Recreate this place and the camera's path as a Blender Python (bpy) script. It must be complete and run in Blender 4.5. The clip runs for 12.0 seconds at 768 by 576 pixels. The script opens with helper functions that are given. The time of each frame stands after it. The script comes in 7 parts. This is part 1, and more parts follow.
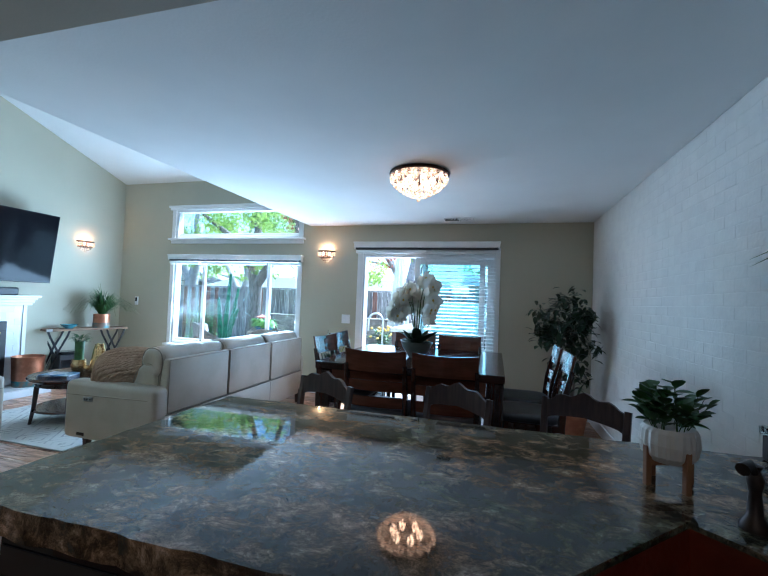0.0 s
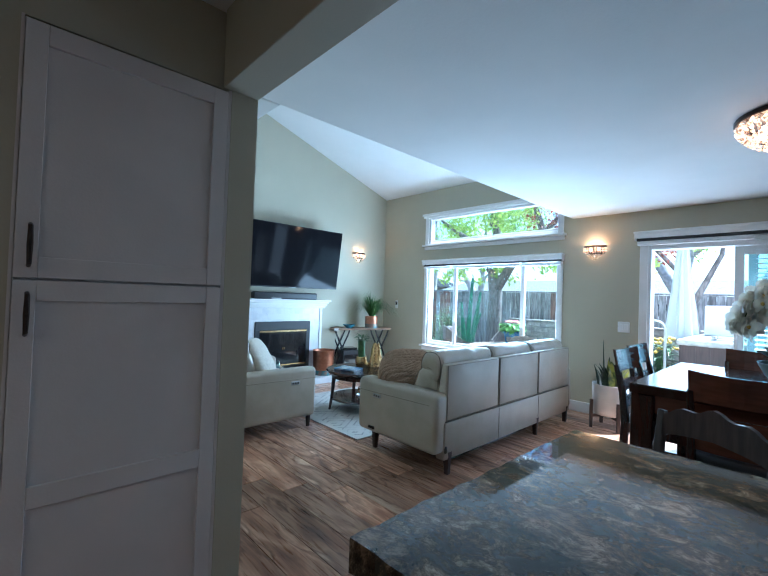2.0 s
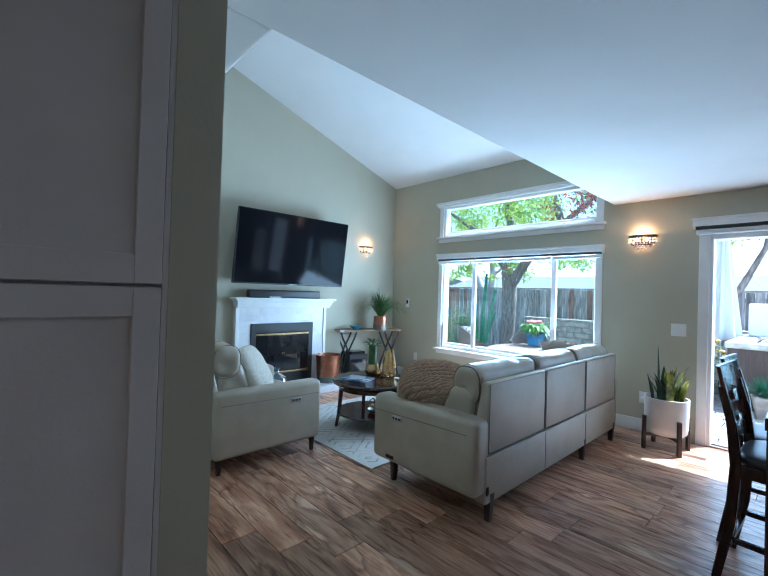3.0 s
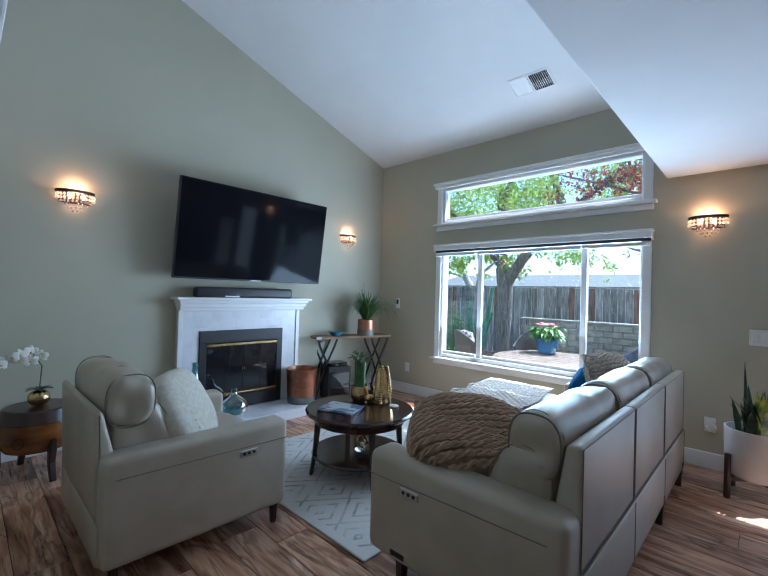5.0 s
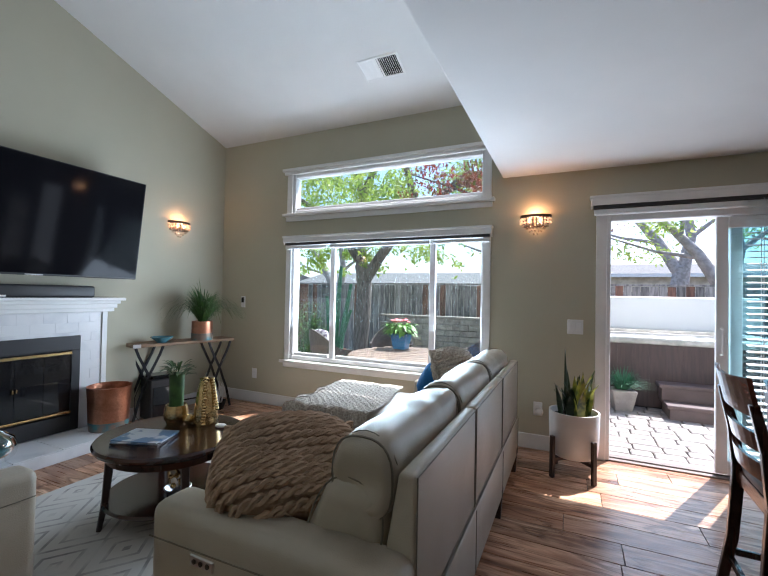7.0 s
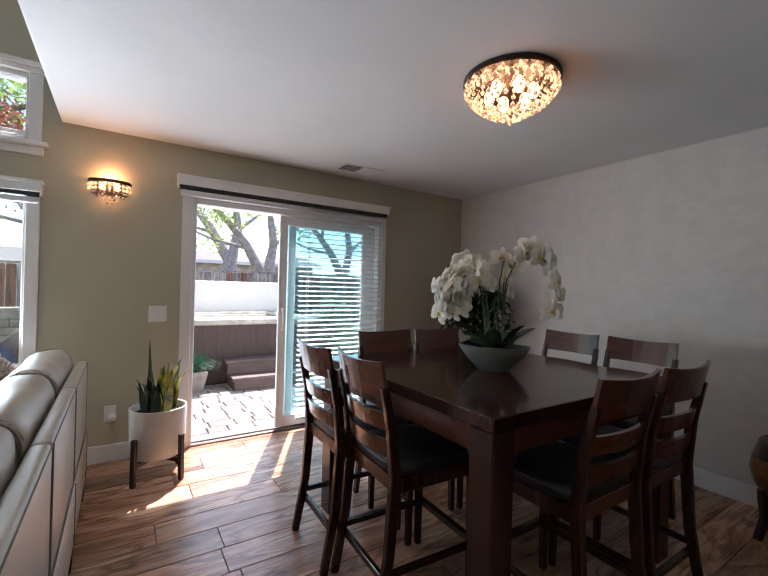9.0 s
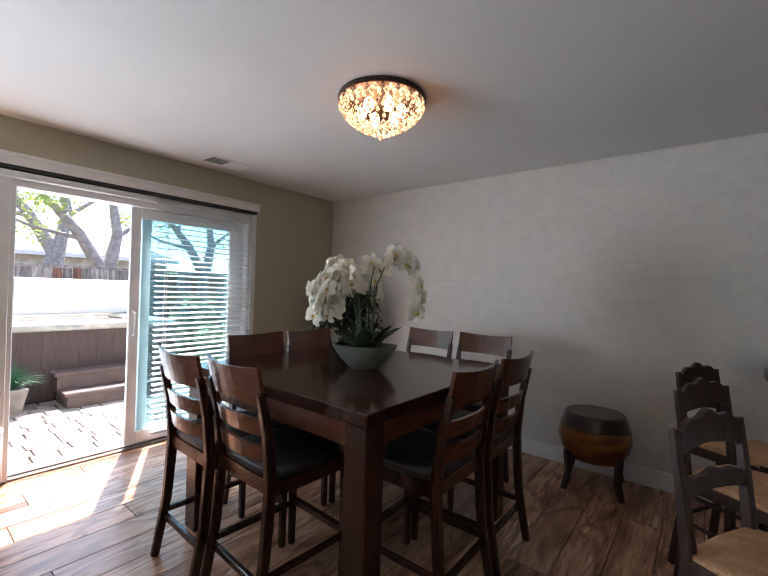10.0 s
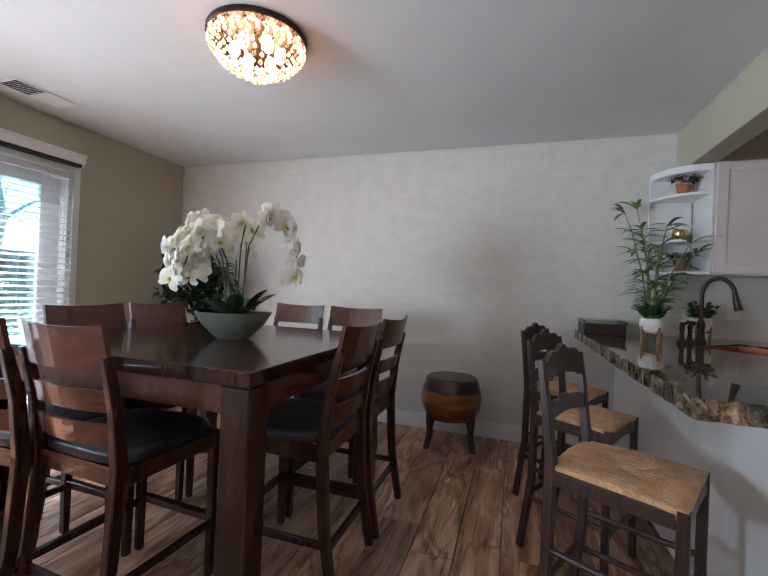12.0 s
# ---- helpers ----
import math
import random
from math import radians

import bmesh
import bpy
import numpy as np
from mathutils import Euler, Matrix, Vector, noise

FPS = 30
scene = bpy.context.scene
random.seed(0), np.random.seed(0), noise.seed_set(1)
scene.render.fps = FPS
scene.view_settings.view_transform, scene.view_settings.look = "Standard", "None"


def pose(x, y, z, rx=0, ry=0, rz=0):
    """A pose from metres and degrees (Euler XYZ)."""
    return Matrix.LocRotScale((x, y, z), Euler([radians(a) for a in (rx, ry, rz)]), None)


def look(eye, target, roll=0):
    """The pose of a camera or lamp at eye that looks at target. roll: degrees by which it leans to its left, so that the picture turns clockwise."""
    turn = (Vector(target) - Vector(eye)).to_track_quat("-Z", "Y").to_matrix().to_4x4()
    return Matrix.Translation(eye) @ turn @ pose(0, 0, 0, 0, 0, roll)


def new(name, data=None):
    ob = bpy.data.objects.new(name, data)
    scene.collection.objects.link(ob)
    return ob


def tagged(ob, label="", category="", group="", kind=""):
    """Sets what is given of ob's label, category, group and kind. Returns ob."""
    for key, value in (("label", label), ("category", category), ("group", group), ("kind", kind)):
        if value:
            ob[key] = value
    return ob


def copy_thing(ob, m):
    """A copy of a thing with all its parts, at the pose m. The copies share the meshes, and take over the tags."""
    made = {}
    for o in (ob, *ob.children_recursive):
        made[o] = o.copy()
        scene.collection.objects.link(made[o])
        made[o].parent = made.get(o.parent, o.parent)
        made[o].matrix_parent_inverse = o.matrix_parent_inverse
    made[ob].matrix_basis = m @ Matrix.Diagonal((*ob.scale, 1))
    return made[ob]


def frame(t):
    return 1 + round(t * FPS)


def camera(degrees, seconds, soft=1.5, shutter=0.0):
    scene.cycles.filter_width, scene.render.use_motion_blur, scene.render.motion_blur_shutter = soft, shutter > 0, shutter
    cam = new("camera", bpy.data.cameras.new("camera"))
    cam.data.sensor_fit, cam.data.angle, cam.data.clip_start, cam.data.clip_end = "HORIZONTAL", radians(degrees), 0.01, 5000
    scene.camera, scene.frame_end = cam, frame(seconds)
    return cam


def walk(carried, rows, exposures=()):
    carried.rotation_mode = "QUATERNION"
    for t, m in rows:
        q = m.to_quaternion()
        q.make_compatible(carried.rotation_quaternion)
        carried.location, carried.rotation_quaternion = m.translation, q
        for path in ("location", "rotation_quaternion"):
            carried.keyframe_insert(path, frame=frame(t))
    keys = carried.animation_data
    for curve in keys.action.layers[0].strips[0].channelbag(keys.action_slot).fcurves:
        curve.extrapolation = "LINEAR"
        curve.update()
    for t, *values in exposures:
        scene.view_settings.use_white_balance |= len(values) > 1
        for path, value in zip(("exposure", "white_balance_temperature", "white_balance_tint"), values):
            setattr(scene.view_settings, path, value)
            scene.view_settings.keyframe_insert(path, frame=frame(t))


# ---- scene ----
cam = camera(87.1, 12.0, soft=1.2)
PATH = [
    (0, (0.185, 0.132, 1.376), (-0.348, 2.058, 1.439), 2.2),
    (0.5, (0.134, 0.112, 1.385), (-0.737, 1.911, 1.448), 2.3),
    (1, (0.009, 0.1, 1.39), (-1.139, 1.737, 1.451), 2.4),
    (1.5, (-0.181, 0.129, 1.384), (-1.523, 1.611, 1.437), 2.3),
    (2, (-0.374, 0.266, 1.356), (-1.825, 1.641, 1.398), 2.0),
    (2.5, (-0.621, 0.465, 1.373), (-2.105, 1.806, 1.403), 1.8),
    (3.1, (-1.02, 0.66, 1.37), (-2.47, 2.04, 1.395), 1.8),
    (3.7, (-1.39, 0.93, 1.355), (-2.80, 2.34, 1.375), 1.7),
    (4.3, (-1.66, 1.179, 1.345), (-3.045, 2.622, 1.359), 1.7),
    (4.5, (-1.734, 1.225, 1.345), (-3.115, 2.672, 1.365), 1.7),
    (5, (-1.832, 1.304, 1.353), (-3.211, 2.752, 1.38), 1.7),
    (5.5, (-1.866, 1.382, 1.364), (-3.252, 2.823, 1.401), 1.7),
    (6, (-1.855, 1.498, 1.351), (-3.245, 2.936, 1.391), 1.6),
    (6.5, (-1.837, 1.636, 1.341), (-3.064, 3.215, 1.381), 1.2),
    (7, (-1.907, 1.737, 1.336), (-2.749, 3.551, 1.371), 1.1),
    (7.5, (-1.955, 1.854, 1.297), (-2.272, 3.829, 1.322), 1.2),
    (7.7, (-1.977, 1.902, 1.294), (-2.077, 3.899, 1.31), 1.2),
    (9.3, (-2.145, 1.972, 1.35), (-0.881, 3.522, 1.353), 1.7),
    (9.5, (-2.158, 1.967, 1.359), (-0.801, 3.437, 1.363), 1.8),
    (10, (-2.188, 1.943, 1.365), (-0.623, 3.188, 1.375), 1.7),
    (10.5, (-2.188, 1.918, 1.356), (-0.48, 2.959, 1.366), 1.7),
    (11, (-2.201, 1.959, 1.298), (-0.389, 2.805, 1.307), 1.9),
    (11.5, (-2.206, 2.01, 1.21), (-0.33, 2.704, 1.218), 2.1),
    (12, (-2.171, 2.101, 1.196), (-0.268, 2.717, 1.204), 2.4),
]
EXPOSURES = [(0, 2.4, 4600, 1), (2.5, 2.3, 4650, 1), (4.5, 1.65, 4900, 7), (5.5, 1.65, 5200, 11), (6.5, 1.65, 5700, 13), (7.5, 1.45, 5850, 14), (9.5, 1.9, 6350, 18), (11, 2.5, 6200, 17), (12, 2.8, 6050, 17)]
walk(cam, [(t, look(eye, target, roll)) for t, eye, target, roll in PATH], EXPOSURES)

# ---- light ----
SUN_WAY = Vector((-0.46, -0.89, -1.74)).normalized()
world = bpy.data.worlds.new("world")
scene.world = world
world.use_nodes = True
wn = world.node_tree.nodes
sky = wn.new("ShaderNodeTexSky")
sky.sky_type, sky.sun_disc = "NISHITA", False
sky.sun_elevation, sky.sun_rotation = radians(60), radians(27)
wn["Background"].inputs["Strength"].default_value = 0.12
world.node_tree.links.new(sky.outputs[0], wn["Background"].inputs["Color"])
sun = new("sun", bpy.data.lights.new("sun", "SUN"))
sun.data.energy, sun.data.angle, sun.data.color = 5.0, radians(0.5), (1, 0.95, 0.88)
sun.matrix_world = look((0, 0, 30), Vector((0, 0, 30)) + SUN_WAY)


def window_light(x0, x1, z0, z1, watts, rise):
    """The sky's light through an opening of the window wall."""
    lamp = new("window_skylight", bpy.data.lights.new("window_skylight", "AREA"))
    lamp.data.shape, lamp.data.size, lamp.data.size_y = "RECTANGLE", x1 - x0, z1 - z0
    lamp.data.energy, lamp.data.color = watts, (0.80, 0.92, 1.0)
    lamp.matrix_world = look(((x0 + x1) / 2, 5.80, (z0 + z1) / 2), ((x0 + x1) / 2, 3, (z0 + z1) / 2 + rise))


window_light(-4.85, -2.7, 0.65, 1.9, 38, 1.6)
window_light(-1.6, 0.15, 0.05, 1.95, 6, 0.6)

kitchen_lamp = new("kitchen_light", bpy.data.lights.new("kitchen_light", "AREA"))
kitchen_lamp.data.shape, kitchen_lamp.data.size, kitchen_lamp.data.size_y = "RECTANGLE", 1.1, 0.35
kitchen_lamp.data.energy, kitchen_lamp.data.color = 2.0, (1.0, 0.74, 0.56)
kitchen_lamp.matrix_world = look((-0.4, -1.5, 2.42), (-0.4, -1.49, 0))


# ---- materials ----
def material(name, color, rough=0.5, metal=0.0, color2=None, scale=6.0, stretch=(1, 1, 1), bump=0.0, bump_scale=60.0, detail=4.0, coat=0.0, spread=(0.4, 0.6), vary=0.0):
    m = bpy.data.materials.new(name)
    m.use_nodes = True
    n, link = m.node_tree.nodes, m.node_tree.links.new
    p = n["Principled BSDF"]
    p.inputs["Base Color"].default_value = (*color, 1)
    p.inputs["Roughness"].default_value, p.inputs["Metallic"].default_value = rough, metal
    p.inputs["Coat Weight"].default_value = coat
    co, mp = n.new("ShaderNodeTexCoord"), n.new("ShaderNodeMapping")
    mp.inputs["Scale"].default_value = stretch
    link(co.outputs["Object"], mp.inputs["Vector"])
    info = n.new("ShaderNodeObjectInfo")
    shift = n.new("ShaderNodeVectorMath")
    shift.operation = "MULTIPLY"
    shift.inputs[1].default_value = (31, 17, 23)
    link(info.outputs["Random"], shift.inputs[0])
    link(shift.outputs[0], mp.inputs["Location"])
    last = None
    if color2:
        t, r = n.new("ShaderNodeTexNoise"), n.new("ShaderNodeMapRange")
        t.inputs["Scale"].default_value, t.inputs["Detail"].default_value = scale, detail
        r.inputs["From Min"].default_value, r.inputs["From Max"].default_value = spread
        mx = n.new("ShaderNodeMix")
        mx.data_type = "RGBA"
        mx.inputs[6].default_value, mx.inputs[7].default_value = (*color, 1), (*color2, 1)
        link(mp.outputs[0], t.inputs["Vector"])
        link(t.outputs[0], r.inputs["Value"])
        link(r.outputs[0], mx.inputs[0])
        last = mx.outputs[2]
    if vary:
        h, r2 = n.new("ShaderNodeHueSaturation"), n.new("ShaderNodeMapRange")
        r2.inputs["To Min"].default_value, r2.inputs["To Max"].default_value = 1 - vary, 1 + vary
        link(info.outputs["Random"], r2.inputs["Value"])
        link(r2.outputs[0], h.inputs["Value"])
        h.inputs["Color"].default_value = (*color, 1)
        if last:
            link(last, h.inputs["Color"])
        last = h.outputs[0]
    if last:
        link(last, p.inputs["Base Color"])
    if bump:
        t, b = n.new("ShaderNodeTexNoise"), n.new("ShaderNodeBump")
        t.inputs["Scale"].default_value, t.inputs["Detail"].default_value = bump_scale, 3
        b.inputs["Strength"].default_value, b.inputs["Distance"].default_value = bump, 0.01
        link(mp.outputs[0], t.inputs["Vector"])
        link(t.outputs[0], b.inputs["Height"])
        link(b.outputs[0], p.inputs["Normal"])
    return m


def glass(name, tint=(1, 1, 1), gloss=0.08, rough=0.0):
    """Thin clear glass."""
    m = bpy.data.materials.new(name)
    m.use_nodes = True
    n, link = m.node_tree.nodes, m.node_tree.links.new
    n.remove(n["Principled BSDF"])
    a, b, mx = n.new("ShaderNodeBsdfTransparent"), n.new("ShaderNodeBsdfGlossy"), n.new("ShaderNodeMixShader")
    a.inputs[0].default_value = (*tint, 1)
    b.inputs["Roughness"].default_value = rough
    f, r = n.new("ShaderNodeFresnel"), n.new("ShaderNodeMath")
    f.inputs["IOR"].default_value = 1.45
    r.operation = "MULTIPLY_ADD"
    r.inputs[1].default_value, r.inputs[2].default_value = 0.9, gloss * 0.3
    link(f.outputs[0], r.inputs[0])
    link(r.outputs[0], mx.inputs[0])
    link(a.outputs[0], mx.inputs[1])
    link(b.outputs[0], mx.inputs[2])
    link(mx.outputs[0], n["Material Output"].inputs[0])
    return m


def glow(name, color, strength):
    m = bpy.data.materials.new(name)
    m.use_nodes = True
    p = m.node_tree.nodes["Principled BSDF"]
    p.inputs["Base Color"].default_value = (*color, 1)
    p.inputs["Emission Color"].default_value, p.inputs["Emission Strength"].default_value = (*color, 1), strength
    return m


def ramp(n, stops):
    r = n.new("ShaderNodeValToRGB")
    e = r.color_ramp.elements
    while len(e) < len(stops):
        e.new(0.5)
    for k, (at, c) in enumerate(stops):
        e[k].position, e[k].color = at, (*c, 1)
    return r


def plank_material():
    """Wood-look porcelain: brown and tan zones with dark veins along the plank."""
    m = bpy.data.materials.new("wood_look_tile")
    m.use_nodes = True
    n, link = m.node_tree.nodes, m.node_tree.links.new
    p = n["Principled BSDF"]
    co, info, shift, mp = n.new("ShaderNodeTexCoord"), n.new("ShaderNodeObjectInfo"), n.new("ShaderNodeVectorMath"), n.new("ShaderNodeMapping")
    shift.operation = "MULTIPLY"
    shift.inputs[1].default_value = (37, 19, 11)
    link(info.outputs["Random"], shift.inputs[0])
    link(co.outputs["Object"], mp.inputs["Vector"])
    link(shift.outputs[0], mp.inputs["Location"])
    mp.inputs["Scale"].default_value = (0.9, 4.4, 1)
    a = n.new("ShaderNodeTexNoise")
    a.inputs["Scale"].default_value, a.inputs["Detail"].default_value, a.inputs["Distortion"].default_value = 2.0, 4, 0.5
    link(mp.outputs[0], a.inputs["Vector"])
    zones = ramp(n, [(0.3, (0.10, 0.043, 0.023)), (0.42, (0.22, 0.108, 0.060)), (0.52, (0.34, 0.205, 0.130)), (0.60, (0.17, 0.082, 0.046)), (0.68, (0.46, 0.32, 0.22))])
    link(a.outputs[0], zones.inputs[0])
    w = n.new("ShaderNodeTexNoise")
    w.inputs["Scale"].default_value, w.inputs["Detail"].default_value, w.inputs["Distortion"].default_value = 0.8, 5, 0.7
    link(mp.outputs[0], w.inputs["Vector"])
    veins = ramp(n, [(0.0, (1, 1, 1)), (0.474, (1, 1, 1)), (0.488, (0.66, 0.58, 0.52)), (0.498, (0.46, 0.38, 0.33)), (0.512, (1, 1, 1))])
    link(w.outputs[0], veins.inputs[0])
    g = n.new("ShaderNodeTexNoise")
    gm = n.new("ShaderNodeMapping")
    gm.inputs["Scale"].default_value = (3, 60, 1)
    link(co.outputs["Object"], gm.inputs["Vector"])
    link(shift.outputs[0], gm.inputs["Location"])
    g.inputs["Scale"].default_value, g.inputs["Detail"].default_value = 1.5, 4
    link(gm.outputs[0], g.inputs["Vector"])
    grain = ramp(n, [(0.3, (0.75, 0.75, 0.75)), (0.65, (1.1, 1.1, 1.1))])
    link(g.outputs[0], grain.inputs[0])
    m1, m2, h, r = n.new("ShaderNodeMix"), n.new("ShaderNodeMix"), n.new("ShaderNodeHueSaturation"), n.new("ShaderNodeMapRange")
    for x in (m1, m2):
        x.data_type, x.blend_type = "RGBA", "MULTIPLY"
        x.inputs[0].default_value = 1
    link(zones.outputs[0], m1.inputs[6])
    link(veins.outputs[0], m1.inputs[7])
    link(m1.outputs[2], m2.inputs[6])
    link(grain.outputs[0], m2.inputs[7])
    r.inputs["To Min"].default_value, r.inputs["To Max"].default_value = 1.05, 2.15
    link(info.outputs["Random"], r.inputs["Value"])
    link(r.outputs[0], h.inputs["Value"])
    link(m2.outputs[2], h.inputs["Color"])
    link(h.outputs[0], p.inputs["Base Color"])
    rr = n.new("ShaderNodeMapRange")
    rr.inputs["To Min"].default_value, rr.inputs["To Max"].default_value = 0.20, 0.40
    link(g.outputs[0], rr.inputs["Value"])
    link(rr.outputs[0], p.inputs["Roughness"])
    b = n.new("ShaderNodeBump")
    b.inputs["Strength"].default_value, b.inputs["Distance"].default_value = 0.25, 0.004
    link(g.outputs[0], b.inputs["Height"])
    link(b.outputs[0], p.inputs["Normal"])
    return m


def granite_material():
    m = bpy.data.materials.new("polished_granite")
    m.use_nodes = True
    n, link = m.node_tree.nodes, m.node_tree.links.new
    p = n["Principled BSDF"]
    co, mp = n.new("ShaderNodeTexCoord"), n.new("ShaderNodeMapping")
    mp.inputs["Scale"].default_value, mp.inputs["Rotation"].default_value = (1, 1.35, 1), (0, 0, radians(-20))
    link(co.outputs["Object"], mp.inputs["Vector"])
    a, v, c = n.new("ShaderNodeTexNoise"), n.new("ShaderNodeTexVoronoi"), n.new("ShaderNodeTexNoise")
    a.inputs["Scale"].default_value, a.inputs["Detail"].default_value, a.inputs["Distortion"].default_value = 13, 12, 0.35
    a.inputs["Roughness"].default_value = 0.80
    c.inputs["Scale"].default_value, c.inputs["Detail"].default_value, c.inputs["Distortion"].default_value = 1.8, 4, 1.0
    add = n.new("ShaderNodeVectorMath")
    add.operation = "ADD"
    link(mp.outputs[0], a.inputs["Vector"])
    link(mp.outputs[0], c.inputs["Vector"])
    link(mp.outputs[0], add.inputs[0])
    link(a.outputs[1], add.inputs[1])
    v.inputs["Scale"].default_value = 15
    link(add.outputs[0], v.inputs["Vector"])
    fine = ramp(n, [(0.40, (0.008, 0.009, 0.008)), (0.46, (0.035, 0.035, 0.027)), (0.51, (0.10, 0.085, 0.060)), (0.57, (0.21, 0.175, 0.125)), (0.66, (0.48, 0.43, 0.34))])
    link(a.outputs[0], fine.inputs[0])
    big = ramp(n, [(0.35, (0.45, 0.62, 0.55)), (0.5, (0.9, 0.85, 0.8)), (0.62, (1.2, 0.95, 0.78))])
    link(c.outputs[0], big.inputs[0])
    blob = ramp(n, [(0.1, (0.35, 0.35, 0.35)), (0.35, (1, 1, 1)), (0.6, (1.3, 1.25, 1.2))])
    link(v.outputs["Distance"], blob.inputs[0])
    m1, m2 = n.new("ShaderNodeMix"), n.new("ShaderNodeMix")
    for x in (m1, m2):
        x.data_type, x.blend_type = "RGBA", "MULTIPLY"
        x.inputs[0].default_value = 1
    link(fine.outputs[0], m1.inputs[6])
    link(big.outputs[0], m1.inputs[7])
    link(m1.outputs[2], m2.inputs[6])
    link(blob.outputs[0], m2.inputs[7])
    link(m2.outputs[2], p.inputs["Base Color"])
    p.inputs["Roughness"].default_value = 0.035
    p.inputs["IOR"].default_value = 1.52
    return m


def rug_material():
    """Off-white rug with a worn grey pattern of nested diamonds and a plain border."""
    m = bpy.data.materials.new("patterned_rug")
    m.use_nodes = True
    n, link = m.node_tree.nodes, m.node_tree.links.new
    p = n["Principled BSDF"]
    co, sep = n.new("ShaderNodeTexCoord"), n.new("ShaderNodeSeparateXYZ")
    link(co.outputs["Object"], sep.inputs[0])

    def op(kind, a, b=None):
        x = n.new("ShaderNodeMath")
        x.operation = kind
        for k, v in enumerate((a, b)):
            if v is None:
                continue
            if isinstance(v, (int, float)):
                x.inputs[k].default_value = v
            else:
                link(v, x.inputs[k])
        return x.outputs[0]

    u = op("ABSOLUTE", op("SUBTRACT", op("FRACT", op("MULTIPLY", sep.outputs[0], 2.9)), 0.5))
    v = op("ABSOLUTE", op("SUBTRACT", op("FRACT", op("MULTIPLY", sep.outputs[1], 2.1)), 0.5))
    ring = op("FRACT", op("MULTIPLY", op("ADD", u, v), 4.4))
    line = op("LESS_THAN", ring, 0.27)
    inner = op("MULTIPLY", op("MULTIPLY", op("GREATER_THAN", sep.outputs[0], -4.92), op("LESS_THAN", sep.outputs[0], -3.34)), op("MULTIPLY", op("GREATER_THAN", sep.outputs[1], 2.80), op("LESS_THAN", sep.outputs[1], 4.99)))
    line = op("MULTIPLY", line, inner)
    t = n.new("ShaderNodeTexNoise")
    t.inputs["Scale"].default_value, t.inputs["Detail"].default_value = 7, 5
    link(co.outputs["Object"], t.inputs["Vector"])
    wear = ramp(n, [(0.40, (0.05, 0.05, 0.05)), (0.68, (0.85, 0.85, 0.85))])
    link(t.outputs[0], wear.inputs[0])
    mask = op("MULTIPLY", line, wear.outputs[0])
    mx = n.new("ShaderNodeMix")
    mx.data_type = "RGBA"
    mx.inputs[6].default_value, mx.inputs[7].default_value = (0.58, 0.56, 0.52, 1), (0.20, 0.19, 0.19, 1)
    link(mask, mx.inputs[0])
    link(mx.outputs[2], p.inputs["Base Color"])
    p.inputs["Roughness"].default_value = 0.95
    f, b = n.new("ShaderNodeTexNoise"), n.new("ShaderNodeBump")
    f.inputs["Scale"].default_value = 180
    link(co.outputs["Object"], f.inputs["Vector"])
    b.inputs["Strength"].default_value = 0.4
    link(f.outputs[0], b.inputs["Height"])
    link(b.outputs[0], p.inputs["Normal"])
    return m


PAINT = material("sage_wall_paint", (0.47, 0.445, 0.34), 0.75, color2=(0.45, 0.425, 0.325), scale=1.2, bump=0.06, bump_scale=90)
CEILING = material("white_ceiling_paint", (0.74, 0.74, 0.73), 0.85, color2=(0.71, 0.71, 0.70), scale=1.5, bump=0.08, bump_scale=70)
BRICK = material("white_painted_brick", (0.66, 0.64, 0.60), 0.5, color2=(0.62, 0.60, 0.565), scale=8, bump=0.16, bump_scale=45, vary=0.01)
JOINT = material("painted_mortar", (0.66, 0.64, 0.60), 0.5, color2=(0.62, 0.60, 0.565), scale=12, bump=0.16, bump_scale=80)
TRIM = material("white_trim_paint", (0.78, 0.78, 0.77), 0.35, color2=(0.74, 0.74, 0.73), scale=5)
VINYL = material("white_vinyl", (0.78, 0.78, 0.78), 0.3, color2=(0.73, 0.73, 0.73), scale=4)
BLIND = material("white_blind_slat", (0.76, 0.77, 0.78), 0.4)
FLOORMAT = plank_material()
GROUT = material("dark_grout", (0.10, 0.08, 0.07), 0.9, color2=(0.14, 0.12, 0.10), scale=30)
GRANITE = granite_material()
CABINET = material("white_cabinet_paint", (0.66, 0.62, 0.60), 0.4, color2=(0.62, 0.58, 0.56), scale=3, bump=0.05, bump_scale=120)
BLACK = material("black_gloss", (0.012, 0.012, 0.014), 0.04)
MATTE = material("black_plastic", (0.02, 0.02, 0.022), 0.45)
SCREEN = material("dark_screen", (0.006, 0.006, 0.008), 0.07)
SCREEN.node_tree.nodes["Principled BSDF"].inputs["IOR"].default_value = 1.22
BRONZE = material("dark_bronze", (0.035, 0.025, 0.022), 0.38, 0.7, color2=(0.06, 0.04, 0.03), scale=30)
IRON = material("black_iron", (0.02, 0.02, 0.022), 0.5, 0.6)
BRASS = material("polished_brass", (0.75, 0.55, 0.28), 0.2, 1.0, color2=(0.6, 0.42, 0.2), scale=15)
GOLD = material("hammered_gold", (0.72, 0.52, 0.26), 0.26, 1.0, color2=(0.5, 0.34, 0.15), scale=25, bump=0.6, bump_scale=35)
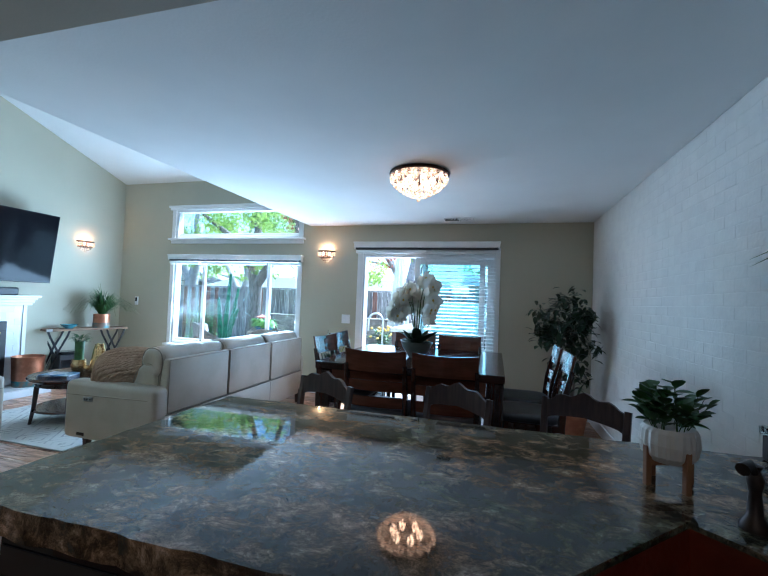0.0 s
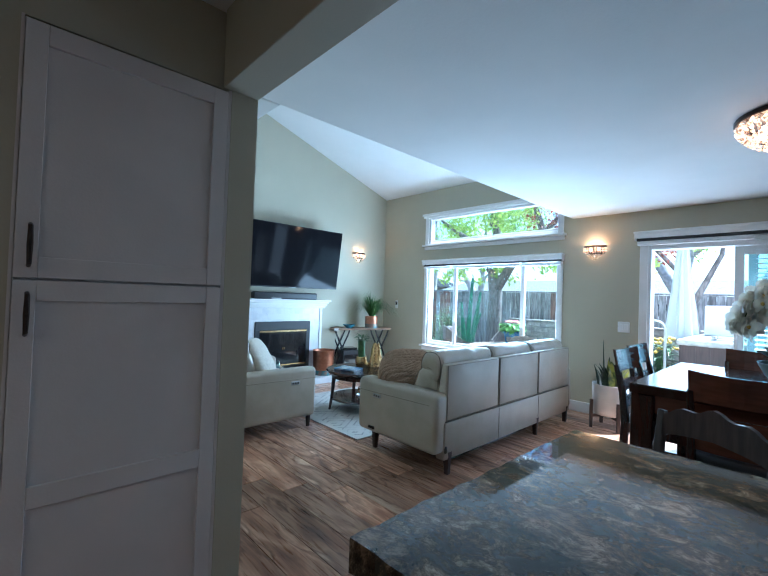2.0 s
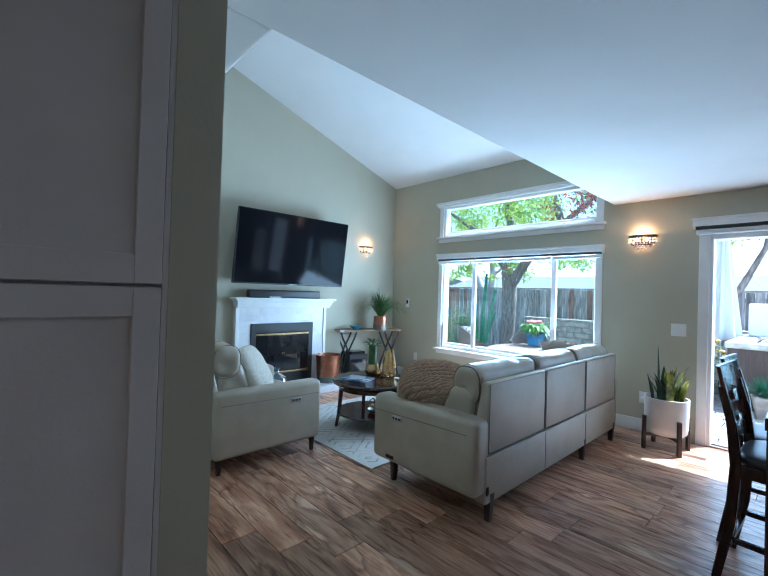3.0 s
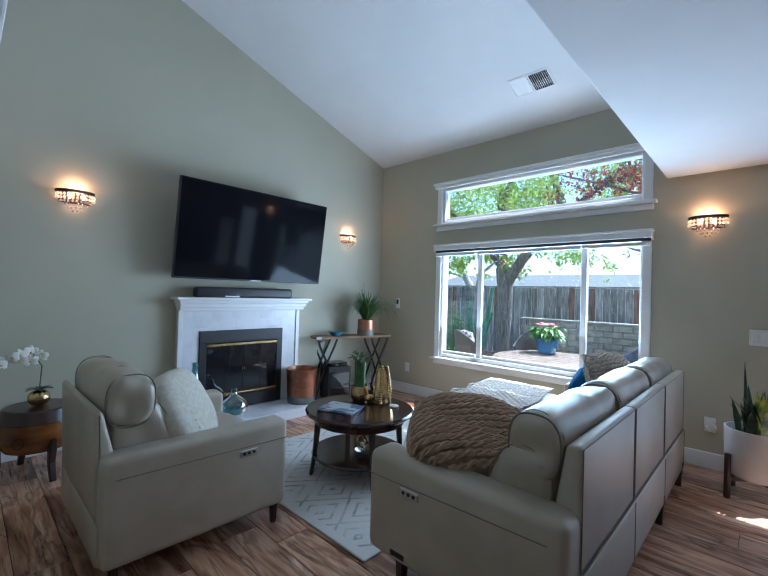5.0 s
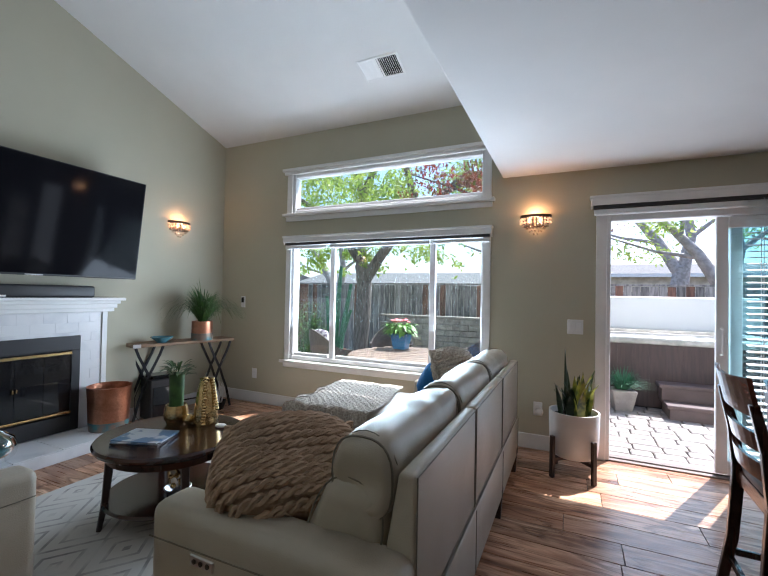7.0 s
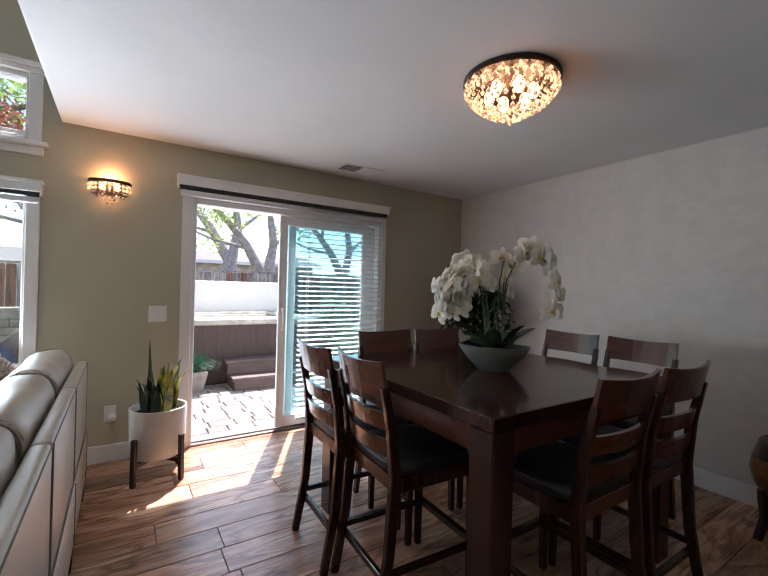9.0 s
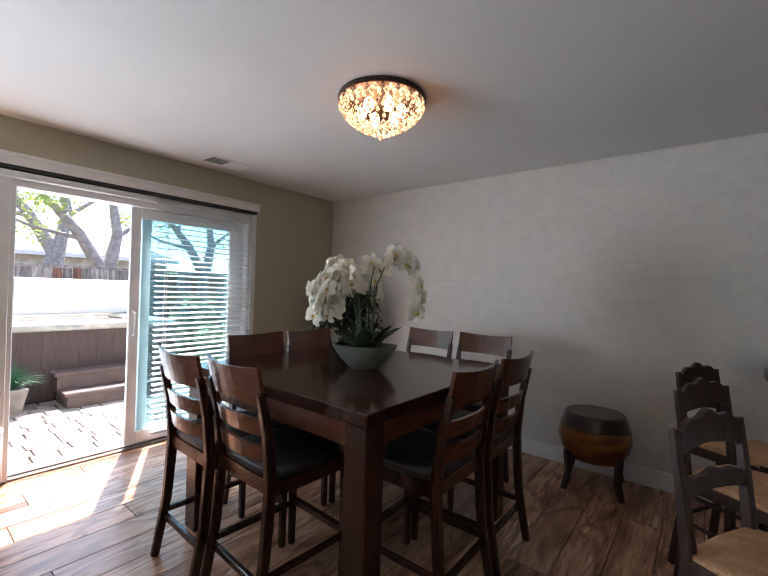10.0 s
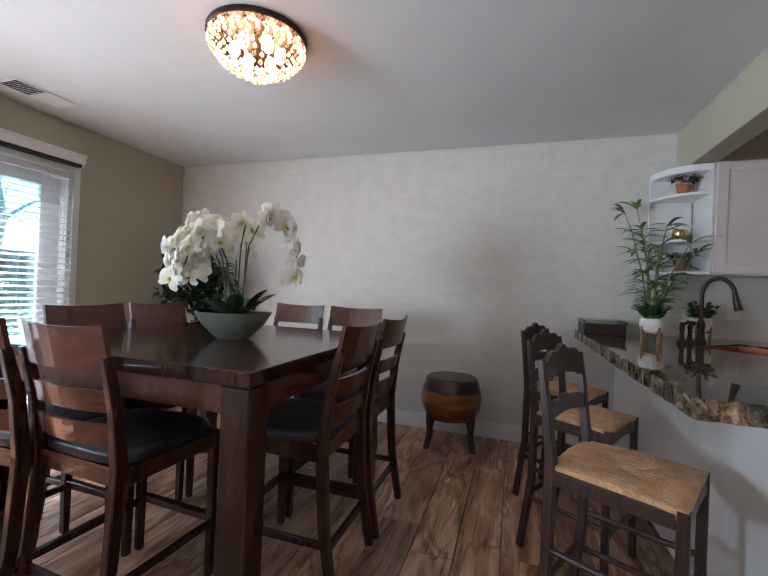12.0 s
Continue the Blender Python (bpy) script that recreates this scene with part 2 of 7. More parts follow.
LEATHER = material("cream_leather", (0.455, 0.400, 0.315), 0.29, color2=(0.41, 0.355, 0.27), scale=5, bump=0.22, bump_scale=260)
SEAM = material("leather_seam", (0.20, 0.18, 0.14), 0.7)
KNIT = material("chunky_tan_knit", (0.46, 0.32, 0.215), 0.95, color2=(0.38, 0.255, 0.165), scale=30, bump=0.5, bump_scale=220)
THROW = material("cream_knit_throw", (0.60, 0.54, 0.46), 0.95, color2=(0.40, 0.35, 0.29), scale=60, bump=1.0, bump_scale=90)
LINEN = material("cream_linen", (0.58, 0.54, 0.45), 0.9, color2=(0.5, 0.46, 0.38), scale=40, bump=0.4, bump_scale=200)
BLUECLOTH = material("blue_cloth", (0.015, 0.13, 0.34), 0.9, bump=0.4, bump_scale=200)
ESPRESSO = material("espresso_wood", (0.024, 0.012, 0.010), 0.42, color2=(0.038, 0.018, 0.013), scale=5, stretch=(8, 8, 1), bump=0.08, bump_scale=30, coat=0.12)
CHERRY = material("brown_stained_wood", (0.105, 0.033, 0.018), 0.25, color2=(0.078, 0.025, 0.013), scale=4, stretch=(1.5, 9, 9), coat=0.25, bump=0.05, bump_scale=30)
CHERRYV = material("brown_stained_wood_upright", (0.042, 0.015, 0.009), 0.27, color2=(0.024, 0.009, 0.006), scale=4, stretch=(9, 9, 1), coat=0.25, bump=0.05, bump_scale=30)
TABLEWOOD = material("table_top_wood", (0.046, 0.016, 0.010), 0.15, color2=(0.024, 0.009, 0.006), scale=3, stretch=(1, 8, 1), coat=0.1)
SEATLEATHER = material("black_seat_leather", (0.014, 0.015, 0.018), 0.38, bump=0.15, bump_scale=120)
RUSH = material("woven_rush", (0.72, 0.43, 0.23), 0.6, color2=(0.58, 0.33, 0.17), scale=22, detail=6, stretch=(1, 1, 1), bump=0.9, bump_scale=150)
DARKSTOOL = material("dark_turned_wood", (0.024, 0.011, 0.009), 0.42, color2=(0.05, 0.025, 0.02), scale=6, stretch=(9, 9, 1), coat=0.2)
DRUMWOOD = material("amber_drum_wood", (0.27, 0.095, 0.018), 0.24, color2=(0.13, 0.040, 0.010), scale=3, stretch=(1, 1, 4), coat=0.4)
DRUMDARK = material("dark_drum_top", (0.045, 0.018, 0.012), 0.3, color2=(0.03, 0.012, 0.01), scale=6, coat=0.2)
COPPER = material("hammered_copper", (0.50, 0.23, 0.14), 0.35, 1.0, color2=(0.38, 0.17, 0.10), scale=14, bump=0.4, bump_scale=60)
PATINA = material("blue_green_patina", (0.07, 0.20, 0.22), 0.5, 0.4, color2=(0.24, 0.17, 0.13), scale=14)
SINKCOPPER = material("copper_sink", (0.42, 0.12, 0.06), 0.38, 0.9, color2=(0.30, 0.08, 0.045), scale=8, bump=0.2, bump_scale=50)
RUSTIC = material("rustic_board", (0.30, 0.19, 0.11), 0.6, color2=(0.16, 0.10, 0.06), scale=5, stretch=(1, 8, 8), bump=0.3, bump_scale=40)
MARBLE = material("white_marble_tile", (0.74, 0.74, 0.75), 0.25, color2=(0.58, 0.59, 0.62), scale=4, spread=(0.5, 0.75), detail=8)
CERAMIC = material("white_ceramic", (0.72, 0.69, 0.65), 0.35, color2=(0.68, 0.65, 0.61), scale=10)
TERRACOTTA = material("terracotta", (0.42, 0.17, 0.09), 0.8, color2=(0.34, 0.13, 0.07), scale=12)
LIGHTWOOD = material("light_stand_wood", (0.30, 0.15, 0.07), 0.5, color2=(0.22, 0.10, 0.05), scale=6, stretch=(8, 8, 1))
BOWLGREY = material("grey_green_ceramic", (0.17, 0.19, 0.165), 0.35, color2=(0.13, 0.15, 0.13), scale=9)
BLUEBOWL = material("blue_glazed_ceramic", (0.05, 0.16, 0.22), 0.2, color2=(0.12, 0.30, 0.36), scale=12)
BLUEGLAZE = material("blue_glazed_planter", (0.07, 0.20, 0.38), 0.25, color2=(0.03, 0.10, 0.24), scale=4)
LEAF = material("green_leaf", (0.055, 0.13, 0.03), 0.45, color2=(0.03, 0.075, 0.018), scale=20)
LEAFBAMBOO = material("bamboo_leaf", (0.20, 0.29, 0.09), 0.45, color2=(0.13, 0.20, 0.06), scale=12)
LEAFBRIGHT = material("bright_green_leaf", (0.16, 0.32, 0.05), 0.45, color2=(0.08, 0.20, 0.03), scale=20)
LEAFDARK = material("dark_green_leaf", (0.022, 0.05, 0.02), 0.4, color2=(0.014, 0.03, 0.012), scale=20)
LEAFSNAKE = material("snake_plant_leaf", (0.016, 0.032, 0.014), 0.4, color2=(0.035, 0.06, 0.028), scale=14, stretch=(1, 1, 6))
LEAFYELLOW = material("yellow_edged_leaf", (0.38, 0.36, 0.06), 0.4, color2=(0.035, 0.07, 0.02), scale=11)
LEAFTEAL = material("blue_green_grass", (0.06, 0.20, 0.10), 0.6, color2=(0.04, 0.12, 0.07), scale=10)
STEM = material("green_stem", (0.05, 0.10, 0.03), 0.5)
LIP = material("yellow_petal_heart", (0.70, 0.48, 0.10), 0.6)
PINK = material("pink_petal", (0.75, 0.12, 0.16), 0.6, color2=(0.8, 0.3, 0.3), scale=20)
SOIL = material("dark_soil", (0.03, 0.02, 0.015), 0.95, bump=0.8, bump_scale=60)
BARK = material("grey_bark", (0.25, 0.21, 0.185), 0.9, color2=(0.12, 0.10, 0.09), scale=9, stretch=(3, 3, 0.7), bump=1.0, bump_scale=22)
# Bark colour lightened for the bright haze over the trees beyond the fence.
BARKHAZE = material("haze_lightened_bark", (0.42, 0.385, 0.37), 0.9, color2=(0.29, 0.265, 0.255), scale=9, bump=0.8, bump_scale=22)


def thin_leaf(name, color, color2, share):
    """A leaf that lets part of the light through."""
    m = material(name, color, 0.5, color2=color2, scale=3)
    n, link = m.node_tree.nodes, m.node_tree.links.new
    p = n["Principled BSDF"]
    source = p.inputs["Base Color"].links[0].from_socket
    t, mx = n.new("ShaderNodeBsdfTranslucent"), n.new("ShaderNodeMixShader")
    link(source, t.inputs["Color"])
    mx.inputs[0].default_value = share
    link(p.outputs[0], mx.inputs[1])
    link(t.outputs[0], mx.inputs[2])
    link(mx.outputs[0], n["Material Output"].inputs[0])
    return m


PETAL = thin_leaf("white_petal", (0.88, 0.87, 0.82), (0.86, 0.82, 0.70), 0.4)
TREELEAF = thin_leaf("sunlit_leaf", (0.42, 0.50, 0.11), (0.24, 0.37, 0.07), 0.6)
REDLEAF = thin_leaf("red_brown_leaf", (0.34, 0.06, 0.04), (0.20, 0.08, 0.04), 0.5)
FENCE = material("weathered_fence_board", (0.37, 0.34, 0.335), 0.85, color2=(0.19, 0.175, 0.175), scale=4, stretch=(6, 6, 0.8), bump=0.5, bump_scale=40, vary=0.35)
FENCERED = material("red_brown_fence_board", (0.30, 0.15, 0.11), 0.85, color2=(0.16, 0.09, 0.07), scale=4, stretch=(6, 6, 0.8), bump=0.5, bump_scale=40, vary=0.2)
PAVER = material("grey_paver", (0.34, 0.30, 0.27), 0.85, color2=(0.24, 0.21, 0.20), scale=8, bump=0.5, bump_scale=50, vary=0.15)
GROUND = material("garden_soil", (0.13, 0.10, 0.075), 0.95, color2=(0.08, 0.065, 0.05), scale=2, bump=0.6, bump_scale=20)
CONCRETEBLOCK = material("garden_wall_block", (0.42, 0.38, 0.33), 0.85, color2=(0.28, 0.25, 0.22), scale=7, bump=0.5, bump_scale=35, vary=0.12)
TUBSIDE = material("brown_tub_panel", (0.085, 0.055, 0.05), 0.55, color2=(0.065, 0.042, 0.04), scale=4, stretch=(9, 1, 1))
TUBSTEP = material("brown_step_plastic", (0.13, 0.09, 0.085), 0.5, color2=(0.10, 0.07, 0.065), scale=5)
ACRYLIC = material("pearl_acrylic", (0.60, 0.58, 0.54), 0.2, color2=(0.42, 0.41, 0.38), scale=7)
COVER = material("white_cover_vinyl", (0.74, 0.74, 0.72), 0.5)
CANVAS = material("white_canvas", (0.72, 0.72, 0.70), 0.9, bump=0.2, bump_scale=80)
TEAK = material("teak_wood", (0.24, 0.16, 0.12), 0.6, color2=(0.15, 0.10, 0.075), scale=5, stretch=(8, 1, 1))
WICKER = material("grey_brown_wicker", (0.14, 0.11, 0.10), 0.8, color2=(0.08, 0.065, 0.06), scale=40, bump=0.8, bump_scale=120)
PATTERN = material("patterned_cushion", (0.5, 0.46, 0.48), 0.9, color2=(0.14, 0.10, 0.14), scale=16, spread=(0.48, 0.52))
STUCCO = material("pale_stucco", (0.62, 0.58, 0.50), 0.9, color2=(0.45, 0.41, 0.34), scale=3, bump=0.4, bump_scale=50)
SHINGLE = material("pale_grey_shingle", (0.16, 0.155, 0.15), 0.9, color2=(0.09, 0.088, 0.085), scale=10, stretch=(1, 4, 1), bump=0.5, bump_scale=30)
CLEAR = glass("window_glass", (0.93, 0.98, 0.97))
TINTED = glass("door_glass", (0.78, 0.91, 0.93), gloss=0.2)
AQUA = glass("aqua_glass", (0.36, 0.66, 0.70), gloss=0.5)
GREENGLASS = glass("clear_vase_glass", (0.82, 0.92, 0.86), gloss=0.5)
CRYSTAL = glass("cut_crystal", (0.97, 0.94, 0.90), gloss=1.6, rough=0.03)
BULB = glow("warm_bulb", (1.0, 0.50, 0.24), 3.6)
# Crystals given emission of their own in place of the bulbs' light.
CRYSTALGLOW = glow("crystal_painted_glow", (1.0, 0.50, 0.25), 1.0)


def painted_sparkle(m, low, high):
    """Emission varied per crystal stands in for bulb light; its facets mirror the room."""
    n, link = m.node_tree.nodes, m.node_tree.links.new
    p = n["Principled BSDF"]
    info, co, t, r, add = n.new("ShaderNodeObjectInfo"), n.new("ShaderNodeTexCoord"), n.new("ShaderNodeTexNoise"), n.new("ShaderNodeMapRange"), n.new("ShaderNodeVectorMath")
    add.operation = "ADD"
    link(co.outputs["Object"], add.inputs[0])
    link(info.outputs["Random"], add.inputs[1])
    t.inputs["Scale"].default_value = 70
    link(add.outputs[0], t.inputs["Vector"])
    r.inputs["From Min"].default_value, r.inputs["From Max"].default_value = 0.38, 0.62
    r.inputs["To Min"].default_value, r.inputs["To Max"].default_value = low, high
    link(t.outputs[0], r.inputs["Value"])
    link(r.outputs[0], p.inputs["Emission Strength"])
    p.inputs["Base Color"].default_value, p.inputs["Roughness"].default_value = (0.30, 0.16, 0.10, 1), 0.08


painted_sparkle(CRYSTALGLOW, 0.05, 0.85)
TRACK = material("door_track_metal", (0.22, 0.18, 0.16), 0.4, 0.5)
STEEL = material("brushed_steel", (0.55, 0.55, 0.55), 0.35, 1.0)
PAPER = material("magazine_paper", (0.55, 0.60, 0.66), 0.4, color2=(0.10, 0.20, 0.36), scale=9, spread=(0.48, 0.55))
BACKSPLASH = material("backsplash_paint", (0.60, 0.59, 0.57), 0.6)


# ---- tools ----
def part(name, bm, mat, parent=None, label="", smooth=None, kind=""):
    """Links a bmesh as one mesh object under a thing or a part."""
    me = bpy.data.meshes.new(name)
    bmesh.ops.recalc_face_normals(bm, faces=bm.faces)
    bm.to_mesh(me)
    bm.free()
    me.materials.append(mat)
    if smooth is not None:
        me.shade_smooth()
        me.set_sharp_from_angle(angle=radians(smooth))
    ob = new(name, me)
    ob.parent = parent
    return tagged(ob, label, kind=kind)


def thing(name, label, category, at=(0, 0, 0), turn=0.0, group=""):
    ob = new(name)
    ob.empty_display_size = 0.1
    ob.matrix_basis = pose(*at, 0, 0, turn)
    return tagged(ob, label, category, group)


def solo(name, bm, mat, label, category, at=(0, 0, 0), turn=0.0, group="", smooth=None):
    """A thing of one mesh."""
    ob = part(name, bm, mat, None, label, smooth)
    ob.matrix_basis = pose(*at, 0, 0, turn)
    return tagged(ob, label, category, group)


def structure(name, bm, mat, label="", smooth=None):
    return part(name, bm, mat, None, label, smooth, "structure")


def box(bm, a, b, r=0.0, seg=1, m=None):
    """A box from corner a to corner b with edges rounded by r."""
    a, b = Vector(a), Vector(b)
    t = Matrix.Translation((a + b) / 2) @ Matrix.Diagonal((*[max(abs(v), 1e-4) for v in (b - a)], 1))
    vs = bmesh.ops.create_cube(bm, size=1, matrix=(m @ t) if m else t)["verts"]
    if r:
        es = {e for v in vs for e in v.link_edges}
        bmesh.ops.bevel(bm, geom=list(es), offset=r, segments=seg, affect="EDGES", profile=0.5, clamp_overlap=True)


def boxes(*args, r=0.0, seg=1):
    bm = bmesh.new()
    for a, b in args:
        box(bm, a, b, r, seg)
    return bm


def lathe(bm, profile, seg=24, at=(0, 0, 0), m=None, close=True):
    """Turns a profile of (radius, z) round the z axis."""
    rings = []
    for r, z in profile:
        ring = []
        for k in range(seg):
            a = 2 * math.pi * k / seg
            v = Vector((r * math.cos(a), r * math.sin(a), z)) + Vector(at)
            ring.append(bm.verts.new(m @ v if m else v))
        rings.append(ring)
    for p, q in zip(rings, rings[1:]):
        for k in range(seg):
            bm.faces.new((p[k], p[(k + 1) % seg], q[(k + 1) % seg], q[k]))
    if close:
        bm.faces.new(rings[0][::-1])
        bm.faces.new(rings[-1])


def turned(profile, seg=24, close=True):
    bm = bmesh.new()
    lathe(bm, profile, seg, close=close)
    return bm


def tube(bm, pts, radii, seg=6, flat=1.0):
    """A tube through points; flat squeezes it across."""
    pts = [Vector(p) for p in pts]
    if isinstance(radii, (int, float)):
        radii = [radii] * len(pts)
    rings, ref = [], None
    for i, p in enumerate(pts):
        d = (pts[min(i + 1, len(pts) - 1)] - pts[max(i - 1, 0)]).normalized()
        if ref is None:
            ref = d.orthogonal().normalized() if abs(d.x) > 0.9 or abs(d.z) < 0.5 else Vector((1, 0, 0))
        side = (ref - d * ref.dot(d)).normalized()
        ref = side
        up = d.cross(side)
        rings.append([bm.verts.new(p + radii[i] * (side * math.cos(2 * math.pi * k / seg) + up * flat * math.sin(2 * math.pi * k / seg))) for k in range(seg)])
    for p, q in zip(rings, rings[1:]):
        for k in range(seg):
            bm.faces.new((p[k], p[(k + 1) % seg], q[(k + 1) % seg], q[k]))
    bm.faces.new(rings[0][::-1])
    bm.faces.new(rings[-1])


def bar(bm, pts, w, d, side=(1, 0, 0)):
    """A bar of rectangular section, w along side and d across, through points. w and d may be lists."""
    pts = [Vector(p) for p in pts]
    side = Vector(side).normalized()
    rings = []
    for i, p in enumerate(pts):
        t = (pts[min(i + 1, len(pts) - 1)] - pts[max(i - 1, 0)]).normalized()
        s = (side - t * side.dot(t)).normalized()
        u = t.cross(s)
        ww = (w[i] if isinstance(w, (list, tuple)) else w) / 2
        dd = (d[i] if isinstance(d, (list, tuple)) else d) / 2
        c = min(ww, dd) * 0.25
        ring = [(ww - c, dd), (ww, dd - c), (ww, c - dd), (ww - c, -dd), (c - ww, -dd), (-ww, c - dd), (-ww, dd - c), (c - ww, dd)]
        rings.append([bm.verts.new(p + s * a + u * b) for a, b in ring])
    for p, q in zip(rings, rings[1:]):
        for k in range(8):
            bm.faces.new((p[k], p[(k + 1) % 8], q[(k + 1) % 8], q[k]))
    bm.faces.new(rings[0][::-1])
    bm.faces.new(rings[-1])


def barred(pts, w, d, side=(1, 0, 0)):
    bm = bmesh.new()
    bar(bm, pts, w, d, side)
    return bm


def pillow(bm, c, size, m=None, power=3.0, n=14, rumple=0.0, seed=0.0, across=0):
    """A puffed cushion: a superellipsoid with soft rumples."""
    c, s = Vector(c), Vector(size) / 2
    grid = []
    for i in range(n + 1):
        a = math.pi * (i / n - 0.5)
        row = []
        for j in range(2 * n):
            b = 2 * math.pi * j / (2 * n)
            v = Vector((math.cos(a) * math.cos(b), math.cos(a) * math.sin(b), math.sin(a)))
            if across:  # a bolster along y: power across it, a higher one along
                lo_, hi_ = 0.0, 4.0
                for _ in range(22):
                    k = (lo_ + hi_) / 2
                    f = ((abs(v.x) * k) ** power + (abs(v.z) * k) ** power) ** (across / power) + (abs(v.y) * k) ** across
                    lo_, hi_ = (k, hi_) if f < 1 else (lo_, k)
            else:
                k = (abs(v.x) ** power + abs(v.y) ** power + abs(v.z) ** power) ** (-1 / power)
            v = Vector((v.x * k * s.x, v.y * k * s.y, v.z * k * s.z))
            if rumple:
                v *= 1 + rumple * noise.noise(v * 9 + Vector((seed, seed, 0)))
            v = v + c
            row.append(m @ v if m else v)
        grid.append(row)
    lo, hi = bm.verts.new(grid[0][0]), bm.verts.new(grid[n][0])
    rows = [[bm.verts.new(v) for v in row] for row in grid[1:n]]
    k = 2 * n
    for j in range(k):
        bm.faces.new((lo, rows[0][(j + 1) % k], rows[0][j]))
        bm.faces.new((hi, rows[-1][j], rows[-1][(j + 1) % k]))
    for p, q in zip(rows, rows[1:]):
        for j in range(k):
            bm.faces.new((p[j], p[(j + 1) % k], q[(j + 1) % k], q[j]))


def puffed(c, size, **kw):
    bm = bmesh.new()
    pillow(bm, c, size, **kw)
    return bm


def leaf(bm, base, way, length, width, droop=0.3, up=(0, 0, 1), seg=4, fold=0.15):
    """A pointed leaf from base along way, bending down."""
    base, d = Vector(base), Vector(way).normalized()
    side = d.cross(Vector(up))
    side = side.normalized() if side.length > 0.05 else Vector((1, 0, 0))
    prev = None
    for i in range(seg + 1):
        t = i / seg
        w = width * 0.5 * math.sin(math.pi * min(0.06 + 0.94 * t, 1.0)) ** 0.8
        c = base + d * length * t - Vector((0, 0, droop * length * t * t))
        lift = Vector((0, 0, fold * w))
        row = [bm.verts.new(c - side * w + lift), bm.verts.new(c - lift), bm.verts.new(c + side * w + lift)]
        if prev:
            bm.faces.new((prev[0], prev[1], row[1], row[0]))
            bm.faces.new((prev[1], prev[2], row[2], row[1]))
        prev = row


def quad_leaves(name, spots, mat, parent, rng, size=0.06, label=""):
    """Many small diamond leaves, one joined mesh."""
    verts, faces = [], []
    for p in spots:
        d = Vector([rng.gauss(0, 1) for _ in range(3)]).normalized()
        e = d.orthogonal().normalized()
        s = size * rng.uniform(0.6, 1.3)
        k = len(verts)
        p = Vector(p)
        verts += [p - d * s, p + e * s * 0.45, p + d * s, p - e * s * 0.45]
        faces.append((k, k + 1, k + 2, k + 3))
    me = bpy.data.meshes.new(name)
    me.from_pydata(verts, [], faces)
    me.materials.append(mat)
    ob = new(name, me)
    ob.parent = parent
    return tagged(ob, label)


def one_mesh(name, verts, faces, mat, parent=None, label="", kind=""):
    me = bpy.data.meshes.new(name)
    me.from_pydata(verts, [], faces)
    me.materials.append(mat)
    ob = new(name, me)
    ob.parent = parent
    return tagged(ob, label, kind=kind)


# ---- the house ----
WX, EX, NY = -5.99, 1.33, 5.585
FLAT, EDGE, BACK = 2.44, -2.495, 1.40


def vault(y):
    return 3.20 + (NY - y) * 0.325


floor = structure("floor", boxes(((-6.2, -2.4, -0.12), (1.6, NY + 0.17, -0.010))), GROUT, "dark grout bed under the wood-look floor tiles")

N1 = NY + 0.17
wall_north = structure("wall_north", boxes(
    ((WX, NY, 0), (-4.93, N1, 3.36)), ((-4.93, NY, 0), (-2.635, N1, 0.56)), ((-4.93, NY, 1.955), (-2.635, N1, 2.26)), ((-4.93, NY, 2.755), (-2.635, N1, 3.36)),
    ((-2.635, NY, 0), (-1.66, N1, 3.36)), ((-1.66, NY, 2.07), (0.20, N1, 3.36)), ((0.20, NY, 0), (1.46, N1, 3.36))), PAINT, "sage beige painted wall with windows and sliding door")
wall_west = structure("wall_west", boxes(((WX - 0.15, -2.4, 0), (WX, N1, 4.9))), PAINT, "tall sage beige painted wall behind the fireplace")
wall_hall = structure("wall_hall", boxes(((WX, 0.89, 0), (-1.93, 0.997, FLAT))), PAINT, "sage beige painted wall beside the pantry")
wall_kitchen = structure("wall_kitchen", boxes(((-2.68, -2.4, 0), (-2.56, 0.89, FLAT)), ((-2.56, -0.2, 0), (-1.95, 0.278, FLAT)), ((-2.56, 0.278, 2.14), (-1.95, 0.89, FLAT))), PAINT, "painted kitchen wall round the pantry")
wall_south = structure("wall_south", boxes(((-2.68, -2.4, 0), (1.5, -2.28, FLAT))), PAINT, "plain painted kitchen wall")
wall_east = structure("wall_east", boxes(((EX, -2.4, 0), (EX + 0.2, N1, 2.7))), JOINT, "white painted brick wall")
header_beam = structure("header_beam", boxes(((-1.93, 0.855, 2.135), (EX, 0.997, FLAT)), r=0.003), PAINT, "painted beam between kitchen and dining room")
ceiling_flat = structure("ceiling", boxes(((EDGE, -2.4, FLAT), (EX, NY, 2.56)), ((WX, -2.4, FLAT), (EDGE, BACK, 2.56)), r=0.012, seg=2), CEILING, "flat white ceiling over dining room and kitchen")
bm = bmesh.new()
y0, y1 = BACK + 0.0, NY
vs = [bm.verts.new(c) for c in ((WX, y1, vault(y1)), (EDGE, y1, vault(y1)), (EDGE, y0, vault(y0)), (WX, y0, vault(y0)),
                                (WX, y1, vault(y1) + 0.12), (EDGE, y1, vault(y1) + 0.12), (EDGE, y0, vault(y0) + 0.12), (WX, y0, vault(y0) + 0.12))]
for f in ((0, 1, 2, 3), (4, 5, 6, 7), (0, 1, 5, 4), (1, 2, 6, 5), (2, 3, 7, 6), (3, 0, 4, 7)):
    bm.faces.new([vs[k] for k in f])
structure("ceiling_vault", bm, CEILING, "sloping white ceiling over the living room")
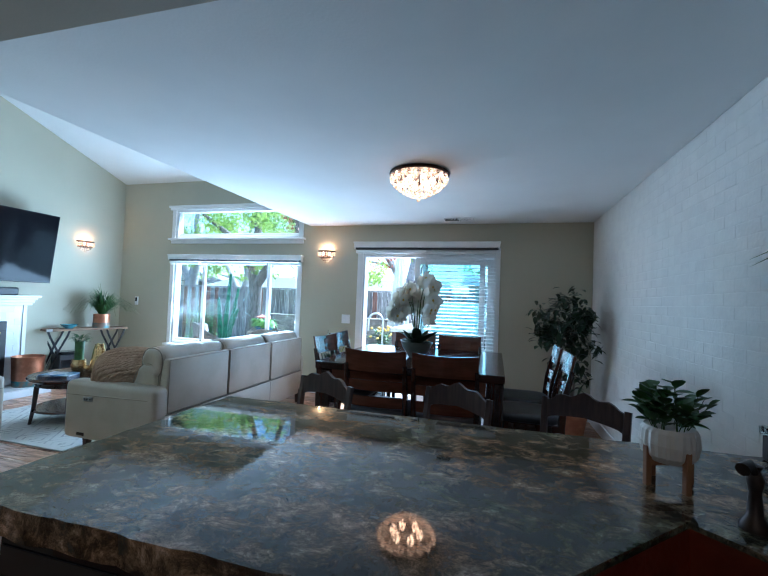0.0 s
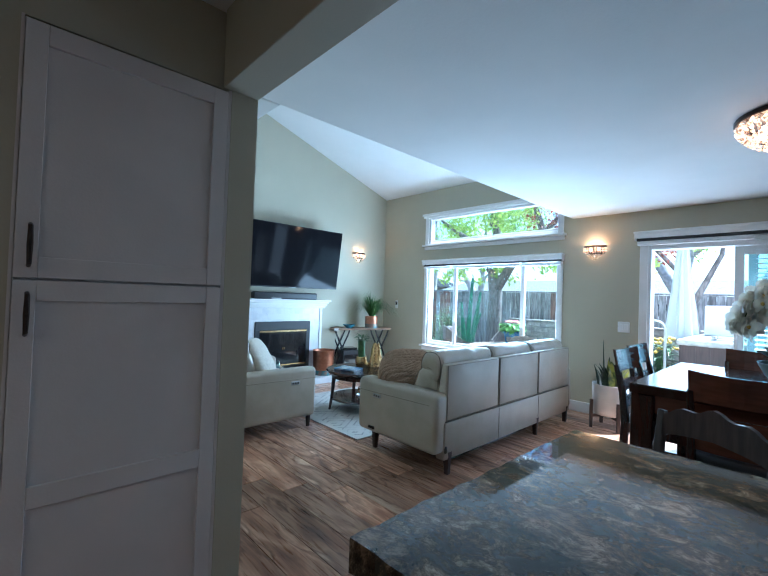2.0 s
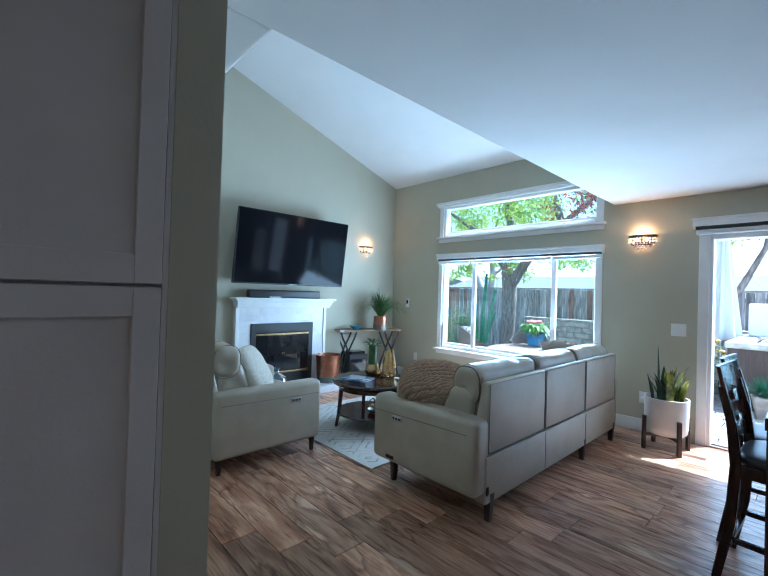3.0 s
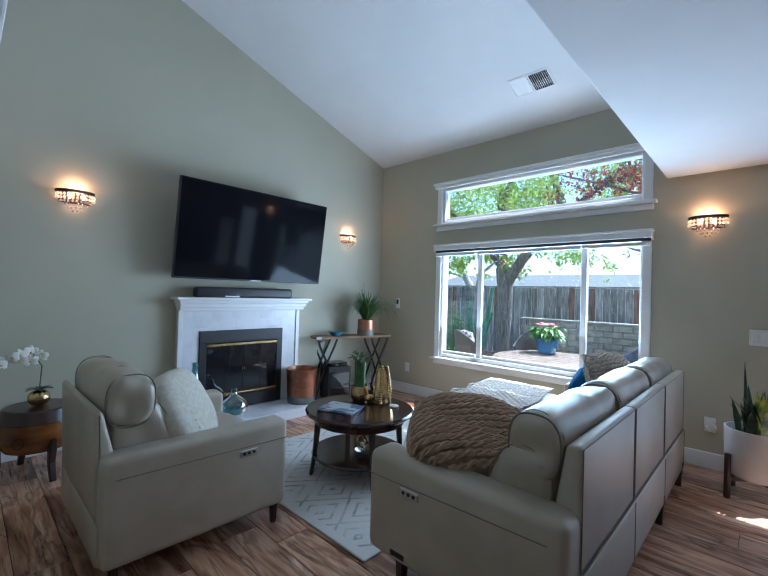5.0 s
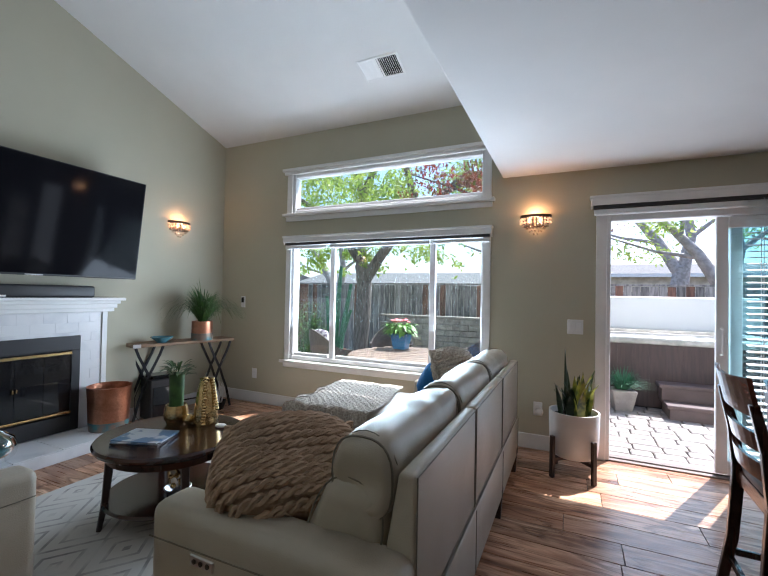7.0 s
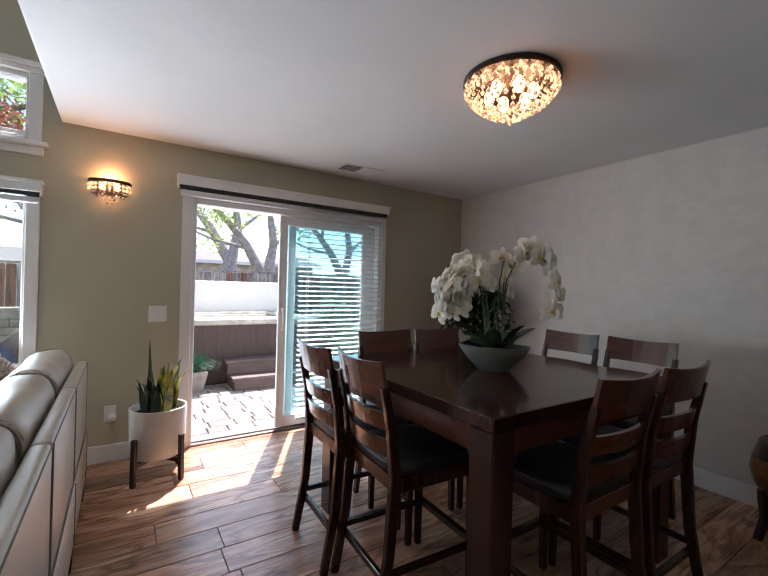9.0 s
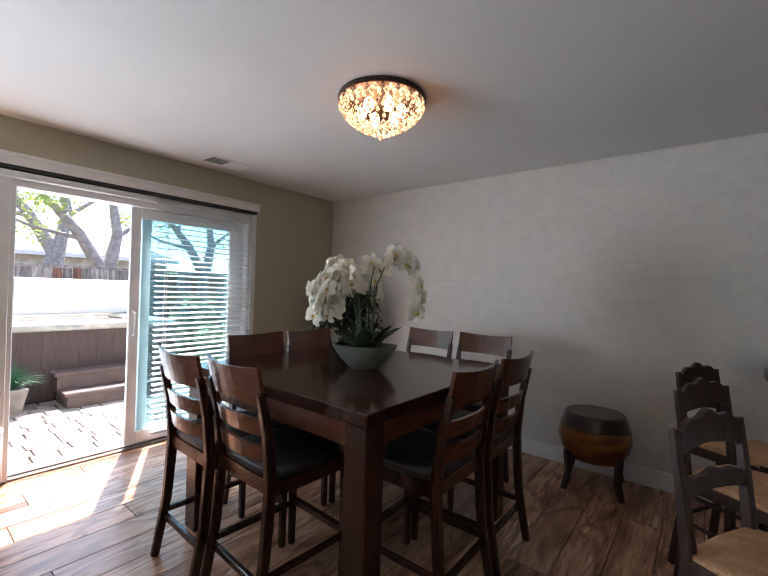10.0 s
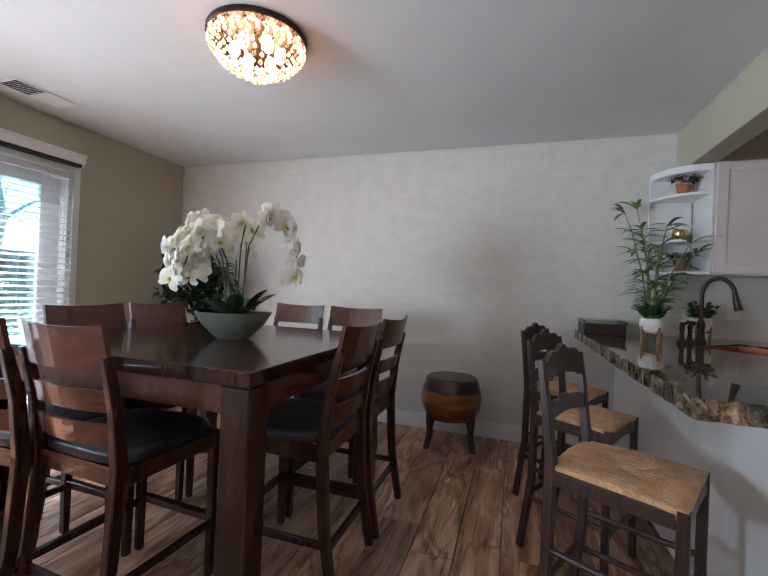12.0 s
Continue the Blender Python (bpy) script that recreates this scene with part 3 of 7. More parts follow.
structure("wall_over_ceiling", boxes(((EDGE + 0.02, BACK - 0.10, 2.56), (EDGE + 0.12, NY, 4.75)), ((WX, BACK - 0.12, 2.56), (EDGE + 0.02, BACK - 0.02, 4.75))), CEILING, "white wall above the flat ceiling edge")
structure("roof", boxes(((-6.4, -2.6, 4.9), (1.8, N1 + 0.05, 5.0))), SHINGLE, "plain roof over the house")

base_boards = [((WX + 0.001, 4.20, 0), (WX + 0.016, NY, 0.13)), ((WX + 0.001, 1.0, 0), (WX + 0.016, 2.70, 0.13)), ((WX + 0.016, NY - 0.016, 0), (-1.76, NY - 0.001, 0.13)),
               ((0.28, NY - 0.016, 0), (EX - 0.016, NY - 0.001, 0.13)), ((EX - 0.016, 1.5, 0), (EX - 0.001, NY, 0.13)), ((WX, 0.998, 0), (-1.95, 1.013, 0.13))]
for a, b in base_boards:
    structure("baseboard", boxes((a, b), r=0.004), TRIM, "tall white baseboard")


def window(name, x0, x1, z0, z1, mullions, sill, head, label):
    """A white vinyl window in the north wall with casing, sill and panes."""
    w = structure(name, boxes(((x0, NY + 0.02, z0), (x0 + 0.05, NY + 0.13, z1)), ((x1 - 0.05, NY + 0.02, z0), (x1, NY + 0.13, z1)),
                              ((x0 + 0.05, NY + 0.02, z1 - 0.05), (x1 - 0.05, NY + 0.13, z1)), ((x0 + 0.05, NY + 0.02, z0), (x1 - 0.05, NY + 0.13, z0 + 0.05)), r=0.006), VINYL, label)
    bm = boxes(((x0 - 0.045, NY - 0.018, z0), (x0 + 0.03, NY - 0.002, z1)), ((x1 - 0.03, NY - 0.018, z0), (x1 + 0.045, NY - 0.002, z1)), r=0.004)
    part("window_casing", bm, TRIM, w)
    part("window_sill", boxes(((x0 - 0.075, NY - 0.07, z0 - 0.03), (x1 + 0.08, NY + 0.02, z0)), ((x0 - 0.055, NY - 0.022, z0 - 0.085), (x1 + 0.055, NY - 0.002, z0 - 0.03)), r=0.006, seg=2), TRIM, w)
    if head:
        part("window_head", boxes(((x0 - 0.10, NY - 0.05, z1 + 0.015), (x1 + 0.09, NY - 0.002, z1 + 0.05)), ((x0 - 0.08, NY - 0.034, z1 - 0.02), (x1 + 0.07, NY - 0.002, z1 + 0.015)), r=0.004), TRIM, w)
    edges = [x0 + 0.05] + [m for m in mullions] + [x1 - 0.05]
    for m in mullions:
        part("window_frame", boxes(((m - 0.030, NY + 0.045, z0 + 0.05), (m + 0.030, NY + 0.085, z1 - 0.05)), r=0.006), VINYL, w)
    for a, b in zip(edges, edges[1:]):
        part("sash", boxes(((a + (0.05 if a in mullions else 0), NY + 0.05, z0 + 0.05), (b - (0.05 if b in mullions else 0), NY + 0.09, z0 + 0.085)), r=0.004), VINYL, w)
        p = part("pane", boxes(((a, NY + 0.066, z0 + 0.05), (b, NY + 0.070, z1 - 0.05))), CLEAR, w)
        p.visible_shadow = False
    return w


win = window("window_1", -4.925, -2.64, 0.56, 1.95, [-4.36, -3.18], True, False, "wide white vinyl window in three panes")
window("window_2", -4.925, -2.64, 2.265, 2.75, [], True, True, "long narrow white window above the wide one")


def valance(name, x0, x1, z, label):
    v = thing(name, label, "window blind", ((x0 + x1) / 2, NY, z))
    h = (x1 - x0) / 2
    part("valance", boxes(((-h, -0.085, 0.02), (h, -0.070, 0.085)), ((-h, -0.07, 0.0), (-h + 0.012, -0.003, 0.085)), ((h - 0.012, -0.07, 0.0), (h, -0.003, 0.085)), ((-h - 0.008, -0.094, 0.078), (h + 0.008, -0.004, 0.10)), r=0.004), TRIM, v)
    # Headrail coloured black to stand in for the shaded gap under the valance.
    part("headrail", boxes(((-h + 0.02, -0.066, -0.004), (h - 0.02, -0.01, 0.07))), MATTE, v)
    return v


v1 = valance("raised_blind", -4.965, -2.58, 1.90, "white valance with raised slatted blind over the window")
for a, b in ((-1.185, -0.60), (-0.58, 0.60), (0.62, 1.185)):
    part("bottom_rail", boxes(((a + 0.01, -0.062, -0.050), (b - 0.01, -0.014, -0.034)), r=0.004), BLIND, v1)
    part("gathered_blind", boxes(((a + 0.01, -0.058, -0.033), (b - 0.01, -0.016, -0.014))), BLIND, v1)

v2 = valance("door_blind", -1.765, 0.225, 2.095, "white slatted blind lowered over half of the sliding door")
part("bottom_rail", boxes(((-0.97, -0.064, -0.058), (0.03, -0.014, -0.042)), r=0.004), BLIND, v2)
part("gathered_blind", boxes(((-0.97, -0.060, -0.041), (0.03, -0.016, -0.014))), BLIND, v2)
slat = None
zz = 2.105
k = 0
while zz > 0.16:
    if slat is None:
        bm = bmesh.new()
        box(bm, (-0.455, -0.022, -0.0012), (0.455, 0.022, 0.0012), m=pose(0, 0, 0, 15, 0, 0))
        slat = part("slat", bm, BLIND, v2)
        slat.location = (0.49, -0.038, zz - 2.125)
    else:
        o = slat.copy()
        scene.collection.objects.link(o)
        o.location = (0.49, -0.038, zz - 2.125)
    zz -= 0.046
    k += 1
part("lower_rail", boxes(((0.035, -0.06, 0.13 - 2.125), (0.945, -0.015, 0.15 - 2.125)), r=0.004), BLIND, v2)
for xx in (0.12, 0.86):
    part("ladder_cord", boxes(((xx - 0.002, -0.062, 0.14 - 2.125), (xx + 0.002, -0.060, 0.0)), ((xx - 0.002, -0.016, 0.14 - 2.125), (xx + 0.002, -0.014, 0.0))), BLIND, v2)

door = structure("door_1", boxes(((-1.66, NY + 0.0, 0.0), (-1.61, NY + 0.15, 2.07)), ((0.15, NY, 0.0), (0.20, NY + 0.15, 2.07)), ((-1.61, NY, 1.99), (0.15, NY + 0.15, 2.07)), r=0.005), VINYL, "white sliding patio door standing open")
part("door_track", boxes(((-1.61, NY, -0.012), (0.15, NY + 0.15, 0.012)), ((-1.61, NY + 0.05, 0.012), (0.15, NY + 0.056, 0.022)), r=0.002), TRACK, door, "grey-brown metal track")
part("door_casing", boxes(((-1.722, NY - 0.018, 0), (-1.64, NY - 0.002, 2.12)), ((0.18, NY - 0.018, 0), (0.235, NY - 0.002, 2.12)), ((-1.64, NY - 0.018, 2.04), (0.18, NY - 0.002, 2.12)), r=0.004), TRIM, door)


def door_panel(y, x0, x1, mat, name):
    f = 0.075
    p = part(name, boxes(((x0, y, 0.03), (x0 + f, y + 0.035, 1.985)), ((x1 - f, y, 0.03), (x1, y + 0.035, 1.985)), ((x0 + f, y, 1.90), (x1 - f, y + 0.035, 1.985)), ((x0 + f, y, 0.03), (x1 - f, y + 0.035, 0.13)), r=0.004), mat, door)
    g = part("door_glass", boxes(((x0 + f, y + 0.014, 0.13), (x1 - f, y + 0.019, 1.90))), TINTED, p)
    g.visible_shadow = False
    return p


door_panel(NY + 0.085, -0.80, 0.15, VINYL, "fixed_panel")
slide = door_panel(NY + 0.035, -0.90, 0.05, VINYL, "sliding_panel")
bm = bmesh.new()
tube(bm, [(-0.868, NY + 0.034, 0.93), (-0.868, NY - 0.012, 0.94), (-0.868, NY - 0.016, 1.03), (-0.868, NY - 0.012, 1.12), (-0.868, NY + 0.034, 1.13)], 0.009, 6)
part("door_handle", bm, VINYL, slide)

# wall plates
def wall_plate(name, x, z, w, h, label, buttons):
    p = thing(name, label, "wall plate", (x, NY, z))
    part("plate", boxes(((-w / 2, -0.007, -h / 2), (w / 2, -0.0005, h / 2)), r=0.003), VINYL, p)
    for a, b in buttons:
        part("rocker", boxes((a, b), r=0.002), VINYL, p)
    return p


wall_plate("light_switch", -1.875, 1.094, 0.125, 0.125, "double white rocker switch beside the patio door", [((-0.045, -0.011, -0.035), (-0.008, -0.006, 0.035)), ((0.008, -0.011, -0.035), (0.045, -0.006, 0.035))])
wall_plate("wall_socket", -2.167, 0.356, 0.075, 0.12, "white wall socket above the baseboard behind the sofa", [((-0.02, -0.011, -0.04), (0.02, -0.006, -0.005)), ((-0.02, -0.011, 0.005), (0.02, -0.006, 0.04))])
wall_plate("wall_socket", -5.42, 0.352, 0.075, 0.12, "white wall socket beside the console table", [((-0.02, -0.011, -0.04), (0.02, -0.006, -0.005)), ((-0.02, -0.011, 0.005), (0.02, -0.006, 0.04))])
bm = turned([(0.0, 0), (0.032, 0.0), (0.036, 0.02), (0.03, 0.05), (0.012, 0.062)], 16)
bmesh.ops.transform(bm, matrix=pose(0, -0.012, 0.0, 90, 0, 0), verts=bm.verts)
nl = solo("night_light", bm, VINYL, "small round white plug-in night light on a socket", "night light", (-2.155, NY - 0.0, 0.34), smooth=40)
wall_plate("wall_socket", 1.045, 0.44, 0.075, 0.12, "white wall socket behind the ficus", [((-0.02, -0.011, -0.04), (0.02, -0.006, -0.005)), ((-0.02, -0.011, 0.005), (0.02, -0.006, 0.04))])
th = thing("thermostat", "small white wall sensor with a dark face beside the corner", "thermostat", (-5.62, NY, 1.22))
part("body", boxes(((-0.03, -0.02, -0.07), (0.03, -0.001, 0.07)), r=0.004), VINYL, th)
part("face", boxes(((-0.018, -0.024, -0.01), (0.018, -0.019, 0.055))), BLACK, th)


def vent(name, at, tilt, turn, size, label):
    """A ceiling register: half of it grille, half plate."""
    v = thing(name, label, "ceiling vent")
    v.matrix_basis = pose(*at, tilt, 0, turn)
    w, d = size
    part("frame", boxes(((-w / 2, -d / 2, -0.008), (-w / 2 + 0.02, d / 2, -0.001)), ((w / 2 - 0.02, -d / 2, -0.008), (w / 2, d / 2, -0.001)), ((-w / 2 + 0.02, -d / 2, -0.008), (w / 2 - 0.02, -d / 2 + 0.02, -0.001)), ((-w / 2 + 0.02, d / 2 - 0.02, -0.008), (w / 2 - 0.02, d / 2, -0.001)), ((-0.008, -d / 2 + 0.02, -0.008), (0.008, d / 2 - 0.02, -0.001)), r=0.002), TRIM, v)
    part("backing", boxes(((-w / 2 + 0.01, -d / 2 + 0.01, -0.0035), (w / 2 - 0.01, d / 2 - 0.01, -0.0015))), BLACK, v)
    n = 9
    for k in range(n):
        x = 0.012 + (w / 2 - 0.034) * (k + 0.5) / n
        for sgn in (1, -1):
            bm = bmesh.new()
            box(bm, (-0.0012 if sgn > 0 else -0.009, -d / 2 + 0.02, -0.0015), (0.0012 if sgn > 0 else 0.009, d / 2 - 0.02, 0.0), m=pose(sgn * x, 0, -0.005, 0, 12 * sgn, 0))
            part("slat", bm, TRIM, v)
    return v


vent("ceiling_vent", (-3.49, 4.99, vault(4.99)), -math.degrees(math.atan(0.325)), 0, (0.40, 0.24), "white register in the sloping ceiling")
vent("ceiling_vent", (-0.285, 5.26, FLAT), 0, 180, (0.40, 0.22), "white register in the flat ceiling by the door")

# ---- kitchen ----
def outline_slab(name, outer, hole, z0, z1, mat, parent, wobble=0.0):
    bm = bmesh.new()
    pts = []
    rng = random.Random(4)
    for a, b in zip(outer, outer[1:] + outer[:1]):
        n = max(1, int((Vector(b) - Vector(a)).length / 0.03)) if wobble else 1
        for k in range(n):
            p = Vector(a).lerp(Vector(b), k / n)
            if wobble:
                d = (Vector(b) - Vector(a)).normalized()
                if 0 < k < n:
                    p += Vector((d.y, -d.x)) * rng.uniform(-wobble, wobble)
            pts.append(p)

    def loop(ps):
        vs = [bm.verts.new((p[0], p[1], z1)) for p in ps]
        return [bm.edges.new((vs[k], vs[(k + 1) % len(vs)])) for k in range(len(vs))]

    es = loop(pts) + (loop(hole) if hole else [])
    fs = bmesh.ops.triangle_fill(bm, edges=es, use_beauty=True)["geom"]
    fs = [f for f in fs if isinstance(f, bmesh.types.BMFace)]
    ext = bmesh.ops.extrude_face_region(bm, geom=fs)["geom"]
    low = [v for v in ext if isinstance(v, bmesh.types.BMVert)]
    for v in low:
        v.co.z = z0
        if wobble:
            v.co.x += rng.uniform(-wobble, wobble)
            v.co.y += rng.uniform(-wobble, wobble)
    return part(name, bm, mat, parent)


SINK = [(0.58, 1.12), (0.965, 0.738), (0.685, 0.458), (0.30, 0.84)]
counter = outline_slab("worktop", [(-0.91, 0.714), (0.105, 0.714), (0.60, 0.225), (0.68, 0.225), (0.68, -2.27), (EX - 0.004, -2.27), (EX - 0.004, 1.64), (-0.895, 1.64)], SINK, 0.886, 0.944, GRANITE, None, 0.004)
tagged(counter, "polished dark mottled granite worktop with a chiselled edge on the peninsula", "worktop")
basin = thing("sink", "hammered copper corner sink set in the granite", "sink", (0.765, 0.846, 0.70), 45)
c45 = math.sqrt(0.5)
bm = boxes(((-0.268, -0.196, 0.0), (0.268, 0.196, 0.205)))
lid = [f for f in bm.faces if f.normal.z > 0.9]
bmesh.ops.inset_region(bm, faces=lid, thickness=0.012)
bmesh.ops.translate(bm, vec=(0, 0, -0.193), verts=lid[0].verts)
part("bowl", bm, SINKCOPPER, basin)
part("drain", turned([(0.0, 0.012), (0.04, 0.012), (0.04, 0.016), (0.0, 0.017)], 16), BRONZE, basin)
basin.matrix_basis = pose(0.633, 0.789, 0.728, 0, 0, -45)

base = thing("peninsula_cabinet", "white painted peninsula base cabinet under the granite worktop", "cabinet", (0, 0, 0))
part("body", boxes(((-0.86, 0.79, 0.09), (0.05, 1.33, 0.886)), ((-0.83, 0.86, 0.0), (0.05, 1.31, 0.09))), CABINET, base)
part("back_panel", boxes(((-0.875, 1.332, 0.0), (EX - 0.004, 1.35, 0.885)), r=0.002), TRIM, base)
part("end_panel", boxes(((-0.875, 0.77, 0.0), (-0.861, 1.33, 0.885)), r=0.002), CABINET, base)
dw = thing("dishwasher", "black dishwasher front with a bar handle under the worktop", "dishwasher", (-0.50, 0.76, 0))
part("door", boxes(((-0.31, -0.0, 0.10), (0.31, 0.028, 0.875)), r=0.006), BLACK, dw)
part("control_panel", boxes(((-0.30, -0.004, 0.775), (0.30, -0.0005, 0.835)), r=0.001), MATTE, dw)
bm = bmesh.new()
tube(bm, [(-0.27, -0.001, 0.72), (-0.27, -0.045, 0.72), (0.27, -0.045, 0.72), (0.27, -0.001, 0.72)], 0.011, 8)
part("handle", bm, BRONZE, dw)
side = thing("sink_base_cabinet", "white painted corner cabinet under the copper sink", "cabinet")
part("body", boxes(((0.78, -2.27, 0.09), (EX - 0.004, 0.15, 0.886)), ((0.06, 1.16, 0.0), (EX - 0.004, 1.33, 0.886)), ((0.06, 0.82, 0.09), (0.19, 1.159, 0.886)))
     , CABINET, side)
for k in range(4):
    y = -2.2 + k * 0.64
    part("door", boxes(((0.758, y, 0.11), (0.779, y + 0.62, 0.66)), ((0.752, y + 0.06, 0.17), (0.7575, y + 0.56, 0.60)), r=0.002), CABINET, side)
    part("drawer", boxes(((0.758, y, 0.68), (0.779, y + 0.62, 0.875)), r=0.002), CABINET, side)

# tall pantry
pantry = thing("pantry_cabinet", "tall off-white shaker pantry with dark bronze pulls, doors closed", "cabinet", (-1.93, 0.278, 0))
part("body", boxes(((-0.62, 0.0, 0.0), (-0.022, 0.612, 2.135))), CABINET, pantry)
part("face_frame", boxes(((-0.0215, 0.0, 0.0), (-0.004, 0.008, 2.135)), ((-0.0215, 0.600, 0.0), (-0.002, 0.612, 2.135))), CABINET, pantry)


def shaker(parent, y0, y1, z0, z1, rails, handle):
    w = 0.053
    d = part("door", boxes(((-0.016, y0 + 0.05, z0 + 0.01), (-0.009, y1 - 0.05, z1 - 0.01))), CABINET, parent)
    for a, b in ((y0, y0 + w), (y1 - w, y1)):
        part("stile", boxes(((-0.018, a, z0), (0.002, b, z1)), r=0.0015), CABINET, d)
    for a, b in rails:
        part("rail", boxes(((-0.018, y0 + w, a), (0.002, y1 - w, b)), r=0.0015), CABINET, d)
    bm = bmesh.new()
    tube(bm, [(0.002, y0 + 0.033, handle - 0.06), (0.028, y0 + 0.033, handle - 0.055), (0.030, y0 + 0.033, handle), (0.028, y0 + 0.033, handle + 0.055), (0.002, y0 + 0.033, handle + 0.06)], [0.006, 0.006, 0.008, 0.006, 0.006], 8)
    part("handle", bm, BRONZE, d, "dark bronze pull")


shaker(pantry, 0.010, 0.598, 1.375, 2.125, [(1.375, 1.437), (2.063, 2.125)], 1.47)
shaker(pantry, 0.010, 0.598, 0.10, 1.368, [(0.10, 0.175), (0.70, 0.765), (1.306, 1.368)], 1.27)

# wall cabinet with quarter-round end shelves
upper = thing("wall_cabinet", "white painted wall cabinet above the sink", "cabinet", (0, 0, 0))
part("body", boxes(((1.02, -1.6, 1.385), (EX - 0.004, 0.875, 2.13))), CABINET, upper)
for k in range(4):
    y1 = 0.865 - k * 0.61
    y0 = y1 - 0.60
    d = part("door", boxes(((1.008, y0 + 0.05, 1.41), (1.0185, y1 - 0.05, 2.10))), CABINET, upper)
    for name, lo, hi in (("stile", (1.0, y0, 1.395), (1.019, y0 + 0.06, 2.12)), ("stile", (1.0, y1 - 0.06, 1.395), (1.019, y1, 2.12)), ("rail", (1.0, y0 + 0.06, 1.395), (1.019, y1 - 0.06, 1.455)), ("rail", (1.0, y0 + 0.06, 2.06), (1.019, y1 - 0.06, 2.12))):
        part(name, boxes((lo, hi), r=0.0015), CABINET, d)
endshelf = thing("corner_shelf", "white quarter-round open shelves at the end of the wall cabinet", "shelf", (EX - 0.004, 0.878, 1.385))


def quarter(z0, z1, r=0.285, n=12, inset=0.0):
    bm = bmesh.new()
    pts = [(0, 0)] + [(-(r) * math.cos(math.pi / 2 * k / n), (r) * math.sin(math.pi / 2 * k / n)) for k in range(n + 1)]
    lo = [bm.verts.new((x, y, z0)) for x, y in pts]
    hi = [bm.verts.new((x, y, z1)) for x, y in pts]
    bm.faces.new(lo)
    bm.faces.new(hi[::-1])
    for k in range(len(pts)):
        j = (k + 1) % len(pts)
        bm.faces.new((lo[k], lo[j], hi[j], hi[k]))
    return bm


for a, b in ((0.0, 0.02), (0.225, 0.243), (0.54, 0.558), (0.70, 0.745)):
    part("shelf", quarter(a, b), TRIM, endshelf)
part("back_panel", boxes(((-0.31, -0.001, 0.0), (0.0, 0.006, 0.74)), r=0.001), TRIM, endshelf)
part("side_panel", boxes(((-0.012, 0.02, 0.0), (-0.001, 0.285, 0.74)), ((-0.02, 0.270, 0.0), (-0.001, 0.29, 0.74)), r=0.001), TRIM, endshelf)


def bushy_plant(name, at, pot, mat_pot, leafmat, label, n, radius, height, leaf_len, leaf_w, seed, pot_label="", group="", droop=0.5, spread=1.0):
    """A pot with many leaves on short stems."""
    rng = random.Random(seed)
    t = thing(name, label, "potted plant", at, 0, group)
    p = part("pot", turned(pot, 24), mat_pot, t, pot_label, 40)
    top = max(z for r, z in pot)
    rr = pot[-1][0] if pot[-1][0] > 0.02 else pot[-2][0]
    part("soil", turned([(0, top - 0.02), (rr * 0.8, top - 0.02), (rr * 0.8, top - 0.012), (0, top - 0.008)], 16), SOIL, t)
    stems, leaves = bmesh.new(), bmesh.new()
    for k in range(n):
        a, e = rng.uniform(0, 2 * math.pi), rng.uniform(0.05, 1) ** 0.7
        tip = Vector((radius * e * math.cos(a) * spread, radius * e * math.sin(a) * spread, top + height * rng.uniform(0.35, 1.0) * (1.1 - 0.6 * e * e)))
        root = Vector((rr * 0.4 * math.cos(a), rr * 0.4 * math.sin(a), top - 0.012))
        mid = root.lerp(tip, 0.5) + Vector((0, 0, 0.02))
        tube(stems, [root, mid, tip], [0.0018, 0.0014, 0.0008], 4)
        for j in range(6):
            f = 0.4 + 0.6 * j / 5
            q = root.lerp(mid, f * 2) if f < 0.5 else mid.lerp(tip, f * 2 - 1)
            b = a + rng.uniform(-1.6, 1.6)
            leaf(leaves, q, (math.cos(b), math.sin(b), rng.uniform(-0.1, 0.9)), leaf_len * rng.uniform(0.7, 1.2), leaf_w * rng.uniform(0.8, 1.2), droop, seg=3)
    part("stems", stems, STEM, t, kind="stuff")
    part("leaves", leaves, leafmat, t, kind="stuff", smooth=60)
    return t


def footed_stand(parent, r, h, mat):
    s = part("stand", boxes(((-r, -0.009, 0), (-r + 0.018, 0.009, h + 0.03)), ((r - 0.018, -0.009, 0), (r, 0.009, h + 0.03)), ((-r + 0.018, -0.009, h - 0.03), (r - 0.018, 0.009, h - 0.012)), ((-0.009, -r, 0), (0.009, -r + 0.018, h + 0.03)), ((-0.009, r - 0.018, 0), (0.009, r, h + 0.03)), ((-0.009, -r + 0.018, h - 0.012), (0.009, r - 0.018, h + 0.004)), r=0.002), mat, parent)
    return s


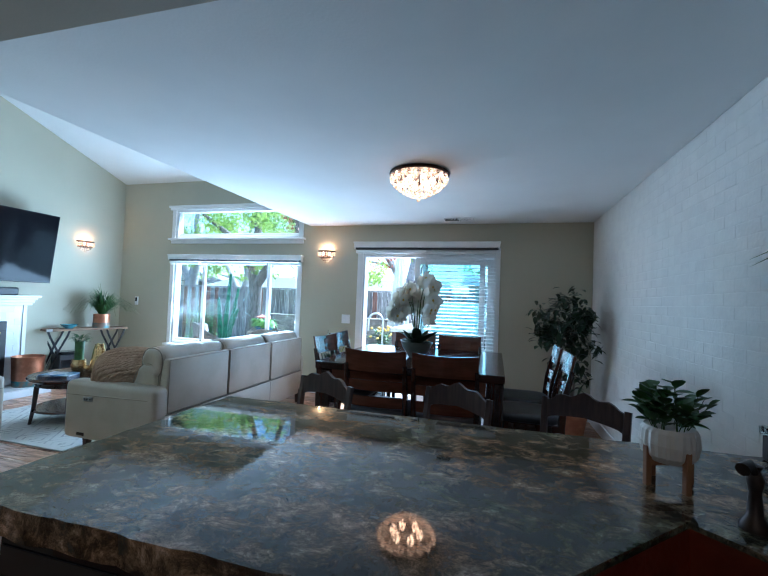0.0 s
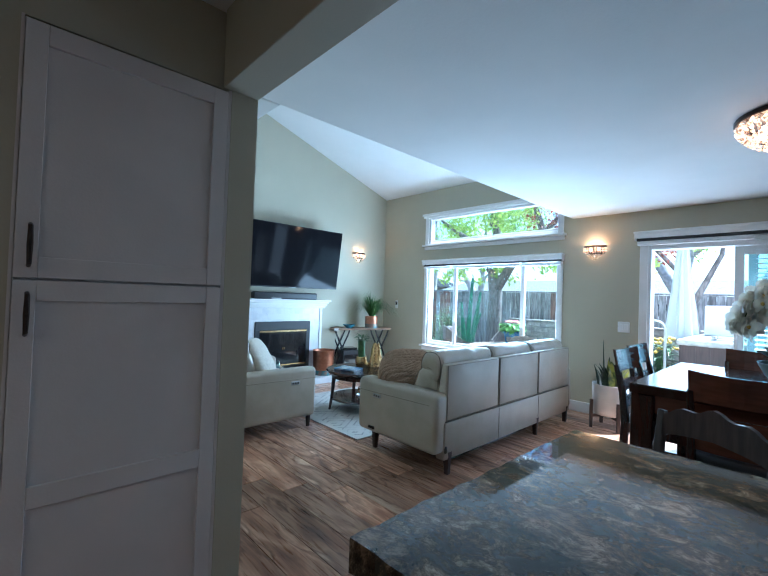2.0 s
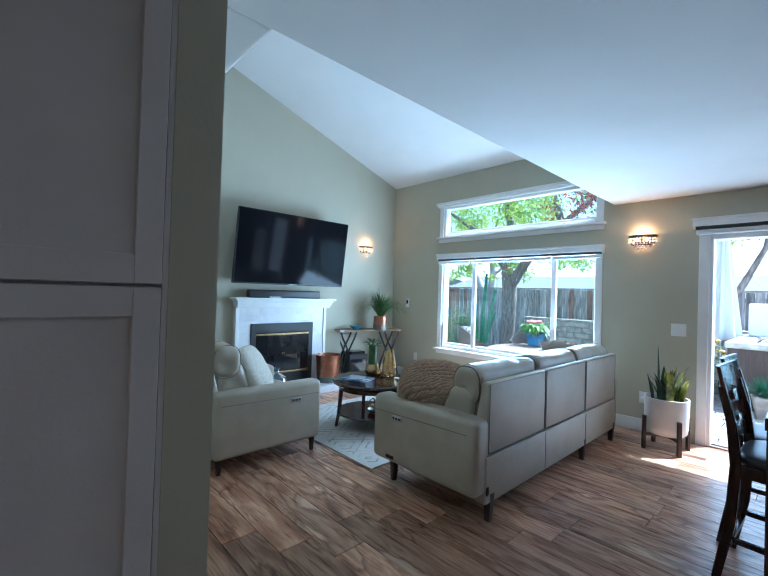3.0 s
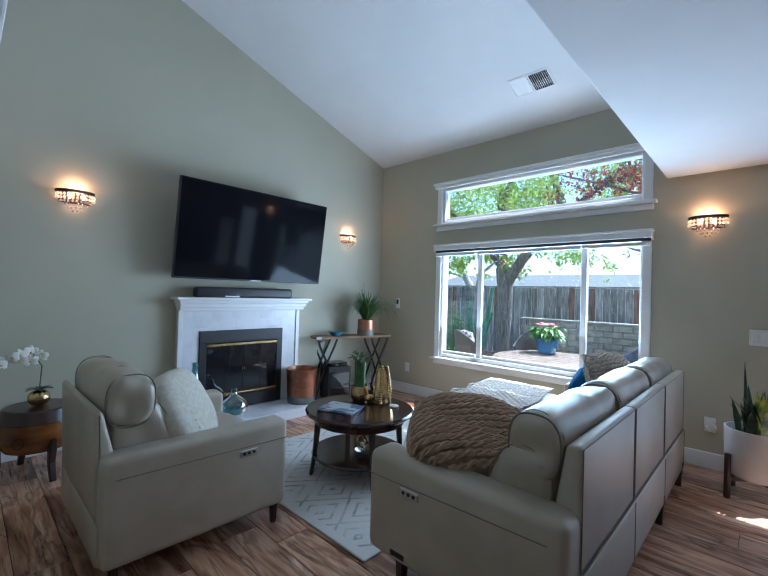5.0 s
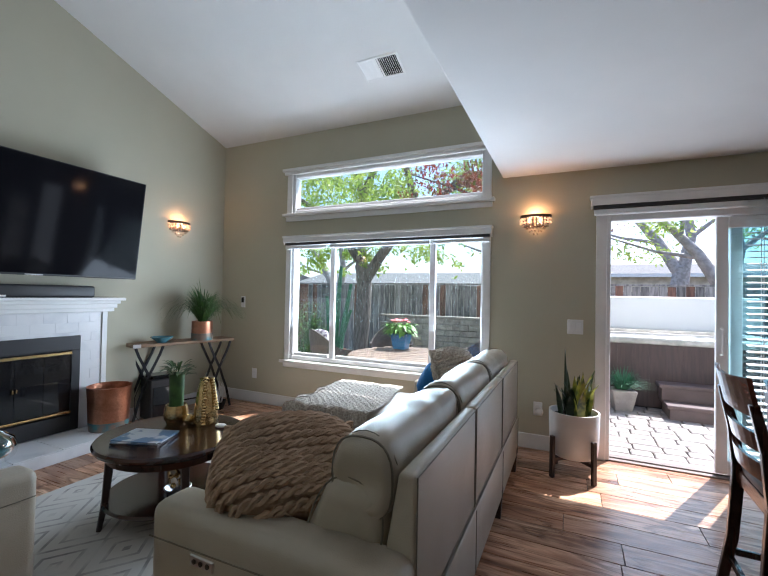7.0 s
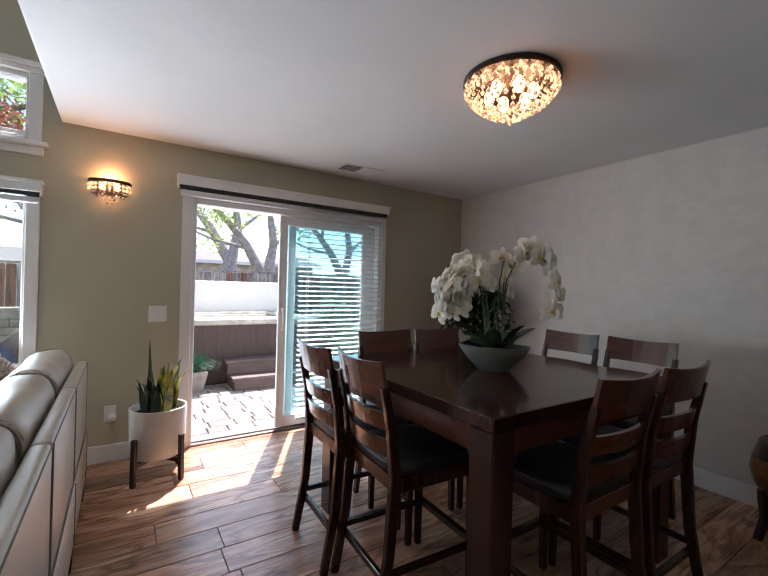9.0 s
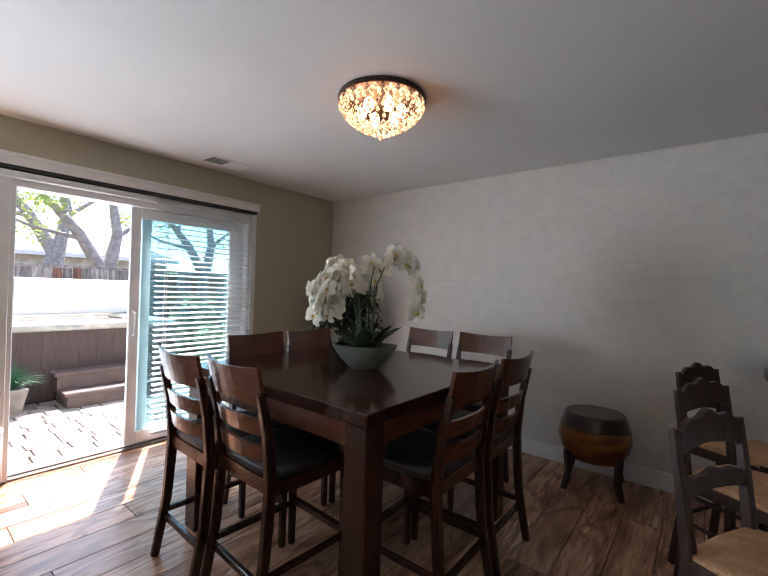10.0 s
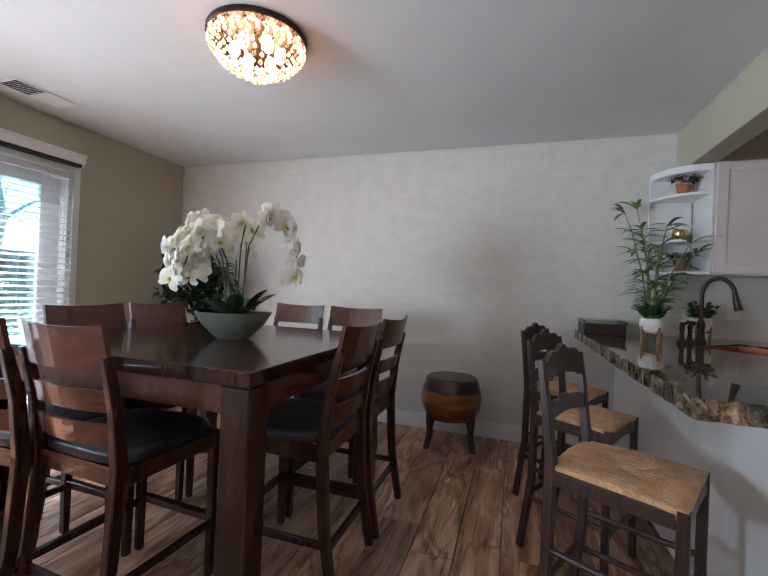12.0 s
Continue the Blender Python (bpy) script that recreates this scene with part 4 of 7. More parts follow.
def ribbed_planter(at, seed, turn, size):
    t = thing("counter_plant", "leafy plant in ribbed white pot on a wooden worktop stand", "potted plant", at, turn)
    pot = [(0.0, 0.075), (0.055, 0.075), (0.074, 0.095), (0.080, 0.13), (0.076, 0.165), (0.068, 0.178), (0.062, 0.175), (0.0, 0.16)]
    bm = turned(pot, 48)
    for v in bm.verts:
        r = math.hypot(v.co.x, v.co.y)
        if r > 0.05 and 0.08 < v.co.z < 0.17:
            k = round(math.atan2(v.co.y, v.co.x) / (2 * math.pi) * 48)
            s = 1 - (0.035 if k % 2 else 0)
            v.co.x *= s
            v.co.y *= s
    part("pot", bm, CERAMIC, t, "ribbed white ceramic pot")
    footed_stand(t, 0.078, 0.09, LIGHTWOOD)
    t.scale = (size, size, size)
    rng = random.Random(seed)
    stems, leaves = bmesh.new(), bmesh.new()
    for k in range(26):
        a, e = rng.uniform(0, 2 * math.pi), rng.uniform(0.1, 1) ** 0.7
        root = Vector((0.04 * math.cos(a), 0.04 * math.sin(a), 0.16))
        tip = Vector((0.10 * e * math.cos(a), 0.10 * e * math.sin(a), 0.20 + rng.uniform(0.03, 0.13) * (1.15 - 0.6 * e)))
        tube(stems, [root, tip], [0.002, 0.001], 4)
        for j in range(5):
            q = root.lerp(tip, 0.35 + 0.16 * j)
            b = a + rng.uniform(-1.7, 1.7)
            leaf(leaves, q, (math.cos(b), math.sin(b), rng.uniform(0.1, 1.5)), rng.uniform(0.042, 0.064), rng.uniform(0.030, 0.042), 0.25, seg=4)
    part("stems", stems, STEM, t, kind="stuff")
    part("leaves", leaves, LEAF, t, kind="stuff", smooth=60)
    return t


ribbed_planter((0.615, 1.315, 0.944), 3, 20, 0.82)
ribbed_planter((1.09, 0.90, 0.944), 5, 50, 0.82)

bamboo = thing("bamboo_vase", "tall lucky bamboo stalks in a clear glass vase on the worktop", "potted plant", (1.09, 1.19, 0.944))
part("vase", turned([(0.0, 0.0), (0.042, 0.0), (0.042, 0.17), (0.046, 0.18), (0.040, 0.18), (0.037, 0.012), (0.0, 0.012)], 20, close=False), GREENGLASS, bamboo, smooth=40)
rng = random.Random(11)
leaves = bmesh.new()
for k in range(8):
    a = 2 * math.pi * k / 8
    h = rng.uniform(0.55, 0.90)
    lean = rng.uniform(0.06, 0.24)
    pts = [(0.02 * math.cos(a), 0.02 * math.sin(a), 0.014)]
    for j in range(1, 7):
        f = j / 6
        pts.append((0.02 * math.cos(a) + lean * f * f * math.cos(a) + rng.uniform(-0.008, 0.008), 0.02 * math.sin(a) + lean * f * f * math.sin(a) + rng.uniform(-0.008, 0.008), 0.014 + h * f))
    stalk = bmesh.new()
    tube(stalk, pts, [0.008, 0.008, 0.007, 0.006, 0.005, 0.004, 0.002], 6)
    part("stalk", stalk, LEAFBAMBOO, bamboo, smooth=50)
    for j in range(2, 7):
        for q in range(5):
            b = a + rng.uniform(-2.4, 2.4)
            L = rng.uniform(0.13, 0.22)
            dx, dy = math.cos(b), math.sin(b)
            if pts[j][0] + dx * L > 0.19:
                dx = -abs(dx)
            leaf(leaves, pts[j], (dx, dy, rng.uniform(0.2, 1.0)), L, 0.028, 0.45, seg=5)
part("leaves", leaves, LEAFBAMBOO, bamboo, kind="stuff", smooth=60)

tray = thing("serving_box", "dark wood box under a clear glass dish on the worktop", "box", (1.12, 1.495, 0.944), 0)
part("box", boxes(((-0.15, -0.13, 0.0), (0.15, 0.13, 0.075)), r=0.004), ESPRESSO, tray)
part("glass_dish", boxes(((-0.155, -0.135, 0.076), (0.155, 0.135, 0.082)), ((-0.155, -0.135, 0.082), (-0.149, 0.135, 0.10)), ((0.149, -0.135, 0.082), (0.155, 0.135, 0.10)), ((-0.149, -0.135, 0.082), (0.149, -0.129, 0.10)), ((-0.149, 0.129, 0.082), (0.149, 0.135, 0.10)), r=0.001), CLEAR, tray)

faucet = thing("faucet", "dark bronze gooseneck faucet with bridge behind the copper sink", "faucet", (0.85, 0.985, 0.944), -45)
bm = turned([(0.0, 0), (0.032, 0), (0.034, 0.012), (0.024, 0.03), (0.020, 0.08), (0.024, 0.12), (0.018, 0.14), (0.0, 0.145)], 16)
part("body", bm, BRONZE, faucet, smooth=40)
bm = bmesh.new()
pts = [(0, 0, 0.13), (0, 0, 0.30)] + [(0, -0.085 + 0.085 * math.cos(a), 0.30 + 0.105 * math.sin(a)) for a in [math.pi * k / 8 for k in range(1, 8)]] + [(0, -0.172, 0.295)]
tube(bm, pts, 0.0125, 10)
part("spout", bm, BRONZE, faucet, smooth=50)
bm = bmesh.new()
tube(bm, [(0, -0.172, 0.30), (0, -0.182, 0.25), (0, -0.190, 0.215)], [0.015, 0.019, 0.023], 12)
part("spray_head", bm, BRONZE, faucet, smooth=40)
for x in (-0.12, -0.21):
    h = part("tap", turned([(0, 0), (0.026, 0), (0.026, 0.01), (0.014, 0.03), (0.011, 0.075), (0.016, 0.10), (0.008, 0.118), (0.014, 0.128), (0.0, 0.132)], 14), BRONZE, faucet, smooth=40)
    h.location = (x, 0, 0)
bm = bmesh.new()
tube(bm, [(0, 0, 0.11), (-0.06, 0, 0.125), (-0.12, 0, 0.10)], 0.008, 8)
part("bridge", bm, BRONZE, faucet, smooth=50)
bm = bmesh.new()
tube(bm, [(-0.21, 0, 0.11), (-0.21, -0.03, 0.135), (-0.21, -0.06, 0.13)], [0.008, 0.01, 0.013], 8)
part("lever", bm, BRONZE, faucet, smooth=50)

shelf_z = 1.385
bushy_plant("shelf_plant", (1.20, 0.99, shelf_z + 0.558), [(0, 0), (0.032, 0), (0.045, 0.075), (0.05, 0.078), (0.05, 0.092), (0.043, 0.092)], TERRACOTTA, LEAFDARK, "small leafy plant in terracotta pot on the top shelf", 12, 0.09, 0.06, 0.045, 0.022, 21)
bushy_plant("shelf_plant", (1.20, 0.99, shelf_z + 0.02), [(0, 0), (0.032, 0), (0.045, 0.075), (0.05, 0.078), (0.05, 0.092), (0.043, 0.092)], TERRACOTTA, LEAFDARK, "small trailing plant in terracotta pot on the lowest shelf", 12, 0.09, 0.06, 0.05, 0.02, 22)
solo("gold_bowl", turned([(0, 0), (0.03, 0), (0.048, 0.02), (0.052, 0.05), (0.045, 0.078), (0.040, 0.078), (0.044, 0.03), (0, 0.012)], 16), GOLD, "small hammered gold votive bowl on the middle shelf", "bowl", (1.20, 1.0, shelf_z + 0.243), smooth=40)
for y in (0.62, 0.30):
    p = thing("wall_socket", "white wall socket on the kitchen splashback", "wall plate", (EX, y, 1.14), -90)
    part("plate", boxes(((-0.045, -0.014, -0.06), (0.045, -0.002, 0.06)), r=0.003), VINYL, p)
structure("splashback", boxes(((EX - 0.008, -2.2, 0.944), (EX - 0.001, 0.875, 1.385))), BACKSPLASH, "plain pale splashback behind the sink")


# ---- bar stools ----
def bar_stool():
    t = thing("bar_stool", "dark ladder-back bar stool with woven rush seat at the peninsula", "bar stool")
    W, D, H = 0.19, 0.19, 0.655
    for s in (-1, 1):
        part("leg", barred([(s * (W + 0.015), -D - 0.01, 0), (s * W, -D, 0.35), (s * W, -D, H - 0.005)], 0.032, 0.032), DARKSTOOL, t, "front leg")
        part("leg", barred([(s * (W - 0.0), D + 0.05, 0), (s * (W - 0.015), D + 0.005, 0.33), (s * (W - 0.015), D, H), (s * (W - 0.01), D + 0.02, 0.82), (s * (W - 0.005), D + 0.045, 0.985)], [0.034, 0.034, 0.036, 0.032, 0.028], [0.036, 0.036, 0.036, 0.028, 0.022]), DARKSTOOL, t, "back leg and post")
    for z in (0.20, 0.34):
        bm = bmesh.new()
        tube(bm, [(-W, -D, z), (W, -D, z)], 0.012, 8)
        part("stretcher", bm, DARKSTOOL, t)
        for s in (-1, 1):
            bm = bmesh.new()
            tube(bm, [(s * W, -D, z + 0.04), (s * (W - 0.01), D + 0.01, z + 0.04)], 0.011, 8)
            part("stretcher", bm, DARKSTOOL, t)
    bm = bmesh.new()
    tube(bm, [(-W, D + 0.015, 0.26), (W, D + 0.015, 0.26)], 0.012, 8)
    part("stretcher", bm, DARKSTOOL, t)
    # seat rails with a curved lower edge, then the rush in four wedges
    for y in (-D, D):
        part("seat_rail", scalloped(W - 0.012, 0.06, 0.022, H - 0.068, y), DARKSTOOL, t)
    for s in (-1, 1):
        part("seat_rail", boxes(((s * W - 0.011, -D + 0.016, H - 0.06), (s * W + 0.011, D - 0.016, H - 0.015)), r=0.004), DARKSTOOL, t)
    bm = bmesh.new()
    corners = [(-W - 0.012, -D - 0.012), (W + 0.012, -D - 0.012), (W - 0.004, D + 0.006), (-W + 0.004, D + 0.006)]
    mid = (0, 0)
    for k in range(4):
        a, b = Vector(corners[k]), Vector(corners[(k + 1) % 4])
        prev = None
        n = 15
        for j in range(n + 1):
            f = j / n
            q0, q1 = a.lerp(Vector(mid), f), b.lerp(Vector(mid), f)
            z = H + 0.002 - 0.014 * f + (0.0018 if j % 2 else 0) + 0.012 * math.sin(f * math.pi * 0.9)
            row = [bm.verts.new((q0.x, q0.y, z - 0.006)), bm.verts.new((*(q0.lerp(q1, 0.5)), z + 0.004 * (1 - f))), bm.verts.new((q1.x, q1.y, z - 0.006))]
            if prev:
                bm.faces.new((prev[0], prev[1], row[1], row[0]))
                bm.faces.new((prev[1], prev[2], row[2], row[1]))
            else:
                low = [bm.verts.new((v.co.x * 0.985, v.co.y * 0.985, H - 0.040)) for v in row]
                bm.faces.new((row[0], row[1], low[1], low[0]))
                bm.faces.new((row[1], row[2], low[2], low[1]))
            prev = row
    bmesh.ops.remove_doubles(bm, verts=bm.verts, dist=0.0004)
    part("rush_seat", bm, RUSH, t, "woven rush seat")
    part("top_rail", scalloped(W - 0.02, 0.085, 0.018, 0.90, D + 0.038, crest=0.035), DARKSTOOL, t, "crested top rail")
    part("back_slat", scalloped(W - 0.02, 0.055, 0.016, 0.775, D + 0.018, crest=0.02), DARKSTOOL, t)
    return t


def scalloped(half, h, thick, z, y, crest=0.0):
    """A rail with a wavy upper edge (crest) or a curved lower edge."""
    bm = bmesh.new()
    n = 16
    rows = []
    for k in range(n + 1):
        u = -1 + 2 * k / n
        x = u * half
        top = z + h + (crest * (math.cos(u * math.pi) * 0.5 + 0.5) ** 0.7 + 0.25 * crest * math.cos(u * 2 * math.pi * 1.5) if crest else 0)
        low = z + (0.32 * h * (1 - abs(u)) ** 0.5 if crest else 0.25 * h * math.cos(u * math.pi / 2))
        yy = y + 0.012 * (1 - u * u) * (1 if crest else 0)
        rows.append([bm.verts.new((x, yy - thick / 2, low)), bm.verts.new((x, yy + thick / 2, low)), bm.verts.new((x, yy + thick / 2, top)), bm.verts.new((x, yy - thick / 2, top))])
    for p, q in zip(rows, rows[1:]):
        for k in range(4):
            bm.faces.new((p[k], p[(k + 1) % 4], q[(k + 1) % 4], q[k]))
    bm.faces.new(rows[0][::-1])
    bm.faces.new(rows[-1])
    return bm


stool = bar_stool()
stool.matrix_basis = pose(-0.68, 1.735, 0, 0, 0, -27)
stool.scale = (0.93, 0.93, 1.0)
tagged(stool, group="bar stools")
for x, y, a in ((-0.065, 1.77, -30), (0.45, 1.79, -29)):
    copy_thing(stool, pose(x, y, 0, 0, 0, a) @ Matrix.Diagonal((0.93, 0.93, 1.0, 1.0)))


# ---- dining ----
TX, TY = -0.41, 3.555
table = thing("dining_table", "dark brown square counter-height wooden dining table", "table", (TX, TY, 0))
R = 0.67
part("tabletop", boxes(((-R, -R, 0.862), (R, R, 0.915)), r=0.006, seg=2), TABLEWOOD, table)
for lo, hi in (((-R + 0.119, -R + 0.03, 0.76), (R - 0.119, -R + 0.055, 0.861)), ((-R + 0.119, R - 0.055, 0.76), (R - 0.119, R - 0.03, 0.861)), ((-R + 0.03, -R + 0.119, 0.76), (-R + 0.055, R - 0.119, 0.861)), ((R - 0.055, -R + 0.119, 0.76), (R - 0.03, R - 0.119, 0.861))):
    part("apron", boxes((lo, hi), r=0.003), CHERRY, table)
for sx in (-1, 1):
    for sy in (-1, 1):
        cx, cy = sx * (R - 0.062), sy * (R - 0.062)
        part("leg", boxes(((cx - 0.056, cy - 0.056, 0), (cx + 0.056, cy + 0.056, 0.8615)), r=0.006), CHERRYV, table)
        part("bracket", boxes(((min(cx - sx * 0.056, cx - sx * 0.10), cy + sy * 0.01, 0.72), (max(cx - sx * 0.056, cx - sx * 0.10), cy + sy * 0.035, 0.762)), r=0.004), CHERRYV, table)


def curved_slat(half, z0, z1, y0, lean, bow=0.028, thick=0.016, n=8, dip=0.0):
    bm = bmesh.new()
    rows = []
    for k in range(n + 1):
        u = -1 + 2 * k / n
        off = bow * (1 - u * u)
        rows.append([bm.verts.new((u * half, y0 + off + sgn * thick / 2 + lean * (z - z0), z + (dip * u * u if z == z1 else 0))) for sgn, z in ((-1, z0), (1, z0), (1, z1), (-1, z1))])
    for p, q in zip(rows, rows[1:]):
        for k in range(4):
            bm.faces.new((p[k], p[(k + 1) % 4], q[(k + 1) % 4], q[k]))
    bm.faces.new(rows[0][::-1])
    bm.faces.new(rows[-1])
    return bm


def dining_chair():
    """Faces -y; its origin is under the middle of the seat."""
    t = thing("dining_chair", "brown wooden dining chair with black leather seat at the table", "chair")
    W = 0.205
    for s in (-1, 1):
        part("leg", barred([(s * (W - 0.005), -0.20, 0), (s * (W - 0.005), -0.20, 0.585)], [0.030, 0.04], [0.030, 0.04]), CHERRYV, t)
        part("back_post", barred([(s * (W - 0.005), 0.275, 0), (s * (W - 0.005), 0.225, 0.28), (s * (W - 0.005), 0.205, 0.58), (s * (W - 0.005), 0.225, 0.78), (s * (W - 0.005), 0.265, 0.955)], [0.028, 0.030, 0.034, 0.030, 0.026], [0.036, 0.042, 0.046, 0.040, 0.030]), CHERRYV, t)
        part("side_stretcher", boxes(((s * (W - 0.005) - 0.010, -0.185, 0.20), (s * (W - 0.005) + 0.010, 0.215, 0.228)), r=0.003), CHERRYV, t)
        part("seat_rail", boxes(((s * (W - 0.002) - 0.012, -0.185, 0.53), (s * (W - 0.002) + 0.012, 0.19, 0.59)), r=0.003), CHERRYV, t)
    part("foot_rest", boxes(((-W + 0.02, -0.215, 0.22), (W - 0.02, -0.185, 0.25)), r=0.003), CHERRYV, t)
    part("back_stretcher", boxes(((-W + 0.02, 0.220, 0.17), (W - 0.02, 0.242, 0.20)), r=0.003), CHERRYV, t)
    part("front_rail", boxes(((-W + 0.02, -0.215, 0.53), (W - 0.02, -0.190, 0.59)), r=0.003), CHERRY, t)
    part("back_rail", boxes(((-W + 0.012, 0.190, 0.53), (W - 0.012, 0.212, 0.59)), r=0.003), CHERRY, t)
    part("seat", puffed((0, 0, 0.613), (0.445, 0.425, 0.062), power=5), SEATLEATHER, t, "black leather seat pad", 60)
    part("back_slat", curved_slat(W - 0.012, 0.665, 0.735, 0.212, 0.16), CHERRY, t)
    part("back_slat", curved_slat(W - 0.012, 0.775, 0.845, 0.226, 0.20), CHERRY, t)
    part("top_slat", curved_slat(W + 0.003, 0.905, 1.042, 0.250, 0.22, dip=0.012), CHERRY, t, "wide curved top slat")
    return t


CHAIRS = [(-1.02, 3.87, 88, 0), (-0.985, 3.46, 87, 0), (-0.57, 2.70 + 0.28, 180, 0), (-0.11, 2.69 + 0.28, 180, 0),
          (-0.60, 4.00, 0, 0), (-0.145, 3.99, 1, 0), (0.42, 3.245, -90, 0), (0.41, 3.725, -91, 0)]
first = dining_chair()
tagged(first, group="chairs round the dining table")
for k, (x, y, a, _) in enumerate(CHAIRS):
    m = pose(x, y, 0, 0, 0, a)
    if k == 0:
        first.matrix_basis = m
    else:
        copy_thing(first, m)

# orchids
orchid = thing("orchid_bowl", "white orchids in a grey-green boat-shaped bowl on the dining table", "potted plant", (-0.44, 3.46, 0.915), -52)
bm = turned([(0, 0), (0.08, 0), (0.095, 0.01), (0.16, 0.075), (0.198, 0.13), (0.203, 0.14), (0.192, 0.14), (0.15, 0.085), (0.0, 0.03)], 36)
for v in bm.verts:
    v.co.y *= 0.62
    v.co.z += 0.10 * (v.co.x * v.co.x) * (v.co.z > 0.1)
orchid.scale = (0.93, 0.93, 0.95)
part("bowl", bm, BOWLGREY, orchid, "grey-green boat-shaped bowl", 40)
part("moss", puffed((0, 0, 0.105), (0.28, 0.16, 0.045), rumple=0.15), SOIL, orchid, smooth=60)
rng = random.Random(8)
lv = bmesh.new()
for k in range(11):
    a = 2 * math.pi * k / 11 + rng.uniform(-0.2, 0.2)
    leaf(lv, (0.05 * math.cos(a), 0.03 * math.sin(a), 0.12), (math.cos(a), math.sin(a), rng.uniform(0.6, 1.8)), rng.uniform(0.18, 0.27), 0.088, rng.uniform(0.1, 0.6), seg=6, fold=0.25)
part("leaves", lv, LEAFDARK, orchid, "broad dark green leaves", 60)


def orchid_flower(bm, lips, p, facing, size, rng):
    d = Vector(facing).normalized()
    s = d.cross(Vector((0, 0, 1))).normalized()
    u = s.cross(d)
    roll = rng.uniform(-0.4, 0.4)
    for k, (ang, l, w) in enumerate(((90, 1.0, 0.62), (210, 1.0, 0.62), (330, 1.0, 0.62), (20, 1.05, 1.0), (160, 1.05, 1.0))):
        a = radians(ang) + roll
        way = s * math.cos(a) + u * math.sin(a)
        side2 = d.cross(way)
        prev = None
        for j in range(5):
            t = j / 4
            w2 = size * w * 0.5 * math.sin(math.pi * (0.12 + 0.80 * t)) ** 0.7
            c = p + way * size * l * t * 0.52 + d * size * (0.10 * math.sin(t * math.pi) + (0.02 if k > 2 else 0))
            row = [bm.verts.new(c - side2 * w2 * 0.5 - d * size * 0.03), bm.verts.new(c), bm.verts.new(c + side2 * w2 * 0.5 - d * size * 0.03)]
            if prev:
                bm.faces.new((prev[0], prev[1], row[1], row[0]))
                bm.faces.new((prev[1], prev[2], row[2], row[1]))
            prev = row
    pillow(lips, p + d * size * 0.08, (size * 0.16, size * 0.16, size * 0.18), power=2, n=3)


SPRAYS = [  # the points of the stem, how many flowers, their spread
    ([(-0.03, 0.0, 0.10), (-0.07, 0.0, 0.42), (-0.13, 0.0, 0.57), (-0.22, 0.0, 0.58), (-0.29, -0.01, 0.47), (-0.31, -0.02, 0.33)], 24, 0.040),
    ([(-0.02, -0.01, 0.10), (-0.05, -0.03, 0.42), (-0.10, -0.06, 0.53), (-0.17, -0.09, 0.52), (-0.23, -0.10, 0.42), (-0.26, -0.10, 0.33)], 20, 0.045),
    ([(-0.01, 0.02, 0.10), (-0.05, 0.05, 0.42), (-0.11, 0.09, 0.53), (-0.18, 0.11, 0.48), (-0.22, 0.11, 0.36)], 14, 0.045),
    ([(-0.02, 0.0, 0.10), (-0.07, 0.01, 0.36), (-0.12, 0.0, 0.48), (-0.19, -0.04, 0.48), (-0.22, -0.06, 0.40), (-0.23, -0.06, 0.33)], 14, 0.045),
    ([(0.03, 0.0, 0.10), (0.06, 0.0, 0.50), (0.12, 0.0, 0.64), (0.20, 0.0, 0.67), (0.28, -0.02, 0.60), (0.32, -0.03, 0.46), (0.27, -0.04, 0.31)], 18, 0.022),
    ([(0.01, 0.02, 0.10), (0.02, 0.05, 0.50), (0.04, 0.07, 0.62), (0.08, 0.08, 0.60), (0.06, 0.08, 0.44)], 7, 0.028)]
for pts, count, spread in SPRAYS:
    bm = bmesh.new()
    tube(bm, pts, [0.005] + [0.004] * (len(pts) - 2) + [0.002], 6)
    stem = part("flower_stem", bm, STEM, orchid, smooth=60)
    P = [Vector(p) for p in pts]
    for k in range(count):
        f = (len(P) - 1) - (len(P) - 2.0) * 0.78 * k / max(1, count - 1)
        i = min(int(f), len(P) - 2)
        q = P[i].lerp(P[i + 1], f - i) + Vector([rng.uniform(-spread, spread) for _ in range(3)])
        out = q - Vector((0.0, 0.0, 0.42))
        fl, lips = bmesh.new(), bmesh.new()
        orchid_flower(fl, lips, q, (out.x + rng.uniform(-0.25, 0.25), out.y + rng.uniform(-0.35, 0.35) - 0.05, rng.uniform(-0.05, 0.10)), rng.uniform(0.12, 0.148), rng)
        o = part("flower", fl, PETAL, stem, "white orchid bloom", 70)
        part("flower_heart", lips, LIP, stem, "yellow flower heart")
for x, y, h in ((-0.05, 0.02, 0.36), (0.04, -0.02, 0.50), (0.0, 0.0, 0.42)):
    bm = bmesh.new()
    tube(bm, [(x, y, 0.10), (x * 1.2, y, h)], 0.0035, 5)
    part("stake", bm, STEM, orchid)

# chandelier
lamp = thing("ceiling_light", "round crystal flush ceiling light with dark bronze rim, lit", "ceiling light", (-0.45, 3.38, FLAT))
part("rim", turned([(0.0, -0.002), (0.262, -0.002), (0.266, -0.010), (0.266, -0.028), (0.258, -0.032), (0.250, -0.026), (0.0, -0.022)], 48), BRONZE, lamp, "dark bronze rim", 40)
drop = None
rng = random.Random(2)


